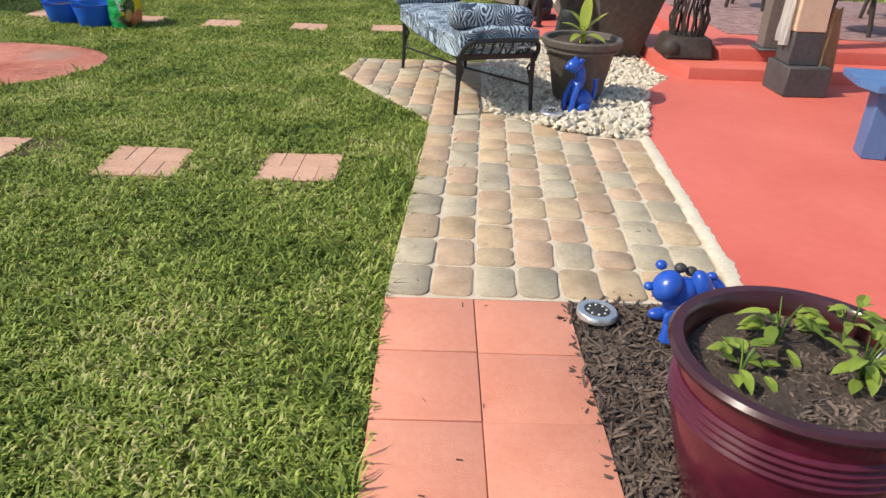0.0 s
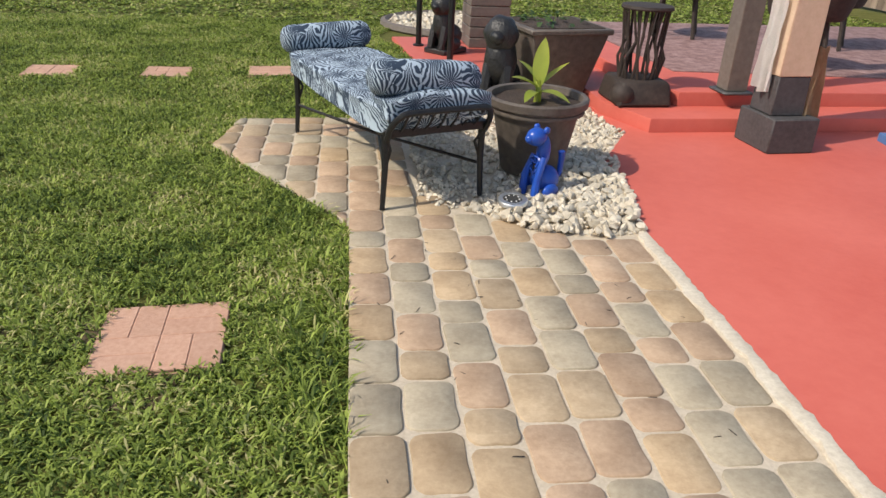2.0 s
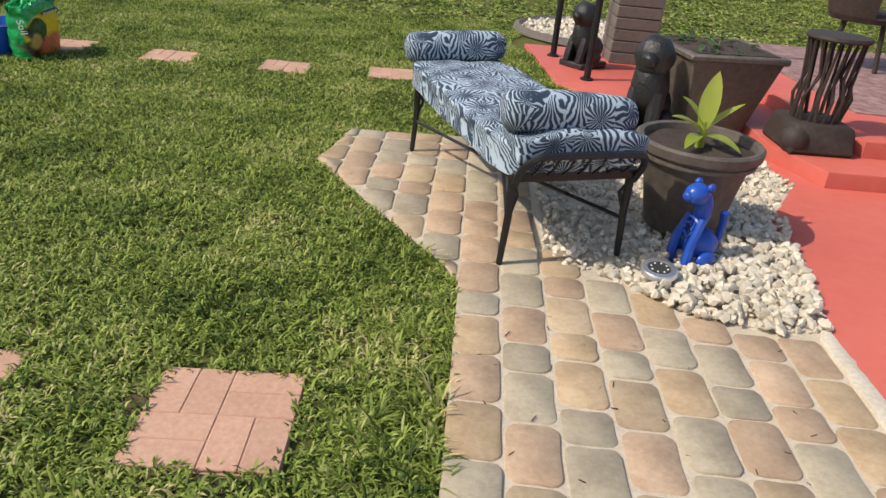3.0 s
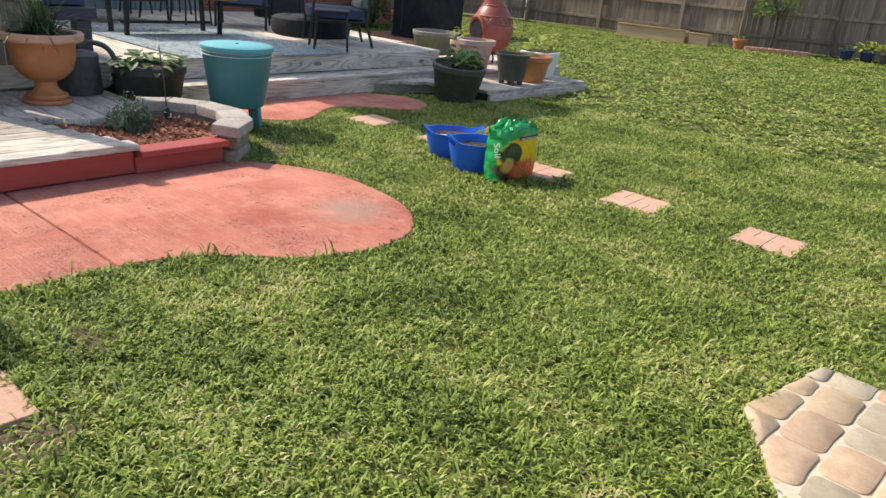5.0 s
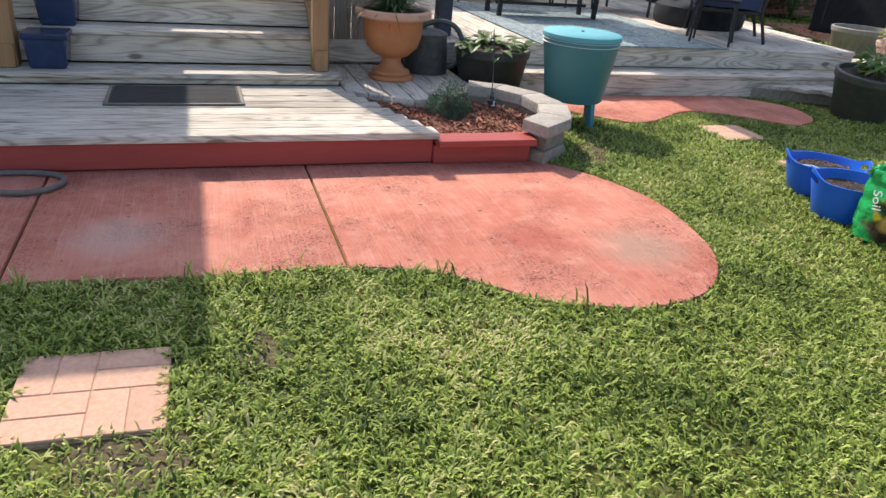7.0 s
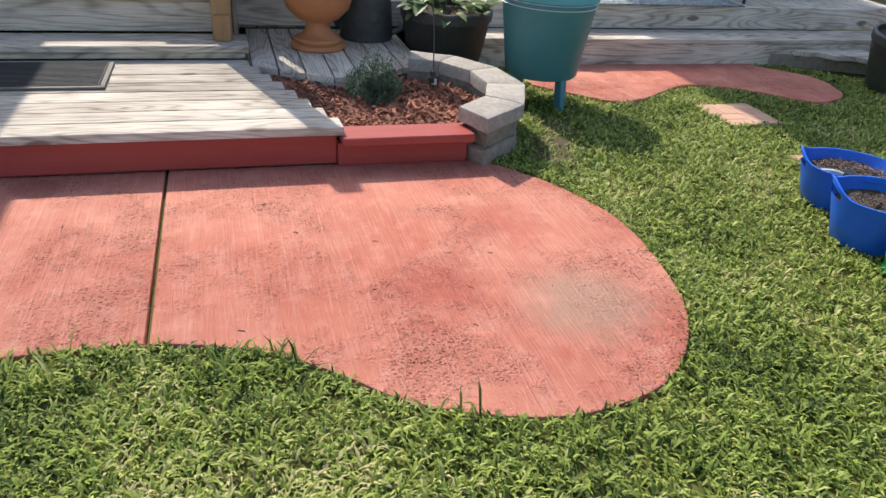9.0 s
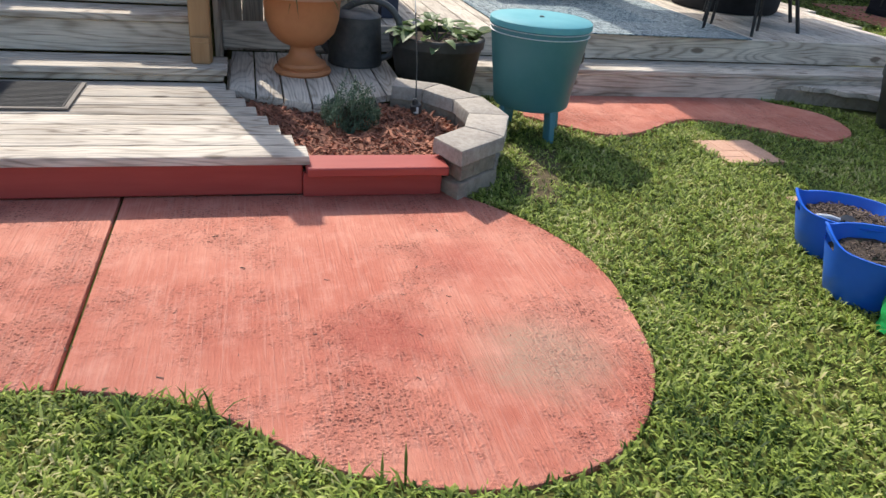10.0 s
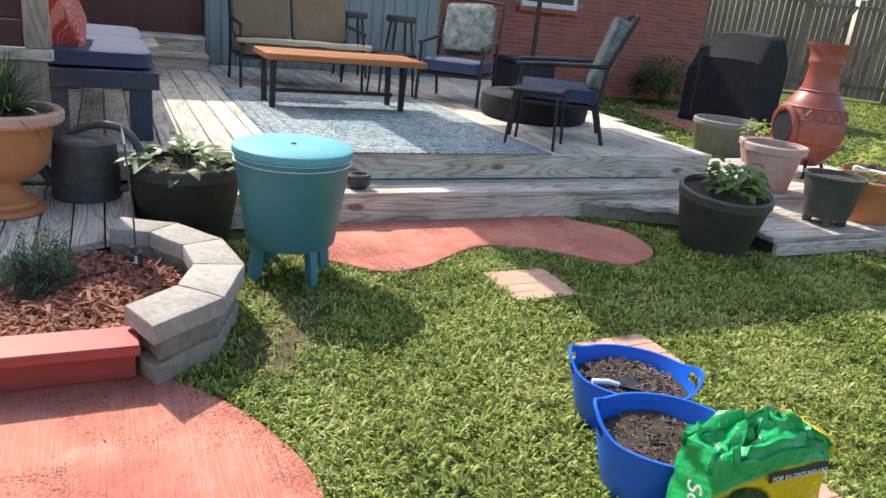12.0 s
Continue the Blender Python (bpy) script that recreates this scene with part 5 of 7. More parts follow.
part("rod", tube([(0, 0, 0), (-0.005, -0.01, 0.27), (-0.015, -0.03, 0.52)], 0.004, 6), M["galvanised"], stake)
part("lamp_head", lathe([(0, 0), (0.026, 0.004), (0.032, 0.03), (0.03, 0.05), (0.018, 0.055), (0.012, 0.08), (0, 0.082)], 16, pose(0.02, 0.0, 0.02, 12, 8, 0)), M["black_plastic"], stake)
part("lens", box(-0.014, 0.014, -0.003, 0.003, 0.028, 0.062, m=pose(0.045, -0.008, 0.0, 8, 0, 55)), M["label_white"], stake)
part("tip", leaf_bm(bmesh.new(), (-0.015, -0.03, 0.5), (-0.05, -0.1, 1), 0.1, 0.02, 0, 0.3), M["label_white"], stake)

# ---- cooler ----
cool = thing("drum_cooler", pose(-5.245, 6.675, 0.0, 0, 0, -26) @ Matrix.Scale(1.02, 4), "teal metal drum cooler on splayed legs", "cooler")
part("body", lathe([(0, 0.17), (0.195, 0.17), (0.205, 0.18), (0.262, 0.575), (0.266, 0.58), (0.262, 0.59)], 56), M["teal_paint"], cool)
lid = part("lid", lathe([(0.27, 0.592), (0.272, 0.6), (0.27, 0.622), (0.263, 0.628), (0.1, 0.632), (0, 0.632)], 56), M["teal_lid"], cool, "pale teal flat lid")
for z in (0.558, 0.583):
    part("seam", lathe([(0.259 + (z - 0.558) * 0.14, z - 0.002), (0.2665 + (z - 0.558) * 0.14, z + 0.001), (0.259 + (z - 0.558) * 0.14, z + 0.004)], 56), M["label_white"], cool)
part("knob", lathe([(0.013, 0.632), (0.012, 0.637), (0.008, 0.639), (0, 0.6395)], 16), M["dark_plastic"], lid)
for k in range(4):
    a = radians(45 + 90 * k)
    part("leg", box(-0.028, 0.028, -0.02, 0.02, 0, 0.2, 0.005, pose(0.19 * math.cos(a), 0.19 * math.sin(a), 0, 0, 0, math.degrees(a)) @ pose(0, 0, 0, 0, -6, 0)), M["teal_paint"], cool)

# ---- urn with grass ----
urn = thing("urn_planter", pose(-5.775, 5.445, 0.191) @ Matrix.Scale(0.96, 4), "orange terracotta pedestal urn with spiky grass plant", "plant pot")
part("body", lathe([(0, 0), (0.165, 0), (0.172, 0.012), (0.165, 0.03), (0.14, 0.034), (0.145, 0.05), (0.138, 0.066), (0.115, 0.072), (0.085, 0.10), (0.072, 0.135), (0.075, 0.16), (0.13, 0.18), (0.19, 0.24), (0.215, 0.32), (0.225, 0.44), (0.235, 0.455), (0.2, 0.46), (0, 0.455)], 56), M["terracotta"], urn)
part("rim", lathe([(0.225, 0.445), (0.268, 0.45), (0.282, 0.465), (0.283, 0.50), (0.272, 0.512), (0.24, 0.508), (0.228, 0.49), (0.228, 0.46)], 56), M["pale_terracotta"], urn, "faded pale rolled rim")
part("soil", soil_disc(0.23, 0.49), M["soil"], urn)
bm = bmesh.new()
rng = random.Random(11)
for k in range(300):
    a, e = rng.uniform(0, 6.28), rng.uniform(0.35, 1.5)
    leaf_bm(bm, (rng.uniform(-0.07, 0.07), rng.uniform(-0.07, 0.07), 0.48), (math.cos(a) * math.cos(e), math.sin(a) * math.cos(e), math.sin(e)), rng.uniform(0.26, 0.56), 0.009, rng.uniform(0.15, 0.95), 0.2, 6)
tagged(part("foliage", bm, M["dark_leaf"], urn), kind="stuff")

can = thing("watering_can", pose(-6.03, 5.785, 0.191, 0, 0, 75) @ Matrix.Scale(1.18, 4), "dark grey metal watering can with round handle", "watering can")
part("body", lathe([(0, 0), (0.138, 0), (0.142, 0.01), (0.128, 0.235), (0.131, 0.245), (0.12, 0.255), (0.075, 0.27), (0, 0.272)], 32), M["galvanised"], can)
part("handle", tube(spline([(-0.07, 0, 0.262), (0.0, 0, 0.305), (0.09, 0, 0.322), (0.175, 0, 0.295), (0.225, 0, 0.22), (0.225, 0, 0.13), (0.19, 0, 0.06), (0.125, 0, 0.03)], 5, False), 0.017, 10), M["galvanised"], can)
part("spout", tube([(-0.13, 0, 0.05), (-0.2, 0, 0.14), (-0.25, 0, 0.26)], 0.03, 10, 0.014), M["galvanised"], can)
tubp = planter("half_barrel", pose(-5.86, 6.26, 0.0), 0.215, 0.29, 0.42, "black_plastic", "black half-barrel planter with pale-leaved seedlings", 0.012, 0.04)
leafy(tubp, 52, 0.25, 0.15, 0.12, 0.075, "pale_leaf", 0.37, seed=21)

# ---- stairs: posts, rail, crates, mat, hose ----
def newel(m, h, label):
    t = thing("newel_post", m, label, "post", "stair posts")
    part("shaft", box(-0.054, 0.054, -0.054, 0.054, 0, h, 0.006), M["gold_wood"], t)
    part("base_block", box(0.056, 0.076, -0.045, 0.045, 0, 0.14, 0.004), M["gold_wood"], t)
    return t


newel(pose(-5.62, 4.90, 0.276), 1.32, "golden brown square timber stair post")
rail = thing("stair_rail", pose(0, 0, 0), "sloping timber stair rail with turned dark spindles", "railing")
part("post", box(-6.30, -6.20, 4.85, 4.95, PORCH, PORCH + 1.0, 0.005), M["gold_wood"], rail)
for z in (0.14, 0.92):
    bm = bmesh.new()
    add_box(bm, -0.46, 0.46, -0.045, 0.045, -0.025, 0.025, 0.004, pose(-5.94, 4.90, 0.48 + z, 0, 33, 0))
    part("rail", bm, M["gold_wood"], rail)
for k in range(4):
    x = -5.76 - 0.115 * k
    z = 0.50 + (-5.76 - x) * 0.65
    part("spindle", lathe([(0.014, z + 0.02), (0.014, z + 0.16), (0.026, z + 0.2), (0.014, z + 0.26), (0.018, z + 0.45), (0.014, z + 0.6), (0.026, z + 0.66), (0.014, z + 0.7), (0.014, z + 0.82)], 10, pose(x, 4.90, 0)), M["twig"], rail)
left = newel(pose(-5.62, 3.02, 0.276), 1.2, "square timber stair post in shade")
screen = thing("deck_screen", pose(0, 0, 0), "weathered plank screen with maroon slats beside porch", "screen", kind="structure")
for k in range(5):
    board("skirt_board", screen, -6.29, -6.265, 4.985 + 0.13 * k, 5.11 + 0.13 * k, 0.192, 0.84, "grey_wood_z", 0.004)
board("sill", screen, -6.31, -6.235, 4.985, 5.66, 0.842, 0.90, "grey_wood")
for k in range(4):
    board("slat", screen, -6.29, -6.262, 5.0, 5.53, 0.905 + 0.14 * k, 1.035 + 0.14 * k, "maroon", 0.004)
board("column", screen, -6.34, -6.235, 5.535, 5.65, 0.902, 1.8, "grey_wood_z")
board("top_rail", screen, -6.31, -6.24, 4.985, 5.532, 1.47, 1.53, "grey_wood")

def crate(m):
    t = thing("navy_planter", m, "square navy blue glazed planter on stair tread", "plant pot", "navy planters")
    bm = taper_box(0.20, 0.24, 0, 0.2, 0.01)
    part("body", bm, M["navy_glaze"], t)
    part("rim", box(-0.128, 0.128, -0.128, 0.128, 0.175, 0.21, 0.008), M["navy_glaze"], t)
    return t


M["navy_glaze"] = mat("navy_glaze", (0.012, 0.025, 0.07), (0.022, 0.042, 0.11), 10, 0.2, bump=0.05)
c0 = crate(pose(-5.62, 3.24, 0.276))
copy_thing(c0, pose(-5.91, 3.28, 0.486))
mat_t = thing("door_mat", pose(-5.165, 3.97, LOW + 0.004), "black ribbed rubber door mat", "door mat")
pad = part("pad", box(-0.21, 0.21, -0.36, 0.36, 0, 0.008, 0.002), M["rubber_mat"], mat_t)
part("border", box(0.212, 0.235, -0.385, 0.385, 0, 0.01, 0.002), M["taupe"], mat_t)
part("border", box(-0.21, 0.21, 0.362, 0.385, 0, 0.01, 0.002), M["taupe"], mat_t)
part("border", box(-0.21, 0.21, -0.385, -0.362, 0, 0.01, 0.002), M["taupe"], mat_t)
for k in range(20):
    part("rib", box(-0.205 + 0.0208 * k, -0.195 + 0.0208 * k, -0.35, 0.35, 0.008, 0.011), M["rubber_mat"], pad)
hose = part("garden_hose", tube([(p[0], p[1], 0.03) for p in spline([(-4.3, 2.5), (-4.2, 2.9), (-4.05, 3.3), (-4.16, 3.46), (-4.3, 3.4), (-4.33, 3.1), (-4.25, 2.5)], 8, False)], 0.014, 8), M["taupe"])
tagged(hose, "loop of dark grey garden hose on red concrete", "garden hose")
prug = thing("porch_rug", pose(-7.25, 3.2, PORCH + 0.003), "pale teal patterned rug on the porch", "rug")
def rug_mat(name, base, mid, dark, sx, sy):
    """A woven rug: scrolled field, two borders, by distance from its edges."""
    m, n, l, b = nodes_of(name)
    co = n.new("ShaderNodeTexCoord")
    sep = n.new("ShaderNodeSeparateXYZ")
    l.new(co.outputs["Object"], sep.inputs[0])
    edge = None
    for i, half in ((0, sx), (1, sy)):
        ab = n.new("ShaderNodeMath")
        ab.operation = "ABSOLUTE"
        l.new(sep.outputs[i], ab.inputs[0])
        sb = n.new("ShaderNodeMath")
        sb.operation = "SUBTRACT"
        sb.inputs[0].default_value = half
        l.new(ab.outputs[0], sb.inputs[1])
        if edge:
            mn = n.new("ShaderNodeMath")
            mn.operation = "MINIMUM"
            l.new(edge.outputs[0], mn.inputs[0])
            l.new(sb.outputs[0], mn.inputs[1])
            edge = mn
        else:
            edge = sb
    ramp = n.new("ShaderNodeValToRGB")
    ramp.color_ramp.interpolation = "CONSTANT"
    els = ramp.color_ramp.elements
    els[0].position, els[0].color = 0.0, (*mid, 1)
    els[1].position, els[1].color = 0.5, (*mid, 1)
    for p, c in ((0.03, base), (0.06, dark), (0.075, base), (0.2, dark), (0.215, mid), (0.235, base)):
        e = els.new(p)
        e.color = (*c, 1)
    l.new(edge.outputs[0], ramp.inputs[0])
    vor = n.new("ShaderNodeTexVoronoi")
    vor.feature = "DISTANCE_TO_EDGE"
    vor.inputs["Scale"].default_value = 4.5
    warp = n.new("ShaderNodeTexNoise")
    warp.inputs["Scale"].default_value, warp.inputs["Detail"].default_value = 14.0, 5.0
    l.new(co.outputs["Object"], warp.inputs[0])
    l.new(warp.outputs["Color"], vor.inputs["Vector"])
    r2 = n.new("ShaderNodeValToRGB")
    r2.color_ramp.elements[0].position, r2.color_ramp.elements[1].position = 0.07, 0.12
    r2.color_ramp.elements[0].color, r2.color_ramp.elements[1].color = (*dark, 1), (*base, 1)
    l.new(vor.outputs["Distance"], r2.inputs[0])
    mx = n.new("ShaderNodeMix")
    mx.data_type = "RGBA"
    mx.inputs[0].default_value = 0.7
    l.new(ramp.outputs[0], mx.inputs[6])
    l.new(r2.outputs[0], mx.inputs[7])
    l.new(mx.outputs[2], b.inputs["Base Color"])
    b.inputs["Roughness"].default_value = 0.95
    return m


M["rug_blue"] = rug_mat("rug_blue", (0.33, 0.385, 0.39), (0.12, 0.205, 0.245), (0.018, 0.04, 0.062), 1.34, 0.95)
M["rug_pale"] = rug_mat("rug_pale", (0.42, 0.47, 0.48), (0.25, 0.36, 0.40), (0.16, 0.24, 0.28), 0.85, 1.4)
part("weave", box(-0.85, 0.85, -1.4, 1.4, 0, 0.008, 0.003), M["rug_pale"], prug)
# dark porch furniture seen between the spindles
pt = thing("porch_table", pose(-7.1, 4.55, PORCH + 0.001), "dark navy porch table with square legs", "table")
part("top", box(-0.55, 0.5, -0.28, 0.28, 0.70, 0.75, 0.006), M["navy_wood"], pt)
for lx in (-0.48, 0.43):
    for ly in (-0.22, 0.22):
        part("leg", box(lx - 0.045, lx + 0.045, ly - 0.045, ly + 0.045, 0, 0.698, 0.004), M["navy_wood"], pt)

# ---- main deck furniture ----
rug = thing("deck_rug", pose(-7.56, 7.79, MAIN + 0.004), "blue and cream patterned outdoor rug on deck", "rug")
part("weave", box(-1.34, 1.34, -0.95, 0.95, 0, 0.008, 0.003), M["rug_blue"], rug)
ct = thing("coffee_table", pose(-8.02, 7.68, MAIN + 0.013), "honey-coloured wooden coffee table on black splayed legs", "coffee table")
for k in range(3):
    part("top_board", box(-0.29 + 0.195 * k, -0.10 + 0.195 * k, -0.65, 0.69, 0.38, 0.43, 0.006), M["honey_wood"], ct)
for lx in (-0.17, 0.17):
    for ly in (-0.58, 0.52):
        part("leg", box(-0.022, 0.022, -0.022, 0.022, 0, 0.378, 0.003, pose(lx, ly, 0, 0, -5 if lx < 0 else 5, 0)), M["black_metal"], ct)
part("foot_rail", box(-0.015, 0.015, -0.56, 0.5, 0.10, 0.13, 0.003), M["black_metal"], ct)


def armchair(name, m, seats, label, seat_mat, back_mat, pillow=None, backs=True):
    """Black metal garden seat that faces +x, with a seat cushion and back cushions."""
    w = 0.62 * seats
    t = thing(name, m, label, "sofa" if seats > 1 else "armchair", "deck seating")
    for lx, ly in ((0.3, -w / 2), (0.3, w / 2)):
        part("front_leg", tube([(lx + 0.03, ly, 0), (lx, ly, 0.3), (lx - 0.02, ly, 0.56)], 0.016, 6), M["black_metal"], t)
    for ly in (-w / 2, w / 2):
        part("rear_leg", tube([(-0.40, ly, 0), (-0.32, ly, 0.28), (-0.36, ly, 0.6), (-0.52, ly, 0.98)], 0.016, 6), M["black_metal"], t)
        part("arm", tube([(0.34, ly, 0.555), (0.1, ly, 0.575), (-0.36, ly, 0.6)], 0.017, 6), M["black_metal"], t)
    part("back_bar", tube([(-0.515, -w / 2, 0.97), (-0.525, 0, 0.99), (-0.515, w / 2, 0.97)], 0.014, 6), M["black_metal"], t)
    part("seat_frame", box(-0.34, 0.3, -w / 2, w / 2, 0.26, 0.29, 0.006), M["black_metal"], t)
    c = part("seat_cushion", pillow_box(0.64, w - 0.03, 0.12, 0.01), M[seat_mat], t)
    c.location = (0.0, 0, 0.355)
    for zz in (-0.05, 0.052):
        q = [(0.30, w / 2 - 0.03), (-0.30, w / 2 - 0.03), (-0.30, 0.03 - w / 2), (0.30, 0.03 - w / 2), (0.30, w / 2 - 0.03)]
        part("piping", tube([(x, y, zz) for x, y in q], 0.005, 5), M[back_mat], c)
    for k in range(seats if backs else 0):
        b = part("back_cushion", pillow_box(0.12, 0.58, 0.56, 0.0), M[back_mat], t)
        b.matrix_local = pose(-0.36, (k - (seats - 1) / 2) * 0.62, 0.68, 0, -16, 0)
    if pillow:
        b = part("pillow", pillow_box(0.17, 0.50, 0.50, 0.0, crumple=0.025), M[pillow], t)
        b.matrix_local = pose(-0.26, 0.02, 0.70, 6, -24, 0)
    return t


armchair("sofa", pose(-9.32, 7.63, MAIN + 0.001) @ Matrix.Diagonal((1, 0.95, 1, 1)), 2, "black metal sofa with brown cushions and cream throw", "brown_cloth", "brown_cloth")
throw = part("throw_blanket", pillow_box(0.10, 1.3, 0.05, 0, crumple=0.02), M["cream_cloth"])
throw.matrix_world = pose(-9.03, 7.66, MAIN + 0.43)
tagged(throw, "cream throw along the front edge of the sofa", "blanket")
armchair("armchair", pose(-8.72, 9.12, MAIN + 0.001, 0, 0, -40), 1, "black metal armchair with navy seat and grey pillow", "navy_cloth", "navy_cloth", "sage_cloth", False)
armchair("armchair", pose(-7.06, 9.24, MAIN + 0.001, 0, 0, 238), 1, "black metal armchair with navy seat and sage back pillow", "navy_cloth", "sage_cloth")
side = thing("side_table", pose(-6.61, 8.81, MAIN + 0.001, 0, 0, 48) @ Matrix.Diagonal((0.87, 0.87, 1, 1)), "small black metal side table", "side table")
part("top", box(-0.22, 0.22, -0.22, 0.22, 0.39, 0.42, 0.012), M["black_metal"], side)
for lx in (-0.18, 0.18):
    for ly in (-0.18, 0.18):
        part("leg", tube([(lx * 1.15, ly * 1.15, 0), (lx, ly, 0.39)], 0.014, 6), M["black_metal"], side)
side2 = copy_thing(side, pose(-8.95, 8.5, MAIN + 0.001, 0, 0, 0))
ott = thing("round_ottoman", pose(-7.83, 9.52, MAIN + 0.001), "low black round wicker drum on the deck", "ottoman")
part("body", lathe([(0, 0), (0.46, 0), (0.49, 0.03), (0.5, 0.12), (0.49, 0.2), (0.44, 0.225), (0, 0.23)], 40), M["cover_cloth"], ott)
box_t = thing("storage_box", pose(-9.95, 10.62, 0.0), "black lidded deck storage box", "storage box")
part("body", box(-0.25, 0.25, -0.3, 0.3, 0, 0.72, 0.015), M["cover_cloth"], box_t)
part("lid", box(-0.27, 0.27, -0.32, 0.32, 0.722, 0.77, 0.01), M["cover_cloth"], box_t)
stool = thing("bar_stool", pose(-10.35, 9.1, MAIN + 0.001), "tall black bar stool against the clad wall", "stool", "bar stools")
part("seat", lathe([(0, 0.66), (0.17, 0.66), (0.18, 0.69), (0.17, 0.73), (0, 0.735)], 24), M["black_plastic"], stool)
for k in range(4):
    a = radians(45 + 90 * k)
    part("leg", tube([(0.22 * math.cos(a), 0.22 * math.sin(a), 0), (0.13 * math.cos(a), 0.13 * math.sin(a), 0.66)], 0.014, 6), M["black_metal"], stool)
part("foot_ring", tube([(0.19 * math.cos(2 * math.pi * k / 16), 0.19 * math.sin(2 * math.pi * k / 16), 0.22) for k in range(17)], 0.009, 6), M["black_metal"], stool)
copy_thing(stool, pose(-10.35, 8.5, MAIN + 0.001))
nb = thing("navy_bench", pose(-7.55, 5.86, MAIN + 0.001), "navy painted timber bench with blue cushions", "bench")
part("seat", box(-1.1, 1.06, -0.32, 0.32, 0.30, 0.40, 0.006), M["navy_wood"], nb)
for lx in (-1.0, 0.96):
    for ly in (-0.22, 0.22):
        part("leg", box(lx - 0.05, lx + 0.07, ly - 0.06, ly + 0.06, 0, 0.298, 0.005), M["navy_wood"], nb)
for k in range(2):
    c = part("cushion", pillow_box(1.02, 0.58, 0.10, 0.008), M["navy_cloth"], nb)
    c.location = (0.5 - 1.04 * k, 0.0, 0.455)
rp = part("red_pillow", pillow_box(0.58, 0.18, 0.58, 0.0, crumple=0.018), M["red_cloth"])
rp.matrix_world = pose(-6.86, 5.64, MAIN + 0.77, 18, 18, 0)
tagged(rp, "red leaf-patterned pillow on the navy bench", "pillow")
umb = thing("cantilever_umbrella", pose(-8.3, 9.72, MAIN + 0.001), "slim black umbrella pole with an added unseen shade canopy", "umbrella")
part("pole", tube([(0, 0, 0), (0, 0, 2.55)], 0.024, 12), M["black_metal"], umb)
part("base", lathe([(0, 0), (0.24, 0), (0.25, 0.02), (0.22, 0.05), (0.05, 0.07), (0.04, 0.2), (0, 0.2)], 28), M["black_metal"], umb)
part("arm", tube([(0, 0, 2.0), (0.1, -0.5, 2.45), (0.3, -1.33, 2.58)], 0.022, 8), M["black_metal"], umb)
# unseen canopy, added and sized to throw shade on deck, step and lawn
bm = bmesh.new()
ring = [bm.verts.new(p) for p in ((1.75, -2.55, 2.1), (1.75, -0.12, 2.1), (-1.1, -0.12, 2.1), (-1.1, -2.55, 2.1))]
top = bm.verts.new((0.32, -1.33, 2.5))
for k in range(4):
    bm.faces.new((ring[k], ring[(k + 1) % 4], top))
canopy = part("canopy", bm, M["shade_canopy_cloth"], umb)
for k in ((1.75, -2.55), (1.75, -0.12), (-1.1, -0.12), (-1.1, -2.55)):
    part("rib", tube([(0.32, -1.33, 2.47), (k[0], k[1], 2.08)], 0.009, 6), M["black_metal"], canopy)

# ---- pot platform beside the deck ----
plat = thing("pot_platform", pose(0, 0, 0), "low weathered plank platform carrying flower pots", "platform", kind="structure")
for k in range(5):
    part("plank", box(-5.76 + 0.142 * k, -5.625 + 0.142 * k, 9.72 if k > 1 else 9.5, 11.78, 0.085, 0.12, 0.005), M["grey_wood"], plat)
part("front_board", box(-5.07, -5.035, 9.74, 11.78, 0.0, 0.083, 0.004), M["grey_wood"], plat)
part("end_board", box(-5.75, -5.075, 9.75, 9.785, 0.0, 0.083, 0.004), M["black_plastic"], plat)
for k in range(9):
    part("plank", box(-7.05 + 0.142 * k, -6.915 + 0.142 * k, 10.35, 12.3, 0.15, 0.185, 0.005), M["grey_wood"], plat)
part("riser", box(-5.80, -5.77, 10.35, 12.3, 0.0, 0.148, 0.004), M["grey_wood"], plat)
low = part("low_step", prism(spline([(-5.94, 8.78), (-5.93, 8.98), (-5.86, 9.08), (-5.84, 9.2), (-5.74, 9.26), (-5.72, 9.4), (-5.62, 9.5), (-5.55, 9.68)], 5, False) + [(-5.944, 9.68)], 0.10, 0.135, 0.006), M["grey_wood"])
tagged(low, "wavy-edged weathered timber low step", "step", kind="structure")
tagged(part("low_step_riser", prism([(-5.944, 8.85), (-5.91, 9.05), (-5.84, 9.25), (-5.76, 9.45), (-5.66, 9.64), (-5.944, 9.64)], 0.0, 0.099), M["split_stone"]), "rough dark support under the low step", "step", kind="structure")

planter("small_black_pot", pose(-6.06, 7.27, 0.206), 0.05, 0.07, 0.09, "black_plastic", "small black plastic pot on the deck step", 0.005, 0.02)
gt = planter("green_tub", pose(-5.28, 9.43, 0.0, 2, 6, 0), 0.21, 0.288, 0.40, "green_plastic", "large dark green plastic tub with leafy plant", 0.01, 0.04)
leafy(gt, 90, 0.16, 0.28, 0.09, 0.06, "green_leaf", 0.34, 0.02, 0.03, seed=31)
pp = planter("pink_pot", pose(-5.98, 10.60, 0.186), 0.16, 0.24, 0.36, "pink_pot", "faded pink terracotta pot with dry soil", 0.03, 0.04)
leafy(pp, 8, 0.12, 0.04, 0.05, 0.03, "green_leaf", 0.3, seed=33)
fp = thing("footed_pot", pose(-5.3, 10.46, 0.121), "dark green pot on short feet", "plant pot")
part("pot", lathe([(0, 0.05), (0.14, 0.05), (0.15, 0.06), (0.195, 0.33), (0.205, 0.335), (0.205, 0.35), (0.188, 0.35), (0.183, 0.31), (0, 0.305)], 36), M["green_plastic"], fp)
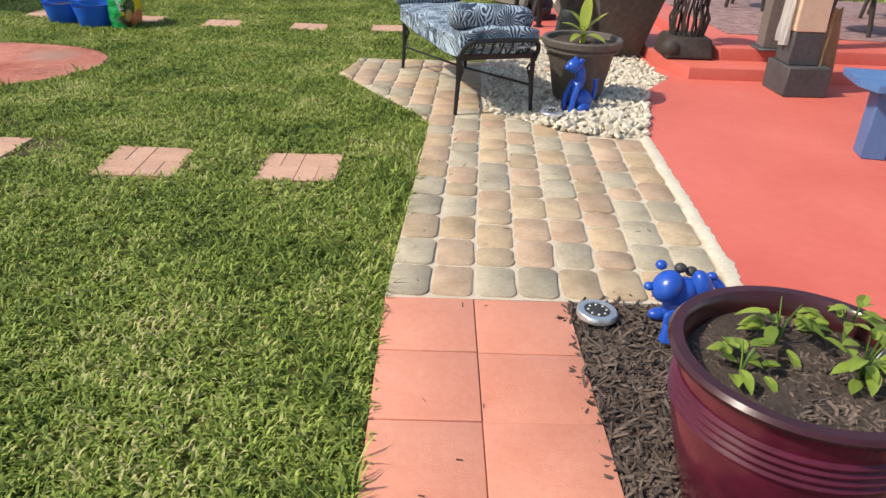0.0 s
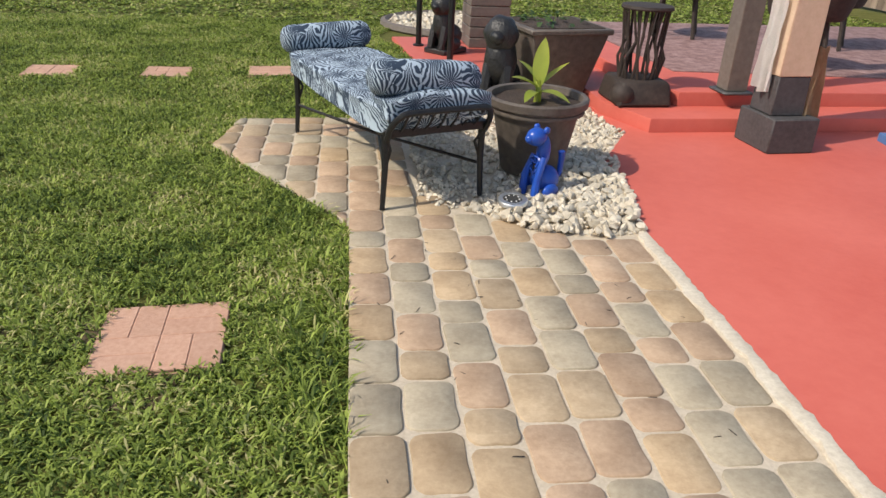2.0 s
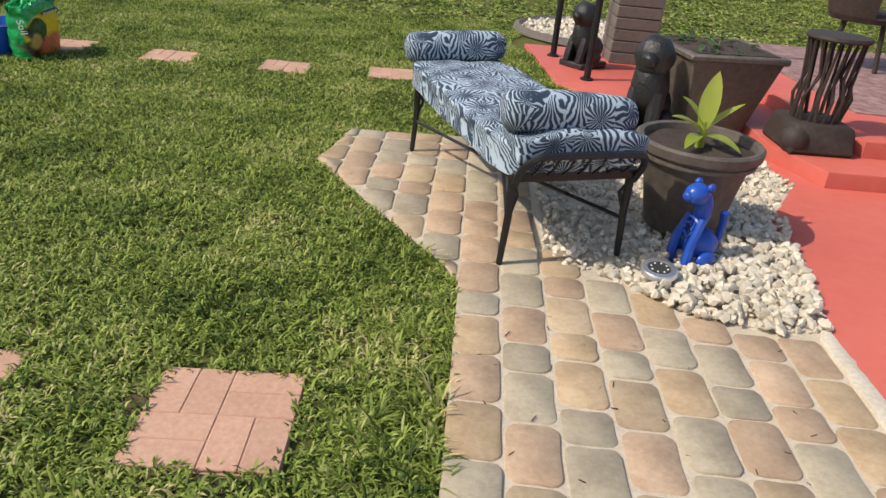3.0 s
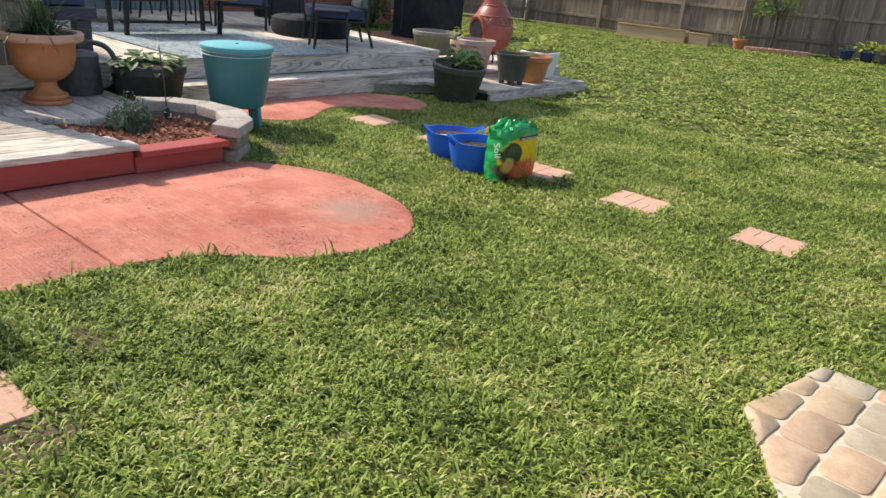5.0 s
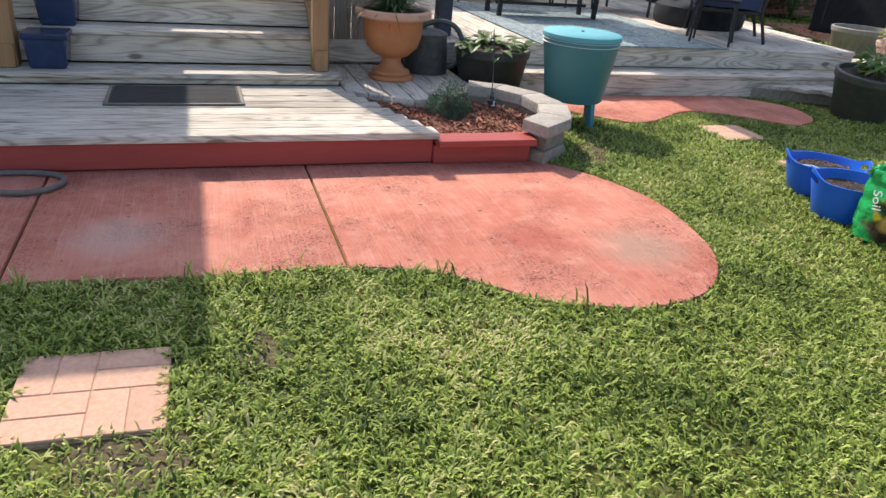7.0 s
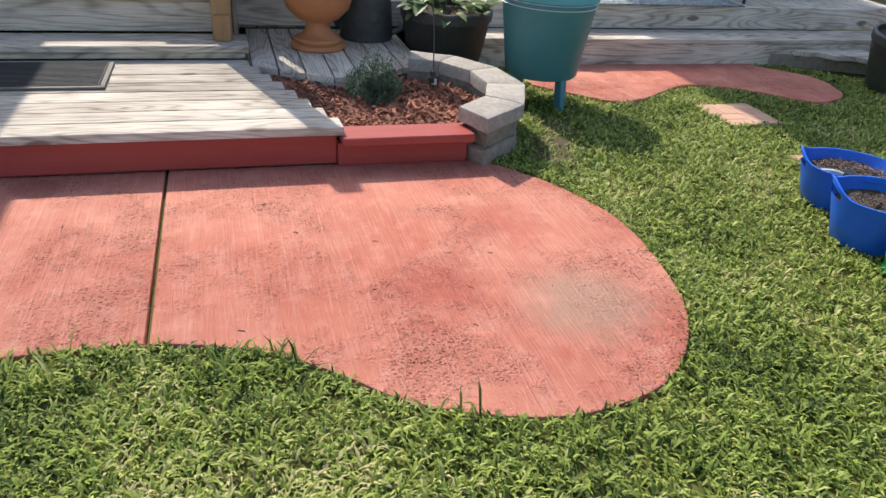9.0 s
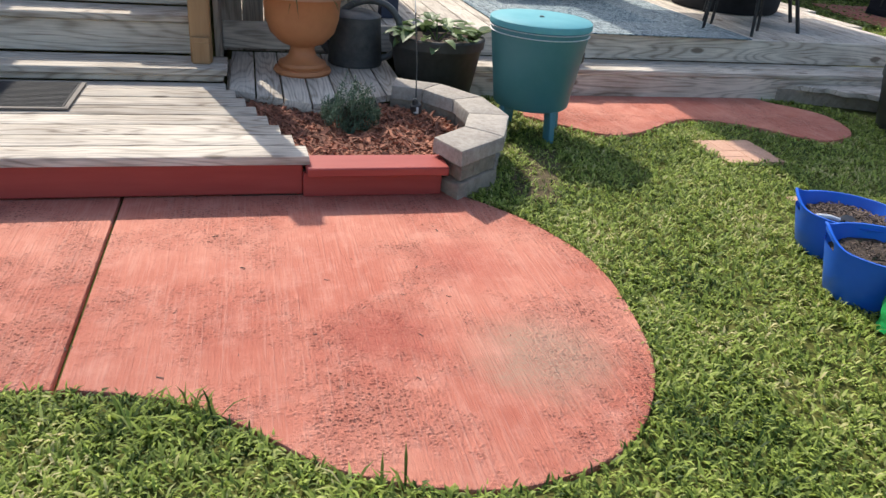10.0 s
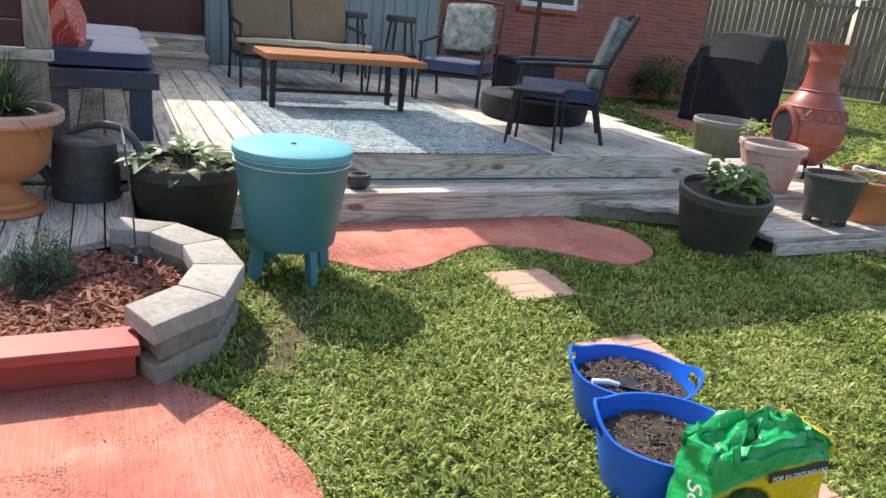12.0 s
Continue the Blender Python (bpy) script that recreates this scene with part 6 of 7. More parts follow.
part("soil", soil_disc(0.183, 0.315), M["soil"], fp)
for k in range(4):
    a = radians(45 + 90 * k)
    part("foot", box(-0.03, 0.03, -0.02, 0.02, 0, 0.055, 0.005, pose(0.11 * math.cos(a), 0.11 * math.sin(a), 0, 0, 0, 45 + 90 * k)), M["green_plastic"], fp)
op = planter("orange_pot", pose(-5.36, 10.93, 0.121), 0.18, 0.25, 0.31, "terracotta", "orange glazed ribbed pot with small white-flowered plant", 0.02, 0.04)
leafy(op, 16, 0.16, 0.12, 0.07, 0.035, "green_leaf", 0.27, seed=36)
wp = thing("white_square_pot", pose(-5.55, 11.4, 0.121, 0, 0, 10), "white square tapered pot with light green plant", "plant pot")
part("body", taper_box(0.30, 0.40, 0, 0.32, 0.012), M["white_paint"], wp)
part("soil", box(-0.17, 0.17, -0.17, 0.17, 0.316, 0.325), M["soil"], wp)
leafy(wp, 26, 0.17, 0.2, 0.13, 0.06, "lime_leaf", 0.32, seed=38)
wb = planter("whitewash_tub", pose(-8.02, 12.15, 0.0), 0.29, 0.355, 0.40, "grey_tub", "faded grey half-barrel tub", 0.01, 0.12)
sp = planter("small_white_pot", pose(-6.9, 11.42, 0.186), 0.10, 0.15, 0.22, "pink_pot", "small pale pot with variegated plant", 0.015, 0.03)
leafy(sp, 40, 0.14, 0.22, 0.08, 0.035, "lime_leaf", 0.2, seed=41)
sb = planter("small_clay_bowl", pose(-6.1, 11.95, 0.186), 0.12, 0.20, 0.14, "terracotta", "small shallow clay bowl of soil", 0.015, 0.03)

chim = thing("chiminea", pose(-6.44, 11.5, 0.186, 0, 0, -100), "rust-red clay chiminea with carved body on iron stand", "chiminea")
body = [(0, 0.10), (0.13, 0.10), (0.18, 0.14), (0.25, 0.24), (0.282, 0.36), (0.285, 0.44), (0.262, 0.56), (0.205, 0.67), (0.165, 0.72), (0.168, 0.735), (0.15, 0.745), (0.135, 0.82), (0.128, 0.94), (0.142, 0.96), (0.146, 0.98), (0.138, 0.995), (0.15, 1.07), (0.178, 1.105), (0.178, 1.13), (0.155, 1.13), (0.13, 1.02), (0.12, 0.92)]
clay = part("body", lathe(body, 48), M["chiminea_clay"], chim)
for z, r in ((0.30, 0.266), (0.50, 0.274), (0.60, 0.244)):
    part("band", lathe([(r, z - 0.01), (r + 0.012, z), (r, z + 0.01)], 48), M["chiminea_clay"], clay)
for k in range(2, 19):
    a = 2 * math.pi * k / 20
    for s in (-1, 1):
        pts = [((0.272 - d * 0.12) * math.cos(a + s * d), (0.272 - d * 0.12) * math.sin(a + s * d), 0.515 + d * 0.5) for d in (0.0, 0.07, 0.14)]
        part("carving", tube(pts, 0.008, 5), M["chiminea_clay"], clay)
part("mouth_rim", tube([(0.262 + 0.02 * math.cos(u), 0.125 * math.sin(u) * 0 + 0.135 * math.sin(u), 0.42 + 0.16 * math.cos(u)) for u in (2 * math.pi * k / 24 for k in range(25))], 0.028, 8), M["chiminea_clay"], chim)
# black disc on the closed body stands in for the shaded hollow
bm = bmesh.new()
add_lathe(bm, [(0, 0.0), (0.12, 0.0), (0.125, 0.02), (0, 0.021)], 28, pose(0.268, 0, 0.42, 0, 90, 0) @ Matrix.Diagonal((1.2, 1.0, 1, 1)))
part("mouth", bm, M["cover_cloth"], clay)
part("mouth_lip", lathe([(0, 0.0), (0.14, 0), (0.16, 0.05), (0.14, 0.055), (0, 0.03)], 24, pose(0.28, 0, 0.235)), M["chiminea_clay"], chim)
for k in range(3):
    a = radians(60 + 120 * k)
    part("stand_leg", tube([(0.19 * math.cos(a), 0.19 * math.sin(a), 0.15), (0.24 * math.cos(a), 0.24 * math.sin(a), 0.06), (0.22 * math.cos(a), 0.22 * math.sin(a), 0.0)], 0.016, 6), M["black_metal"], chim)

# ---- tubs and bag of soil on the lawn ----
def d_tub(m):
    """A flexible blue tub with two raised handles."""
    t = thing("blue_tub", m, "bright blue flexible tub half full of soil", "tub", "blue tubs")
    bm = bmesh.new()
    n, rows = 48, []
    def height(a, k):
        return 0.172 * k + 0.036 * max(0.0, math.cos(2 * a)) ** 2 * max(0.0, (k - 0.7) / 0.3)
    def ring(f, k):
        return [bm.verts.new((0.218 * f * math.cos(a), 0.19 * f * math.sin(a), height(a, k))) for a in (2 * math.pi * i / n for i in range(n))]
    shape = ((0.74, 0.0), (0.76, 0.02), (0.88, 0.55), (0.955, 0.82), (0.985, 0.93), (1.0, 1.0), (1.03, 1.0), (1.03, 1.012), (0.985, 1.012), (0.97, 0.93), (0.94, 0.82), (0.86, 0.55))
    rows = [ring(f, k) for f, k in shape]
    slot = (3, 9)                               # the open grip in each raised handle
    for r, (a, b) in enumerate(zip(rows, rows[1:])):
        for i in range(n):
            j = (i + 1) % n
            if r in slot and (i % 24 in (0, 1, 2, 21, 22, 23)):
                continue
            bm.faces.new((a[i], a[j], b[j], b[i]))
    bm.faces.new(list(reversed(rows[0])))
    part("shell", bm, M["tub_blue"], t)
    part("soil", soil_disc(0.185, 0.125), M["soil"], t).scale = (1.06, 0.92, 1)
    return t


tub1 = d_tub(pose(-3.685, 7.515, 0.004, 0, 0, 54) @ Matrix.Diagonal((1.02, 1.02, 1.1, 1)))
tub2 = copy_thing(tub1, pose(-3.33, 7.37, 0.004, 0, 0, 60) @ Matrix.Diagonal((1.02, 1.02, 1.1, 1)))
for sx, sy, sd in ((-3.685, 7.515, 25), (-3.33, 7.37, 26)):
    scatter("tub_mulch", [(sx + 0.165 * math.cos(2 * math.pi * k / 16), sy + 0.165 * math.sin(2 * math.pi * k / 16)) for k in range(16)], 700, 0.0048, "dark_chip", "bark bits on soil in a blue tub", "mulch", 0.157, flat=0.6, long=4.5, seed=sd)
M["dark_steel"] = mat("dark_steel", (0.09, 0.09, 0.09), (0.17, 0.165, 0.16), 60, 0.45, metal=0.6, bump=0.15)
trowel = thing("hand_trowel", pose(-3.66, 7.44, 0.164, 6, 4, 72), "small hand trowel with white handle in soil", "trowel")
part("blade", leaf_bm(bmesh.new(), (0, 0, 0), (1, 0, -0.06), 0.10, 0.07, 0.05, 0.5), M["dark_steel"], trowel)
part("handle", tube([(0.0, 0, 0.0), (-0.04, 0, 0.008), (-0.095, 0, 0.004)], 0.010, 8), M["label_white"], trowel)

def bag_mat():
    """Printed plastic: green with a yellow field, an orange and a dark green picture."""
    m, n, l, b = nodes_of("soil_bag_print")
    co = n.new("ShaderNodeTexCoord")
    wob = n.new("ShaderNodeTexNoise")
    wob.inputs["Scale"].default_value = 9.0
    l.new(co.outputs["Object"], wob.inputs[0])
    add = n.new("ShaderNodeVectorMath")
    add.operation = "MULTIPLY_ADD"
    l.new(wob.outputs["Color"], add.inputs[0])
    add.inputs[1].default_value = (0.03, 0.03, 0.03)
    l.new(co.outputs["Object"], add.inputs[2])
    col = n.new("ShaderNodeRGB")
    col.outputs[0].default_value = (0.012, 0.36, 0.10, 1)
    cur = col.outputs[0]
    def blend(mask, colour):
        nonlocal cur
        mx = n.new("ShaderNodeMix")
        mx.data_type = "RGBA"
        l.new(mask, mx.inputs[0])
        l.new(cur, mx.inputs[6])
        mx.inputs[7].default_value = (*colour, 1)
        cur = mx.outputs[2]
    def blob(cx, cy, cz, sx, sy, sz, soft=0.12):
        mp = n.new("ShaderNodeMapping")
        mp.vector_type = "TEXTURE"
        mp.inputs["Location"].default_value = (cx, cy, cz)
        mp.inputs["Scale"].default_value = (sx, sy, sz)
        l.new(add.outputs[0], mp.inputs[0])
        ln = n.new("ShaderNodeVectorMath")
        ln.operation = "LENGTH"
        l.new(mp.outputs[0], ln.inputs[0])
        r = n.new("ShaderNodeMapRange")
        r.inputs[1].default_value, r.inputs[2].default_value = 1 + soft, 1 - soft
        l.new(ln.outputs["Value"], r.inputs[0])
        return r.outputs[0]
    blend(blob(0.30, 0.12, 0.17, 0.30, 0.50, 0.20, 0.03), (0.80, 0.52, 0.012))
    blend(blob(0.0, 0.27, 0.36, 0.3, 0.08, 0.10, 0.05), (0.80, 0.52, 0.012))
    blend(blob(0.13, -0.085, 0.09, 0.3, 0.12, 0.085, 0.08), (0.05, 0.028, 0.015))
    blend(blob(0.13, -0.09, 0.195, 0.3, 0.095, 0.09, 0.06), (0.018, 0.06, 0.022))
    blend(blob(0.13, -0.12, 0.125, 0.3, 0.055, 0.05, 0.2), (0.58, 0.34, 0.09))
    blend(blob(0.13, 0.075, 0.075, 0.3, 0.16, 0.078, 0.22), (0.62, 0.12, 0.035))
    blend(blob(0.13, 0.06, 0.05, 0.3, 0.035, 0.02, 0.3), (0.30, 0.16, 0.02))
    l.new(cur, b.inputs["Base Color"])
    b.inputs["Roughness"].default_value = 0.22
    cr = n.new("ShaderNodeTexNoise")
    cr.inputs["Scale"].default_value, cr.inputs["Detail"].default_value = 16.0, 3.0
    l.new(co.outputs["Object"], cr.inputs[0])
    bp = n.new("ShaderNodeBump")
    bp.inputs["Strength"].default_value, bp.inputs["Distance"].default_value = 0.7, 0.03
    l.new(cr.outputs[0], bp.inputs["Height"])
    l.new(bp.outputs[0], b.inputs["Normal"])
    return m


M["bag_print"] = bag_mat()
bag = thing("soil_bag", pose(-3.065, 7.405, 0.01, 0, 0, -3), "open crumpled green and yellow plastic bag of soil", "bag")
bm = bmesh.new()
rings, n = [], 64
for j in range(31):
    t = j / 30
    rise = min(1.0, t / 0.62)
    close = 1.0 if t < 0.62 else max(0.02, 1 - ((t - 0.62) / 0.38) ** 1.4)
    row = []
    for i in range(n):
        a = 2 * math.pi * i / n
        ca, sa = math.cos(a), math.sin(a)
        q = Vector((ca * close * 1.6, sa * close * 1.6, rise))
        p = Vector((0.086 * (0.95 + 0.18 * math.sin(rise * 3.0)) * close * math.copysign(abs(ca) ** 0.45, ca), (0.208 - 0.012 * rise) * close * math.copysign(abs(sa) ** 0.38, sa), 0.345 * rise))
        k = 0.010 + 0.022 * max(0, rise - 0.6)
        p += noise.noise_vector(Vector((ca * 2.2, sa * 2.2, rise * 3))) * k * close
        p += noise.noise_vector(q * 5) * (0.005 + 0.017 * (t > 0.55))
        p.y += 0.005 * math.sin(26 * rise + 3 * ca) * max(0.0, -sa)
        if t > 0.5:
            p.z += (t - 0.5) * (0.16 * noise.noise(q * 2.6) + 0.07 * noise.noise(q * 6.0 + Vector((4, 1, 0)))) + 0.03 * (1 - close)
        row.append(bm.verts.new(p))
    rings.append(row)
for a, b in zip(rings, rings[1:]):
    for i in range(n):
        j = (i + 1) % n
        bm.faces.new((a[i], a[j], b[j], b[i]))
bm.faces.new(list(reversed(rings[0])))
bm.faces.new(rings[-1])
part("sack", bm, M["bag_print"], bag, sharp=70)
def lettering(text, size, m, parent, material="label_white"):
    cu = bpy.data.curves.new("lettering", "FONT")
    cu.body, cu.size, cu.extrude, cu.align_x = text, size, 0.0008, "CENTER"
    cu.materials.append(M[material])
    ob = new("lettering", cu)
    ob.parent = parent
    ob.matrix_local = m
    return ob


part("dark_band", box(0.0, 0.003, 0.0, 0.20, -0.012, 0.012, m=pose(0.097, -0.045, 0.288, 2, -6, 1)), M["black_plastic"], bag)
lettering("FOR IN-GROUND USE", 0.019, pose(0.1035, 0.055, 0.281, 84, 0, 91), bag)
lettering("Soil", 0.07, pose(0.03, -0.224, 0.215, 92, 0, 4) @ pose(0, 0, 0, 0, 0, -78), bag)

# ---- beyond: grill, shrub, gate, planters, far beds ----
grill = thing("covered_grill", pose(-9.98, 14.12, 0.03, 0, 0, 12) @ Matrix.Diagonal((0.8, 0.9, 1.17, 1)), "barbecue grill under black fabric cover", "grill")
bm = bmesh.new()
sec = [(-0.35, 0.0), (-0.36, 0.8), (-0.28, 0.9), (-0.16, 1.1), (0.16, 1.13), (0.3, 0.95), (0.36, 0.82), (0.35, 0.0)]
rows = [[bm.verts.new((x, y * (0.97 if abs(x) > 0.9 else 1) + 0.015 * noise.noise(Vector((x * 3, y * 5, z * 4))), z * s + 0.012 * noise.noise(Vector((x * 5, y * 4, z * 3))))) for y, z in sec] for x, s in ((-0.72, 0.74), (-0.70, 0.80), (-0.52, 0.83), (-0.44, 0.97), (0.0, 1.0), (0.60, 0.99), (0.68, 0.95), (0.72, 0.9))]
for a, b in zip(rows, rows[1:]):
    for k in range(len(sec) - 1):
        bm.faces.new((a[k], b[k], b[k + 1], a[k + 1]))
bm.faces.new(rows[0])
bm.faces.new(list(reversed(rows[-1])))
bmesh.ops.recalc_face_normals(bm, faces=bm.faces)
part("cover", bm, M["cover_cloth"], grill, sharp=25)
for x in (-0.7, 0.7):
    part("wheel", lathe([(0, -0.02), (0.07, -0.02), (0.075, 0), (0.07, 0.02), (0, 0.02)], 16, pose(x, -0.3, 0.02, 90, 0, 0)), M["black_plastic"], grill)
part("hem", box(-0.71, 0.71, -0.365, -0.352, 0.03, 0.07, 0.003), M["cover_cloth"], grill)
part("strap", box(-0.5, -0.46, -0.372, -0.36, 0.1, 0.8, 0.003), M["black_plastic"], grill)
slab("pavement_grill_pad", [(-11.3, 13.4), (-9.0, 12.9), (-8.6, 14.6), (-11.2, 14.9)], -0.05, 0.02, "red_concrete", "red concrete pad under the grill")
sh = thing("shrub", pose(-12.15, 14.75, 0.0), "rounded dark green shrub against brick wall", "shrub")
leafy(sh, 900, 0.55, 0.85, 0.09, 0.045, "dark_leaf", 0.0, seed=51)
def gate_leaf(m, w, h):
    t = thing("gate", m, "weathered timber gate with diagonal brace", "gate", "garden gates")
    for k in range(int(w / 0.14)):
        z = h + 0.12 * math.sin(math.pi * (k + 0.5) / int(w / 0.14))
        part("board", box(0.14 * k, 0.14 * k + 0.134, 0.0, 0.02, 0.05, z), M["fence_wood"], t)
    for z in (0.3, h - 0.2):
        part("rail", box(0, w, -0.04, -0.002, z, z + 0.09, 0.004), M["fence_wood"], t)
    d = math.hypot(w, h - 0.4)
    part("brace", box(0, d, -0.08, -0.042, -0.045, 0.045, 0.004, pose(0, 0, 0.3, 0, -math.degrees(math.atan2(h - 0.5, w)), 0)), M["fence_wood"], t)
    return t


gate_leaf(pose(-15.62, 21.85, 0, 0, 0, 37), 1.0, 2.3)
gate_leaf(pose(-14.75, 22.47, 0, 0, 0, 37), 1.0, 2.3)

def trough(m, l, w, h, material, label):
    t = thing("planter_box", m, label, "planter", "planter boxes")
    for y0, y1 in ((-w / 2, -w / 2 + 0.03), (w / 2 - 0.03, w / 2)):
        part("side", box(-l / 2, l / 2, y0, y1, 0, h, 0.005), M[material], t)
    for x0, x1 in ((-l / 2, -l / 2 + 0.03), (l / 2 - 0.03, l / 2)):
        part("end", box(x0, x1, -w / 2 + 0.032, w / 2 - 0.032, 0, h, 0.005), M[material], t)
    part("soil", box(-l / 2 + 0.035, l / 2 - 0.035, -w / 2 + 0.035, w / 2 - 0.035, 0.01, h - 0.06), M["soil"], t)
    part("top_rim", box(-l / 2, l / 2, -w / 2 - 0.03, -w / 2 + 0.02, h + 0.001, h + 0.03, 0.004), M[material], t)
    return t


trough(pose(-9.35, 22.55, 0, 0, 0, 9), 1.85, 0.45, 0.32, "pine", "long pale timber planter box by the fence")
trough(pose(-8.10, 22.8, 0, 0, 0, 9), 0.50, 0.45, 0.28, "pine", "small square timber planter box by the fence")
trough(pose(3.13, 29.8, 0, 0, 0, 25), 4.6, 1.0, 0.55, "coral_block", "long coral masonry planter with greenery")
gr = thing("planter_greenery", pose(3.13, 29.8, 0.5, 0, 0, 25), "mixed green plants filling the coral planter", "plants")
for k in range(6):
    leafy(gr, 160, 0.45, 0.9, 0.13, 0.06, "green_leaf" if k % 2 else "dark_leaf", 0.0, -1.9 + 0.75 * k, 0.0, seed=60 + k, stems=False)
for k, (x, y, mtl) in enumerate(((-7.25, 23.3, "terracotta"), (-4.95, 24.6, "navy_glaze"), (-4.5, 24.75, "navy_glaze"), (-4.1, 25.0, "green_plastic"), (-3.25, 25.75, "navy_glaze"))):
    q = planter("fence_pot", pose(x, y, 0.0), 0.12, 0.18, 0.26, mtl, "round garden pot standing at the fence", 0.02, 0.03)
    if k in (2, 3):
        leafy(q, 60, 0.3, 0.3, 0.12, 0.06, "lime_leaf", 0.24, seed=70 + k)
    else:
        leafy(q, 20, 0.15, 0.15, 0.08, 0.04, "green_leaf", 0.24, seed=70 + k)
tree = thing("small_tree", pose(-6.6, 23.75, 0), "small young tree with light green crown by fence", "tree")
part("trunk", tube([(0, 0, 0), (0.04, 0.02, 0.5), (0.0, 0.05, 1.0)], 0.035, 8, 0.022), M["twig"], tree)
for k in range(5):
    a = 1.25 * k
    part("limb", tube([(0.0, 0.05, 0.75 + 0.06 * k), (0.18 * math.cos(a), 0.05 + 0.18 * math.sin(a), 1.15 + 0.05 * k), (0.34 * math.cos(a), 0.05 + 0.34 * math.sin(a), 1.5)], 0.016, 6, 0.006), M["twig"], tree)
leafy(tree, 420, 0.55, 1.2, 0.11, 0.05, "green_leaf", 0.7, seed=91, stems=False)
bedge = thing("clay_edging", pose(-6.45, 23.55, 0, 0, 0, 30), "row of terracotta edging bricks round the tree", "garden edging")
for k in range(8):
    part("brick", box(-0.7 + 0.2 * k, -0.52 + 0.2 * k, -0.05, 0.05, 0, 0.11, 0.01), M["coral_block"], bedge)
pk = thing("picket_edging", pose(-0.62, 27.5, 0, 0, 0, 33), "short row of cream edging pickets", "garden edging")
for k in range(11):
    part("picket", box(0.125 * k, 0.125 * k + 0.1, -0.02, 0.02, 0, 0.22 + 0.01 * (k % 2), 0.01), M["cream_block"], pk)
sw = thing("swing_frame", pose(0.62, 28.7, 0), "slim white leaning frame poles by the fence", "frame")
part("pole", tube([(0, 0, 0), (0.1, 0, 2.5)], 0.03, 8), M["white_paint"], sw)
part("pole", tube([(0.55, 0.1, 0), (1.15, 0.1, 2.5)], 0.035, 8), M["white_paint"], sw)
# round flower bed
fb = thing("round_flower_bed", pose(2.05, 15.2, 0), "round flower bed with scalloped stone edging", "garden bed")
for k in range(28):
    a = 2 * math.pi * k / 28
    part("edging_stone", box(-0.035, 0.035, -0.10, 0.10, -0.02, 0.13, 0.03, pose(0.98 * math.cos(a), 0.98 * math.sin(a), 0, 0, 0, math.degrees(a)), 2), M["cream_block"], fb)
scatter("bed_mulch", [(2.05 + 0.95 * math.cos(2 * math.pi * k / 24), 15.2 + 0.95 * math.sin(2 * math.pi * k / 24)) for k in range(24)], 1800, 0.022, "red_chip", "red shredded bark mulch", "mulch", 0.06, flat=0.6, long=4.0, seed=12)
part("bed_soil", lathe([(0.96, 0), (0.95, 0.05), (0, 0.08)], 32), M["soil"], fb)
for k, (x, y) in enumerate(((1.3, 14.9), (1.55, 14.6), (1.9, 14.8))):
    wf = thing("wire_flower", pose(x, y, 0.05), "slim green metal wire flower stake", "garden stake", "wire flowers")
    part("rod", tube([(0, 0, 0), (0.01, 0, 0.5), (0.05, 0, 0.85)], 0.008, 6), M["green_plastic"], wf)
    for j in range(6):
        part("petal", leaf_bm(bmesh.new(), (0.05, 0, 0.5 + 0.06 * j), (math.cos(j * 2.1), math.sin(j * 2.1), 0.4), 0.10, 0.035), M["juniper_leaf"], wf)
wh = thing("wheel_ornament", pose(2.25, 15.05, 0.06, 0, 0, -15), "red spoked wheel ornament on white post", "garden ornament")
part("post", lathe([(0.08, 0), (0.09, 0.05), (0.06, 0.12), (0.05, 0.45), (0.07, 0.5)], 14), M["white_paint"], wh)
bm = bmesh.new()
add_lathe(bm, [(0.30, -0.03), (0.36, -0.03), (0.37, 0), (0.36, 0.03), (0.30, 0.03), (0.29, 0), (0.30, -0.03)], 32, pose(0, 0, 0.82, 90, 0, 0))
M["red_gloss"] = mat("red_gloss", (0.35, 0.02, 0.02), (0.45, 0.03, 0.025), 10, 0.35, bump=0.05)
part("wheel_rim", bm, M["red_gloss"], wh)
for k in range(16):
    a = 2 * math.pi * k / 16
    part("tooth", box(-0.03, 0.03, -0.025, 0.025, 0.36, 0.41, 0.008, pose(0, 0, 0.82, 0, math.degrees(a), 0)), M["red_gloss"], wh)
for k in range(4):
    part("spoke", box(-0.02, 0.02, -0.012, 0.012, -0.3, 0.3, 0.004, pose(0, 0, 0.82, 0, 45 * k, 0)), M["red_gloss"], wh)
plinth = thing("slatted_plinth", pose(1.55, 8.9, 0.031), "grey slatted square pedestal", "pedestal")
for k in range(8):
    part("slat", box(-0.2, 0.2, -0.2, 0.2, 0.10 * k, 0.10 * k + 0.094, 0.006), M["taupe"], plinth)

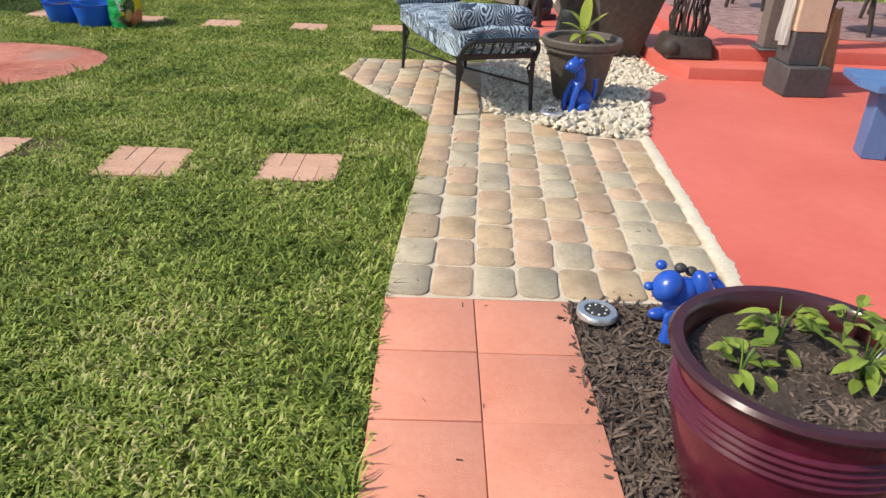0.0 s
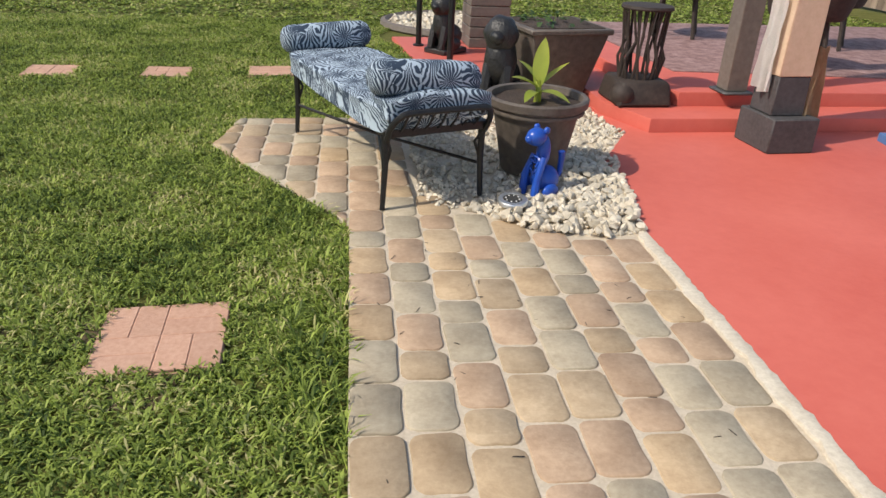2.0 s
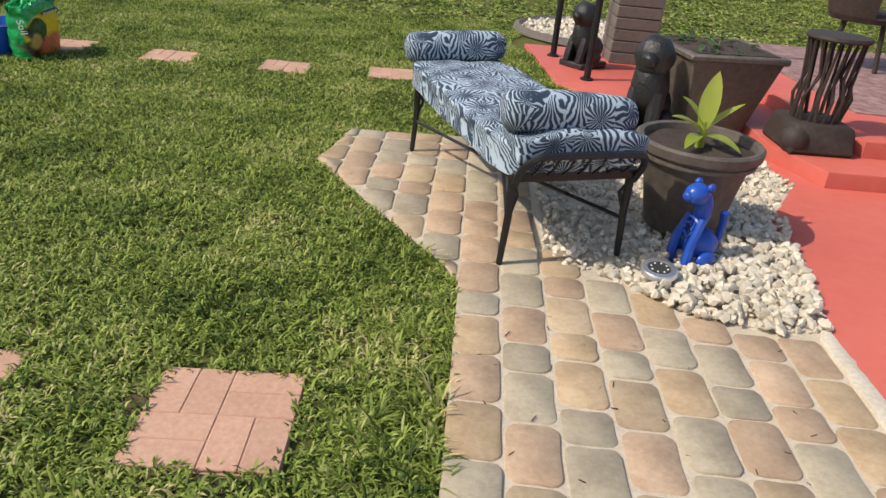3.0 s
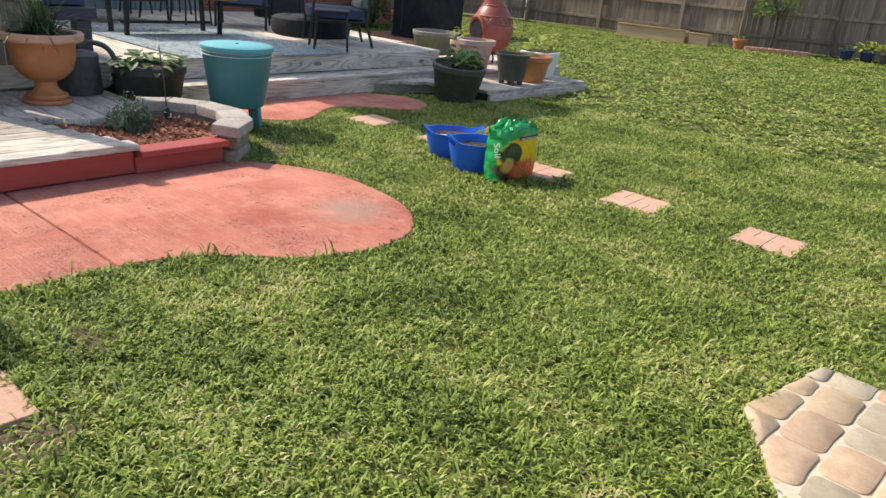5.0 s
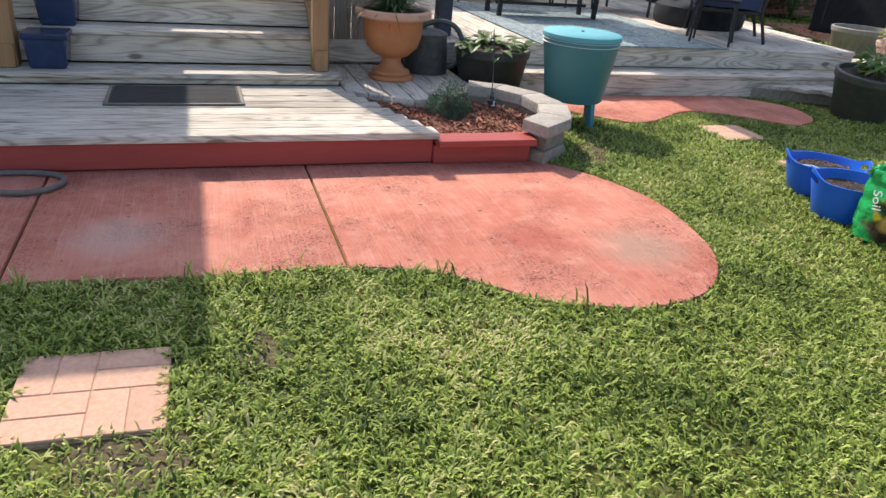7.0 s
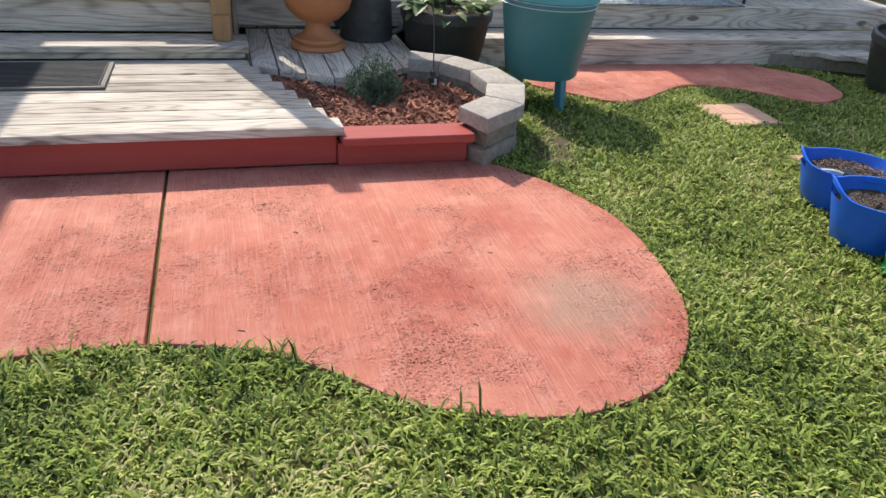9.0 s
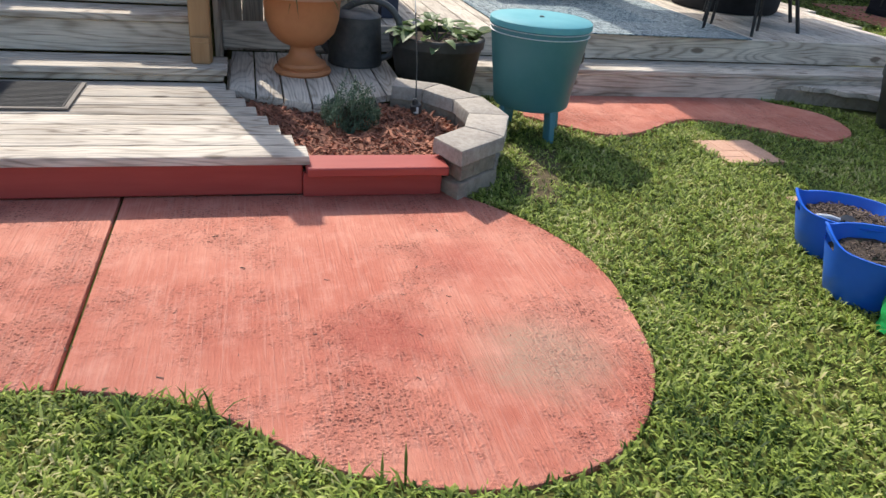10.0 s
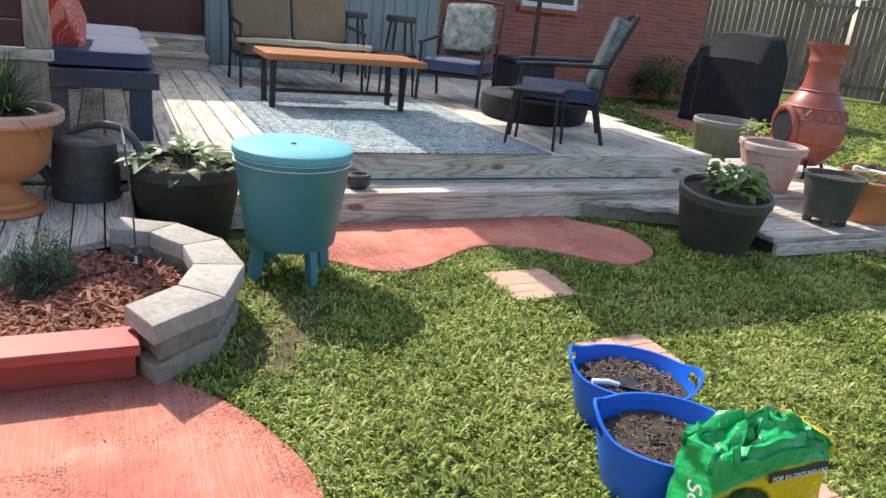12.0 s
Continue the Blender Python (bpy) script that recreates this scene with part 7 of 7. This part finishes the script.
# terrace seating seen beyond the column
def wicker_chair(m):
    t = thing("wicker_chair", m, "dark brown wicker terrace chair", "chair", "terrace chairs")
    part("seat", lathe([(0, 0.38), (0.28, 0.38), (0.30, 0.42), (0.27, 0.46), (0, 0.46)], 20), M["twig"], t)
    bm = bmesh.new()
    add_lathe(bm, [(0.30, 0.42), (0.35, 0.6), (0.36, 0.82), (0.34, 0.82), (0.33, 0.6), (0.28, 0.43)], 28)
    bmesh.ops.delete(bm, geom=[v for v in bm.verts if v.co.y < -0.12], context="VERTS")
    part("back", bm, M["twig"], t)
    for k in range(4):
        a = radians(45 + 90 * k)
        part("leg", tube([(0.27 * math.cos(a), 0.27 * math.sin(a), 0), (0.2 * math.cos(a), 0.2 * math.sin(a), 0.4)], 0.02, 8), M["twig"], t)
    return t


w0 = wicker_chair(pose(3.75, 7.0, 0.237, 0, 0, 150))
copy_thing(w0, pose(3.35, 8.4, 0.237, 0, 0, 60))
copy_thing(w0, pose(4.6, 7.9, 0.237, 0, 0, 230))

# neighbours beyond the fence
nbh = thing("neighbour_house", pose(0, 0, 0), "white neighbouring house beyond the fence", "house", kind="structure")
part("wall", box(-24, 9, 36.5, 42, 0, 3.0), M["white_paint"], nbh)
M["blue_shingle"] = mat("blue_shingle", (0.20, 0.22, 0.24), (0.32, 0.34, 0.36), 30, 0.9, bump=0.4)
bm = bmesh.new()
pts = [bm.verts.new(p) for p in ((-24.5, 36.0, 2.95), (9.5, 36.0, 2.95), (9.5, 39.2, 5.2), (-24.5, 39.2, 5.2), (9.5, 42.5, 2.95), (-24.5, 42.5, 2.95))]
bm.faces.new((pts[0], pts[1], pts[2], pts[3]))
bm.faces.new((pts[3], pts[2], pts[4], pts[5]))
bm.faces.new((pts[1], pts[4], pts[2]))
bm.faces.new((pts[5], pts[0], pts[3]))
bm.faces.new((pts[0], pts[5], pts[4], pts[1]))
bmesh.ops.recalc_face_normals(bm, faces=bm.faces)
part("roof", bm, M["blue_shingle"], nbh)
part("fascia", box(-24.5, 9.5, 35.96, 35.998, 2.78, 2.94), M["white_paint"], nbh)
for k in range(7):
    w = part("window", box(-21 + 4.2 * k, -19.8 + 4.2 * k, 36.44, 36.498, 1.2, 2.1, 0.01), M["white_paint"], nbh)
    part("pane", box(-20.93 + 4.2 * k, -19.87 + 4.2 * k, 36.42, 36.438, 1.27, 2.03), M["dark_glass"], w)

# ---- pieces: stepping stones, tiles, pavers ----
stone_body = mesh_of("body", box(-0.2, 0.2, -0.2, 0.2, -0.04, 0.010, 0.012), M["brick_stone"])
brick_a = mesh_of("brick", box(-0.0485, 0.0485, -0.0985, 0.0985, 0.004, 0.0135, 0.0025), M["brick_stone"])
for x, y, s, turn in STONES:
    st = thing("stepping_stone", pose(x, y, 0, random.uniform(-1, 1), random.uniform(-1, 1), turn), "square terracotta stepping stone with brick pattern in lawn", "stepping stone", "stepping stones across the lawn")
    st.scale = (s / 0.4,) * 3
    new("body", stone_body).parent = st
    for cx, cy, flip in ((-1, -1, 0), (1, -1, 1), (-1, 1, 1), (1, 1, 0)):
        for side_s in (-1, 1):
            ob = new("brick", brick_a)
            ob.parent = st
            off = side_s * 0.05
            ob.matrix_local = pose(cx * 0.1 + (off if flip else 0), cy * 0.1 + (0 if flip else off), 0, 0, 0, 0 if flip else 90)

M["tile_joint"] = mat("tile_joint", (0.25, 0.11, 0.075), (0.38, 0.19, 0.13), 60, 0.95, bump=0.4)
tiles = thing("pavement_tile_path", pose(0, 0, 0), "path of square terracotta concrete tiles", "path", kind="structure")
for i in range(2):
    for j in range(11):
        ob = part("tile", box(-0.1585, 0.1585, -0.165, 0.165, -0.04, 0.018, 0.004, segments=2) if i == 0 else box(-0.168, 0.168, -0.165, 0.165, -0.04, 0.018, 0.004, segments=2), M["red_tile"], tiles)
        ob.location = (-0.0335 + 0.3295 * i, 2.338 - 0.167 - 0.333 * j, random.uniform(-0.002, 0.003))

part("joint_bed", box(-0.185, 0.46, -1.32, 2.33, -0.05, 0.011), M["tile_joint"], tiles)

for name, dark, light in (("paver", (0.34, 0.245, 0.15), (0.54, 0.415, 0.275)), ("paver_tan", (0.35, 0.242, 0.142), (0.545, 0.405, 0.255)), ("paver_rose", (0.345, 0.23, 0.148), (0.535, 0.385, 0.262)), ("paver_grey", (0.305, 0.25, 0.175), (0.49, 0.42, 0.305))):
    M[name] = mat(name, dark, light, 60, 0.88, bump=0.5, coarse=8, coarse_amount=0.55, vary=0.13)
pavers = thing("pavement_pavers", pose(0, 0, 0), "tumbled tan and grey stone pavers with pale joints", "paving", kind="structure")


def paver_outline(w, l, seed):
    """A tumbled stone: rounded corners of unequal radius and slightly bowed, chipped sides."""
    rng = random.Random(seed)
    pts = []
    for cx, cy, a0 in ((1, 1, 0), (-1, 1, 90), (-1, -1, 180), (1, -1, 270)):
        r = rng.uniform(0.024, 0.042)
        for k in range(4):
            a = radians(a0 + 30 * k)
            pts.append((cx * (w / 2 - r) + r * math.cos(a), cy * (l / 2 - r) + r * math.sin(a)))
        bow = rng.uniform(-0.003, 0.003)
        if a0 in (0, 180):
            pts.append((rng.uniform(-0.02, 0.02), cy * (l / 2 + bow)))
        else:
            pts.append((cx * (w / 2 + bow), rng.uniform(-0.02, 0.02)))
    return [(x + rng.uniform(-0.0015, 0.0015), y + rng.uniform(-0.0015, 0.0015)) for x, y in pts]


def paver_mesh(pts, material):
    bm = bmesh.new()
    mx, my = sum(p[0] for p in pts) / len(pts), sum(p[1] for p in pts) / len(pts)
    rings = []
    for f, z in ((1.0, -0.03), (1.0, 0.0185), (0.985, 0.0235), (0.955, 0.0258)):
        rings.append([bm.verts.new((mx + (x - mx) * f, my + (y - my) * f, z)) for x, y in pts])
    for a, b in zip(rings, rings[1:]):
        for k in range(len(pts)):
            bm.faces.new((a[k], a[(k + 1) % len(pts)], b[(k + 1) % len(pts)], b[k]))
    bm.faces.new(rings[-1])
    me = mesh_of("paver", bm, material)
    me.polygons.foreach_set("use_smooth", [True] * len(me.polygons))
    return me


def cut(pts, p, q):
    """Keeps the piece of an outline that lies to the right of the line from p to q."""
    side = [(q[0] - p[0]) * (y - p[1]) - (q[1] - p[1]) * (x - p[0]) for x, y in pts]
    out = []
    for k in range(len(pts)):
        a, b, sa, sb = pts[k], pts[(k + 1) % len(pts)], side[k], side[(k + 1) % len(pts)]
        if sa <= 0:
            out.append(a)
        if sa * sb < 0:
            f = sa / (sa - sb)
            out.append((a[0] + (b[0] - a[0]) * f, a[1] + (b[1] - a[1]) * f))
    return out


def area(pts):
    return abs(sum(a[0] * b[1] - b[0] * a[1] for a, b in zip(pts, pts[1:] + pts[:1]))) / 2


LARGE, SMALL, LEAN = 0.2365, 0.158, 0.057            # stone lengths, and the sideways drift of the courses
COURSES = ("LLLLLLLLSLLSLLSLL", "LLLLSLLSLLLSLSLL", "LSLSLLSLSLSLSLLSL", "LLLLSLLSLLSLLL", "LLLLLLLLLSL", "LSLSLSLSLS", "LLLLSLSLS", "LLLLLLLLS")
KINDS = ("paver", "paver_tan", "paver_rose", "paver_rose", "paver_grey", "paver_grey")
shapes = {(l, v): paver_outline(0.151, l - 0.009, v + 7) for l in (LARGE, SMALL) for v in range(5)}
paver_data = {(l, v, k): paver_mesh(shapes[(l, v)], M[k]) for l, v in shapes for k in sorted(set(KINDS))}
CUTS = (((-0.065, 4.50), (-0.775, 5.66)), ((-0.775, 5.66), (-0.66, 6.2)), ((-0.66, 6.2), (0.36, 6.2)))
rng = random.Random(77)
for col in range(-6, 8):
    courses = COURSES[col] if col >= 0 else COURSES[col + 8]
    y, n = (2.345, 0) if col >= 0 else (4.27 + 0.06 * (col % 3), 0)
    while y < 6.3:
        l = SMALL if n < len(courses) and courses[n] == "S" else LARGE
        n += 1
        yc = y + l / 2
        xc = -0.193 + 0.16 * (col + 0.5) + LEAN * (yc - 2.345)
        y += l
        shape = rng.randrange(5)
        outline = [(xc + a, yc + b) for a, b in shapes[(l, shape)]]
        kept = outline
        for p, q in CUTS if (col < 0 or yc > 5.9) else ():
            kept = cut(kept, p, q)
            if len(kept) < 3:
                break
        if len(kept) < 3 or area(kept) < 0.003:
            continue
        kind = rng.choice(KINDS)
        if area(kept) > 0.99 * area(outline):
            if not inside(np.array([xc]), np.array([yc]), PAVED)[0]:
                continue
            ob = new("paver", paver_data[(l, shape, kind)])
        else:
            ob = new("paver", paver_mesh([(a - xc, b - yc) for a, b in kept], M[kind]))
        ob.parent = pavers
        ob.matrix_world = pose(xc, yc, rng.uniform(-0.003, 0.003), rng.uniform(-0.9, 0.9), rng.uniform(-0.9, 0.9), -3.2 + rng.uniform(-1.8, 1.8))

# ---- worn soil and litter ----
for k, (x, y, r) in enumerate(((-2.15, 3.86, 0.20), (-4.52, 6.45, 0.24), (-4.85, 6.58, 0.2), (-0.76, 3.40, 0.17), (-0.95, 3.66, 0.13), (-1.3, 3.66, 0.12), (-2.62, 4.25, 0.13), (-0.9, 4.95, 0.10))):
    rim = [(x + r * (1 + 0.45 * noise.noise(Vector((math.cos(a) * 1.7, math.sin(a) * 1.7, 3.7 * k)))) * math.cos(a), y + r * 0.8 * (1 + 0.45 * noise.noise(Vector((math.cos(a) * 1.7, math.sin(a) * 1.7, 3.7 * k + 9)))) * math.sin(a)) for a in (2 * math.pi * i / 28 for i in range(28))]
    tagged(part("ground_bare_soil", prism(rim, -0.05, -0.001 + 0.0006 * k), M["bare_soil"]), "worn bare soil patch in the lawn", "soil", kind="structure")
scatter("paver_litter", [(-0.1, 2.4), (1.05, 2.4), (1.1, 4.2), (0.0, 4.3)], 40, 0.0024, "twig", "dry twigs and bits on the pavers", "litter", 0.027, flat=0.6, long=8.0, tilt=0.15, seed=61)
scatter("slab_litter", [(-4.2, 3.5), (-3.3, 3.5), (-3.2, 4.5), (-2.8, 5.6), (-3.1, 6.1), (-4.1, 5.9)], 40, 0.0021, "twig", "dry twigs and grass bits on the red path", "litter", 0.017, flat=0.6, long=7.0, tilt=0.15, seed=62)
scatter("tile_litter", [(-0.15, 1.2), (0.42, 1.2), (0.42, 2.3), (-0.15, 2.3)], 6, 0.0028, "twig", "dry twigs on the terracotta tiles", "litter", 0.02, flat=0.6, long=7.0, tilt=0.15, seed=63)

# ---- lawn ----
BARE = [(-4.3, 6.42, 0.12), (-4.75, 6.62, 0.15), (-4.98, 6.52, 0.12), (-2.6, 4.25, 0.08), (-0.7, 4.9, 0.05), (-1.6, 4.55, 0.05), (-2.16, 3.88, 0.2), (-4.5, 6.44, 0.16), (-2.2, 3.68, 0.07), (-4.55, 6.55, 0.14), (-3.0, 5.35, 0.05), (-1.2, 5.9, 0.07), (-1.75, 5.2, 0.06), (-0.98, 3.8, 0.06)]
for x, y, s, turn in STONES[:3]:
    BARE += [(x - s / 2 - 0.01, y + 0.05, 0.05), (x + s / 2 + 0.01, y - 0.1, 0.05), (x + 0.05, y - s / 2 - 0.01, 0.045), (x - 0.1, y + s / 2 + 0.01, 0.045)]
def lawn(name, x0, x1, y0, y1, per_m2, length, width, holes, keep=None, per_tuft=4, flat=(0.75, 1.5)):
    """Broad-bladed turf: tufts of flat blades that spread from one crown, with thin and bare spots."""
    rng = np.random.default_rng(5)
    n = int((x1 - x0) * (y1 - y0) * per_m2 / per_tuft)
    px, py = np.repeat(rng.uniform(x0, x1, n), per_tuft), np.repeat(rng.uniform(y0, y1, n), per_tuft)
    tuft_high, tuft_turn = np.repeat(rng.uniform(0.0, 1.0, n), per_tuft), np.repeat(rng.uniform(0, 2 * np.pi, n), per_tuft)
    n = len(px)
    px, py = px + rng.normal(0, 0.006, n), py + rng.normal(0, 0.006, n)
    ok = np.ones(n, bool)
    for h in holes:
        ok &= ~inside(px, py, h)
    if keep is not None:
        ok &= keep(px, py)
    # thin spots, where soil shows between the clumps
    u = np.sin(px * 5.1 + 1.3 * np.sin(py * 3.7)) + np.sin(py * 6.3 + 1.7 * np.sin(px * 2.9)) + 0.8 * np.sin(px * 17 + py * 13) * np.sin(py * 19 - px * 7)
    ok &= (rng.uniform(0, 1, n) < np.clip(1.4 + 0.4 * u, 0.6, 1)) | (py > 10.0)
    for bx, by, br in BARE:
        ok &= (np.hypot(px - bx, py - by) > br * rng.uniform(0.5, 1.3, n)) | (rng.uniform(0, 1, n) < 0.22)
    px, py, tuft_high, tuft_turn = px[ok], py[ok], tuft_high[ok], tuft_turn[ok]
    n = len(px)
    a = tuft_turn + rng.uniform(-1.9, 1.9, n)
    ln = length * rng.uniform(0.55, 1.3, n)
    lean = flat[1] - (flat[1] - flat[0]) * np.clip(0.55 * tuft_high + 0.45 * rng.uniform(0, 1, n), 0, 1)
    wd = width * rng.uniform(0.6, 1.3, n)
    dx, dy = np.cos(a), np.sin(a)
    sx, sy = -dy * wd / 2, dx * wd / 2
    out, up = ln * np.sin(lean), ln * np.cos(lean)
    low = -0.004 + 0.012 * tuft_high
    v = np.empty((n, 5, 3), np.float32)
    v[:, 0] = np.stack([px - sx * 0.7, py - sy * 0.7, low], 1)
    v[:, 1] = np.stack([px + sx * 0.7, py + sy * 0.7, low], 1)
    v[:, 2] = np.stack([px + sx + dx * out * 0.5, py + sy + dy * out * 0.5, low + up * 0.78 + 0.003], 1)
    v[:, 3] = np.stack([px - sx + dx * out * 0.5, py - sy + dy * out * 0.5, low + up * 0.78 + 0.003], 1)
    v[:, 4] = np.stack([px + dx * out, py + dy * out, low + up], 1)
    me = bpy.data.meshes.new(name)
    me.vertices.add(n * 5)
    me.vertices.foreach_set("co", v.ravel())
    base = np.arange(n)[:, None] * 5
    loops = np.concatenate([base + np.array([[0, 1, 2, 3]]), base + np.array([[3, 2, 4]])], 1).ravel()
    me.loops.add(n * 7)
    me.loops.foreach_set("vertex_index", loops.astype(np.int32))
    starts = (np.arange(n)[:, None] * 7 + np.array([[0, 4]])).ravel()
    me.polygons.add(n * 2)
    me.polygons.foreach_set("loop_start", starts.astype(np.int32))
    me.update(calc_edges=True)
    me.validate()
    me.materials.append(M["grass"])
    return tagged(new(name, me), "short bright green mown lawn grass", "grass", kind="stuff")


def square(x, y, s):
    return [(x - s / 2, y - s / 2), (x + s / 2, y - s / 2), (x + s / 2, y + s / 2), (x - s / 2, y + s / 2)]


HOLES = [SLAB_A, SLAB_B, PAVED, GRAVEL, RED_YARD, RING, [(-0.19, -3), (0.5, -3), (0.5, 2.34), (-0.19, 2.34)], MULCH_S,
         [(-4.3, -3), (-4.3, 5.98), (-4.5, 6.17), (-4.78, 6.3), (-5.1, 6.3), (-5.5, 6.2), (-5.95, 6.4), (-5.95, 9.0), (-5.0, 9.75), (-5.0, 11.3), (-6.6, 11.3), (-14, 11.3), (-14, -3)]] + [square(x, y, s * 0.93) for x, y, s, a in STONES]
def near_edge(px, py):
    """Strips along slab, tile and paver edges, where the mower leaves longer grass."""
    wav = np.sin(px * 9 + py * 7) + np.sin(px * 3.1 - py * 4.7)
    strip = (px > -0.36) & (py < 4.7) & (wav > -0.6)
    slab_edge = np.interp(py, [3.39, 4.15, 4.6, 4.93, 5.14, 5.31, 5.58], [-3.17, -3.14, -3.14, -3.05, -2.90, -2.75, -2.64])
    strip |= (py < 5.6) & (py > 1.0) & (px > slab_edge) & (px < slab_edge + 0.16) & (wav > -0.4)
    return strip


lawn("grass_near", -5.7, 0.2, 0.9, 6.6, 14500, 0.036, 0.0068, HOLES)
lawn("grass_behind", -4.0, 0.2, -3.0, 0.9, 2500, 0.04, 0.011, HOLES)
lawn("grass_mid", -6.6, 1.0, 6.6, 10.5, 9600, 0.034, 0.007, HOLES)
lawn("grass_far", -14, 8, 10.5, 23.0, 1150, 0.05, 0.025, HOLES, None, 4, (1.05, 1.5))
lawn("grass_end", -8, 8, 23.0, 31.0, 600, 0.06, 0.04, HOLES, None, 4, (1.05, 1.5))
lawn("grass_tufts", -3.4, 0.0, 0.9, 5.6, 1700, 0.085, 0.0065, HOLES, near_edge, 4, (0.5, 1.5))
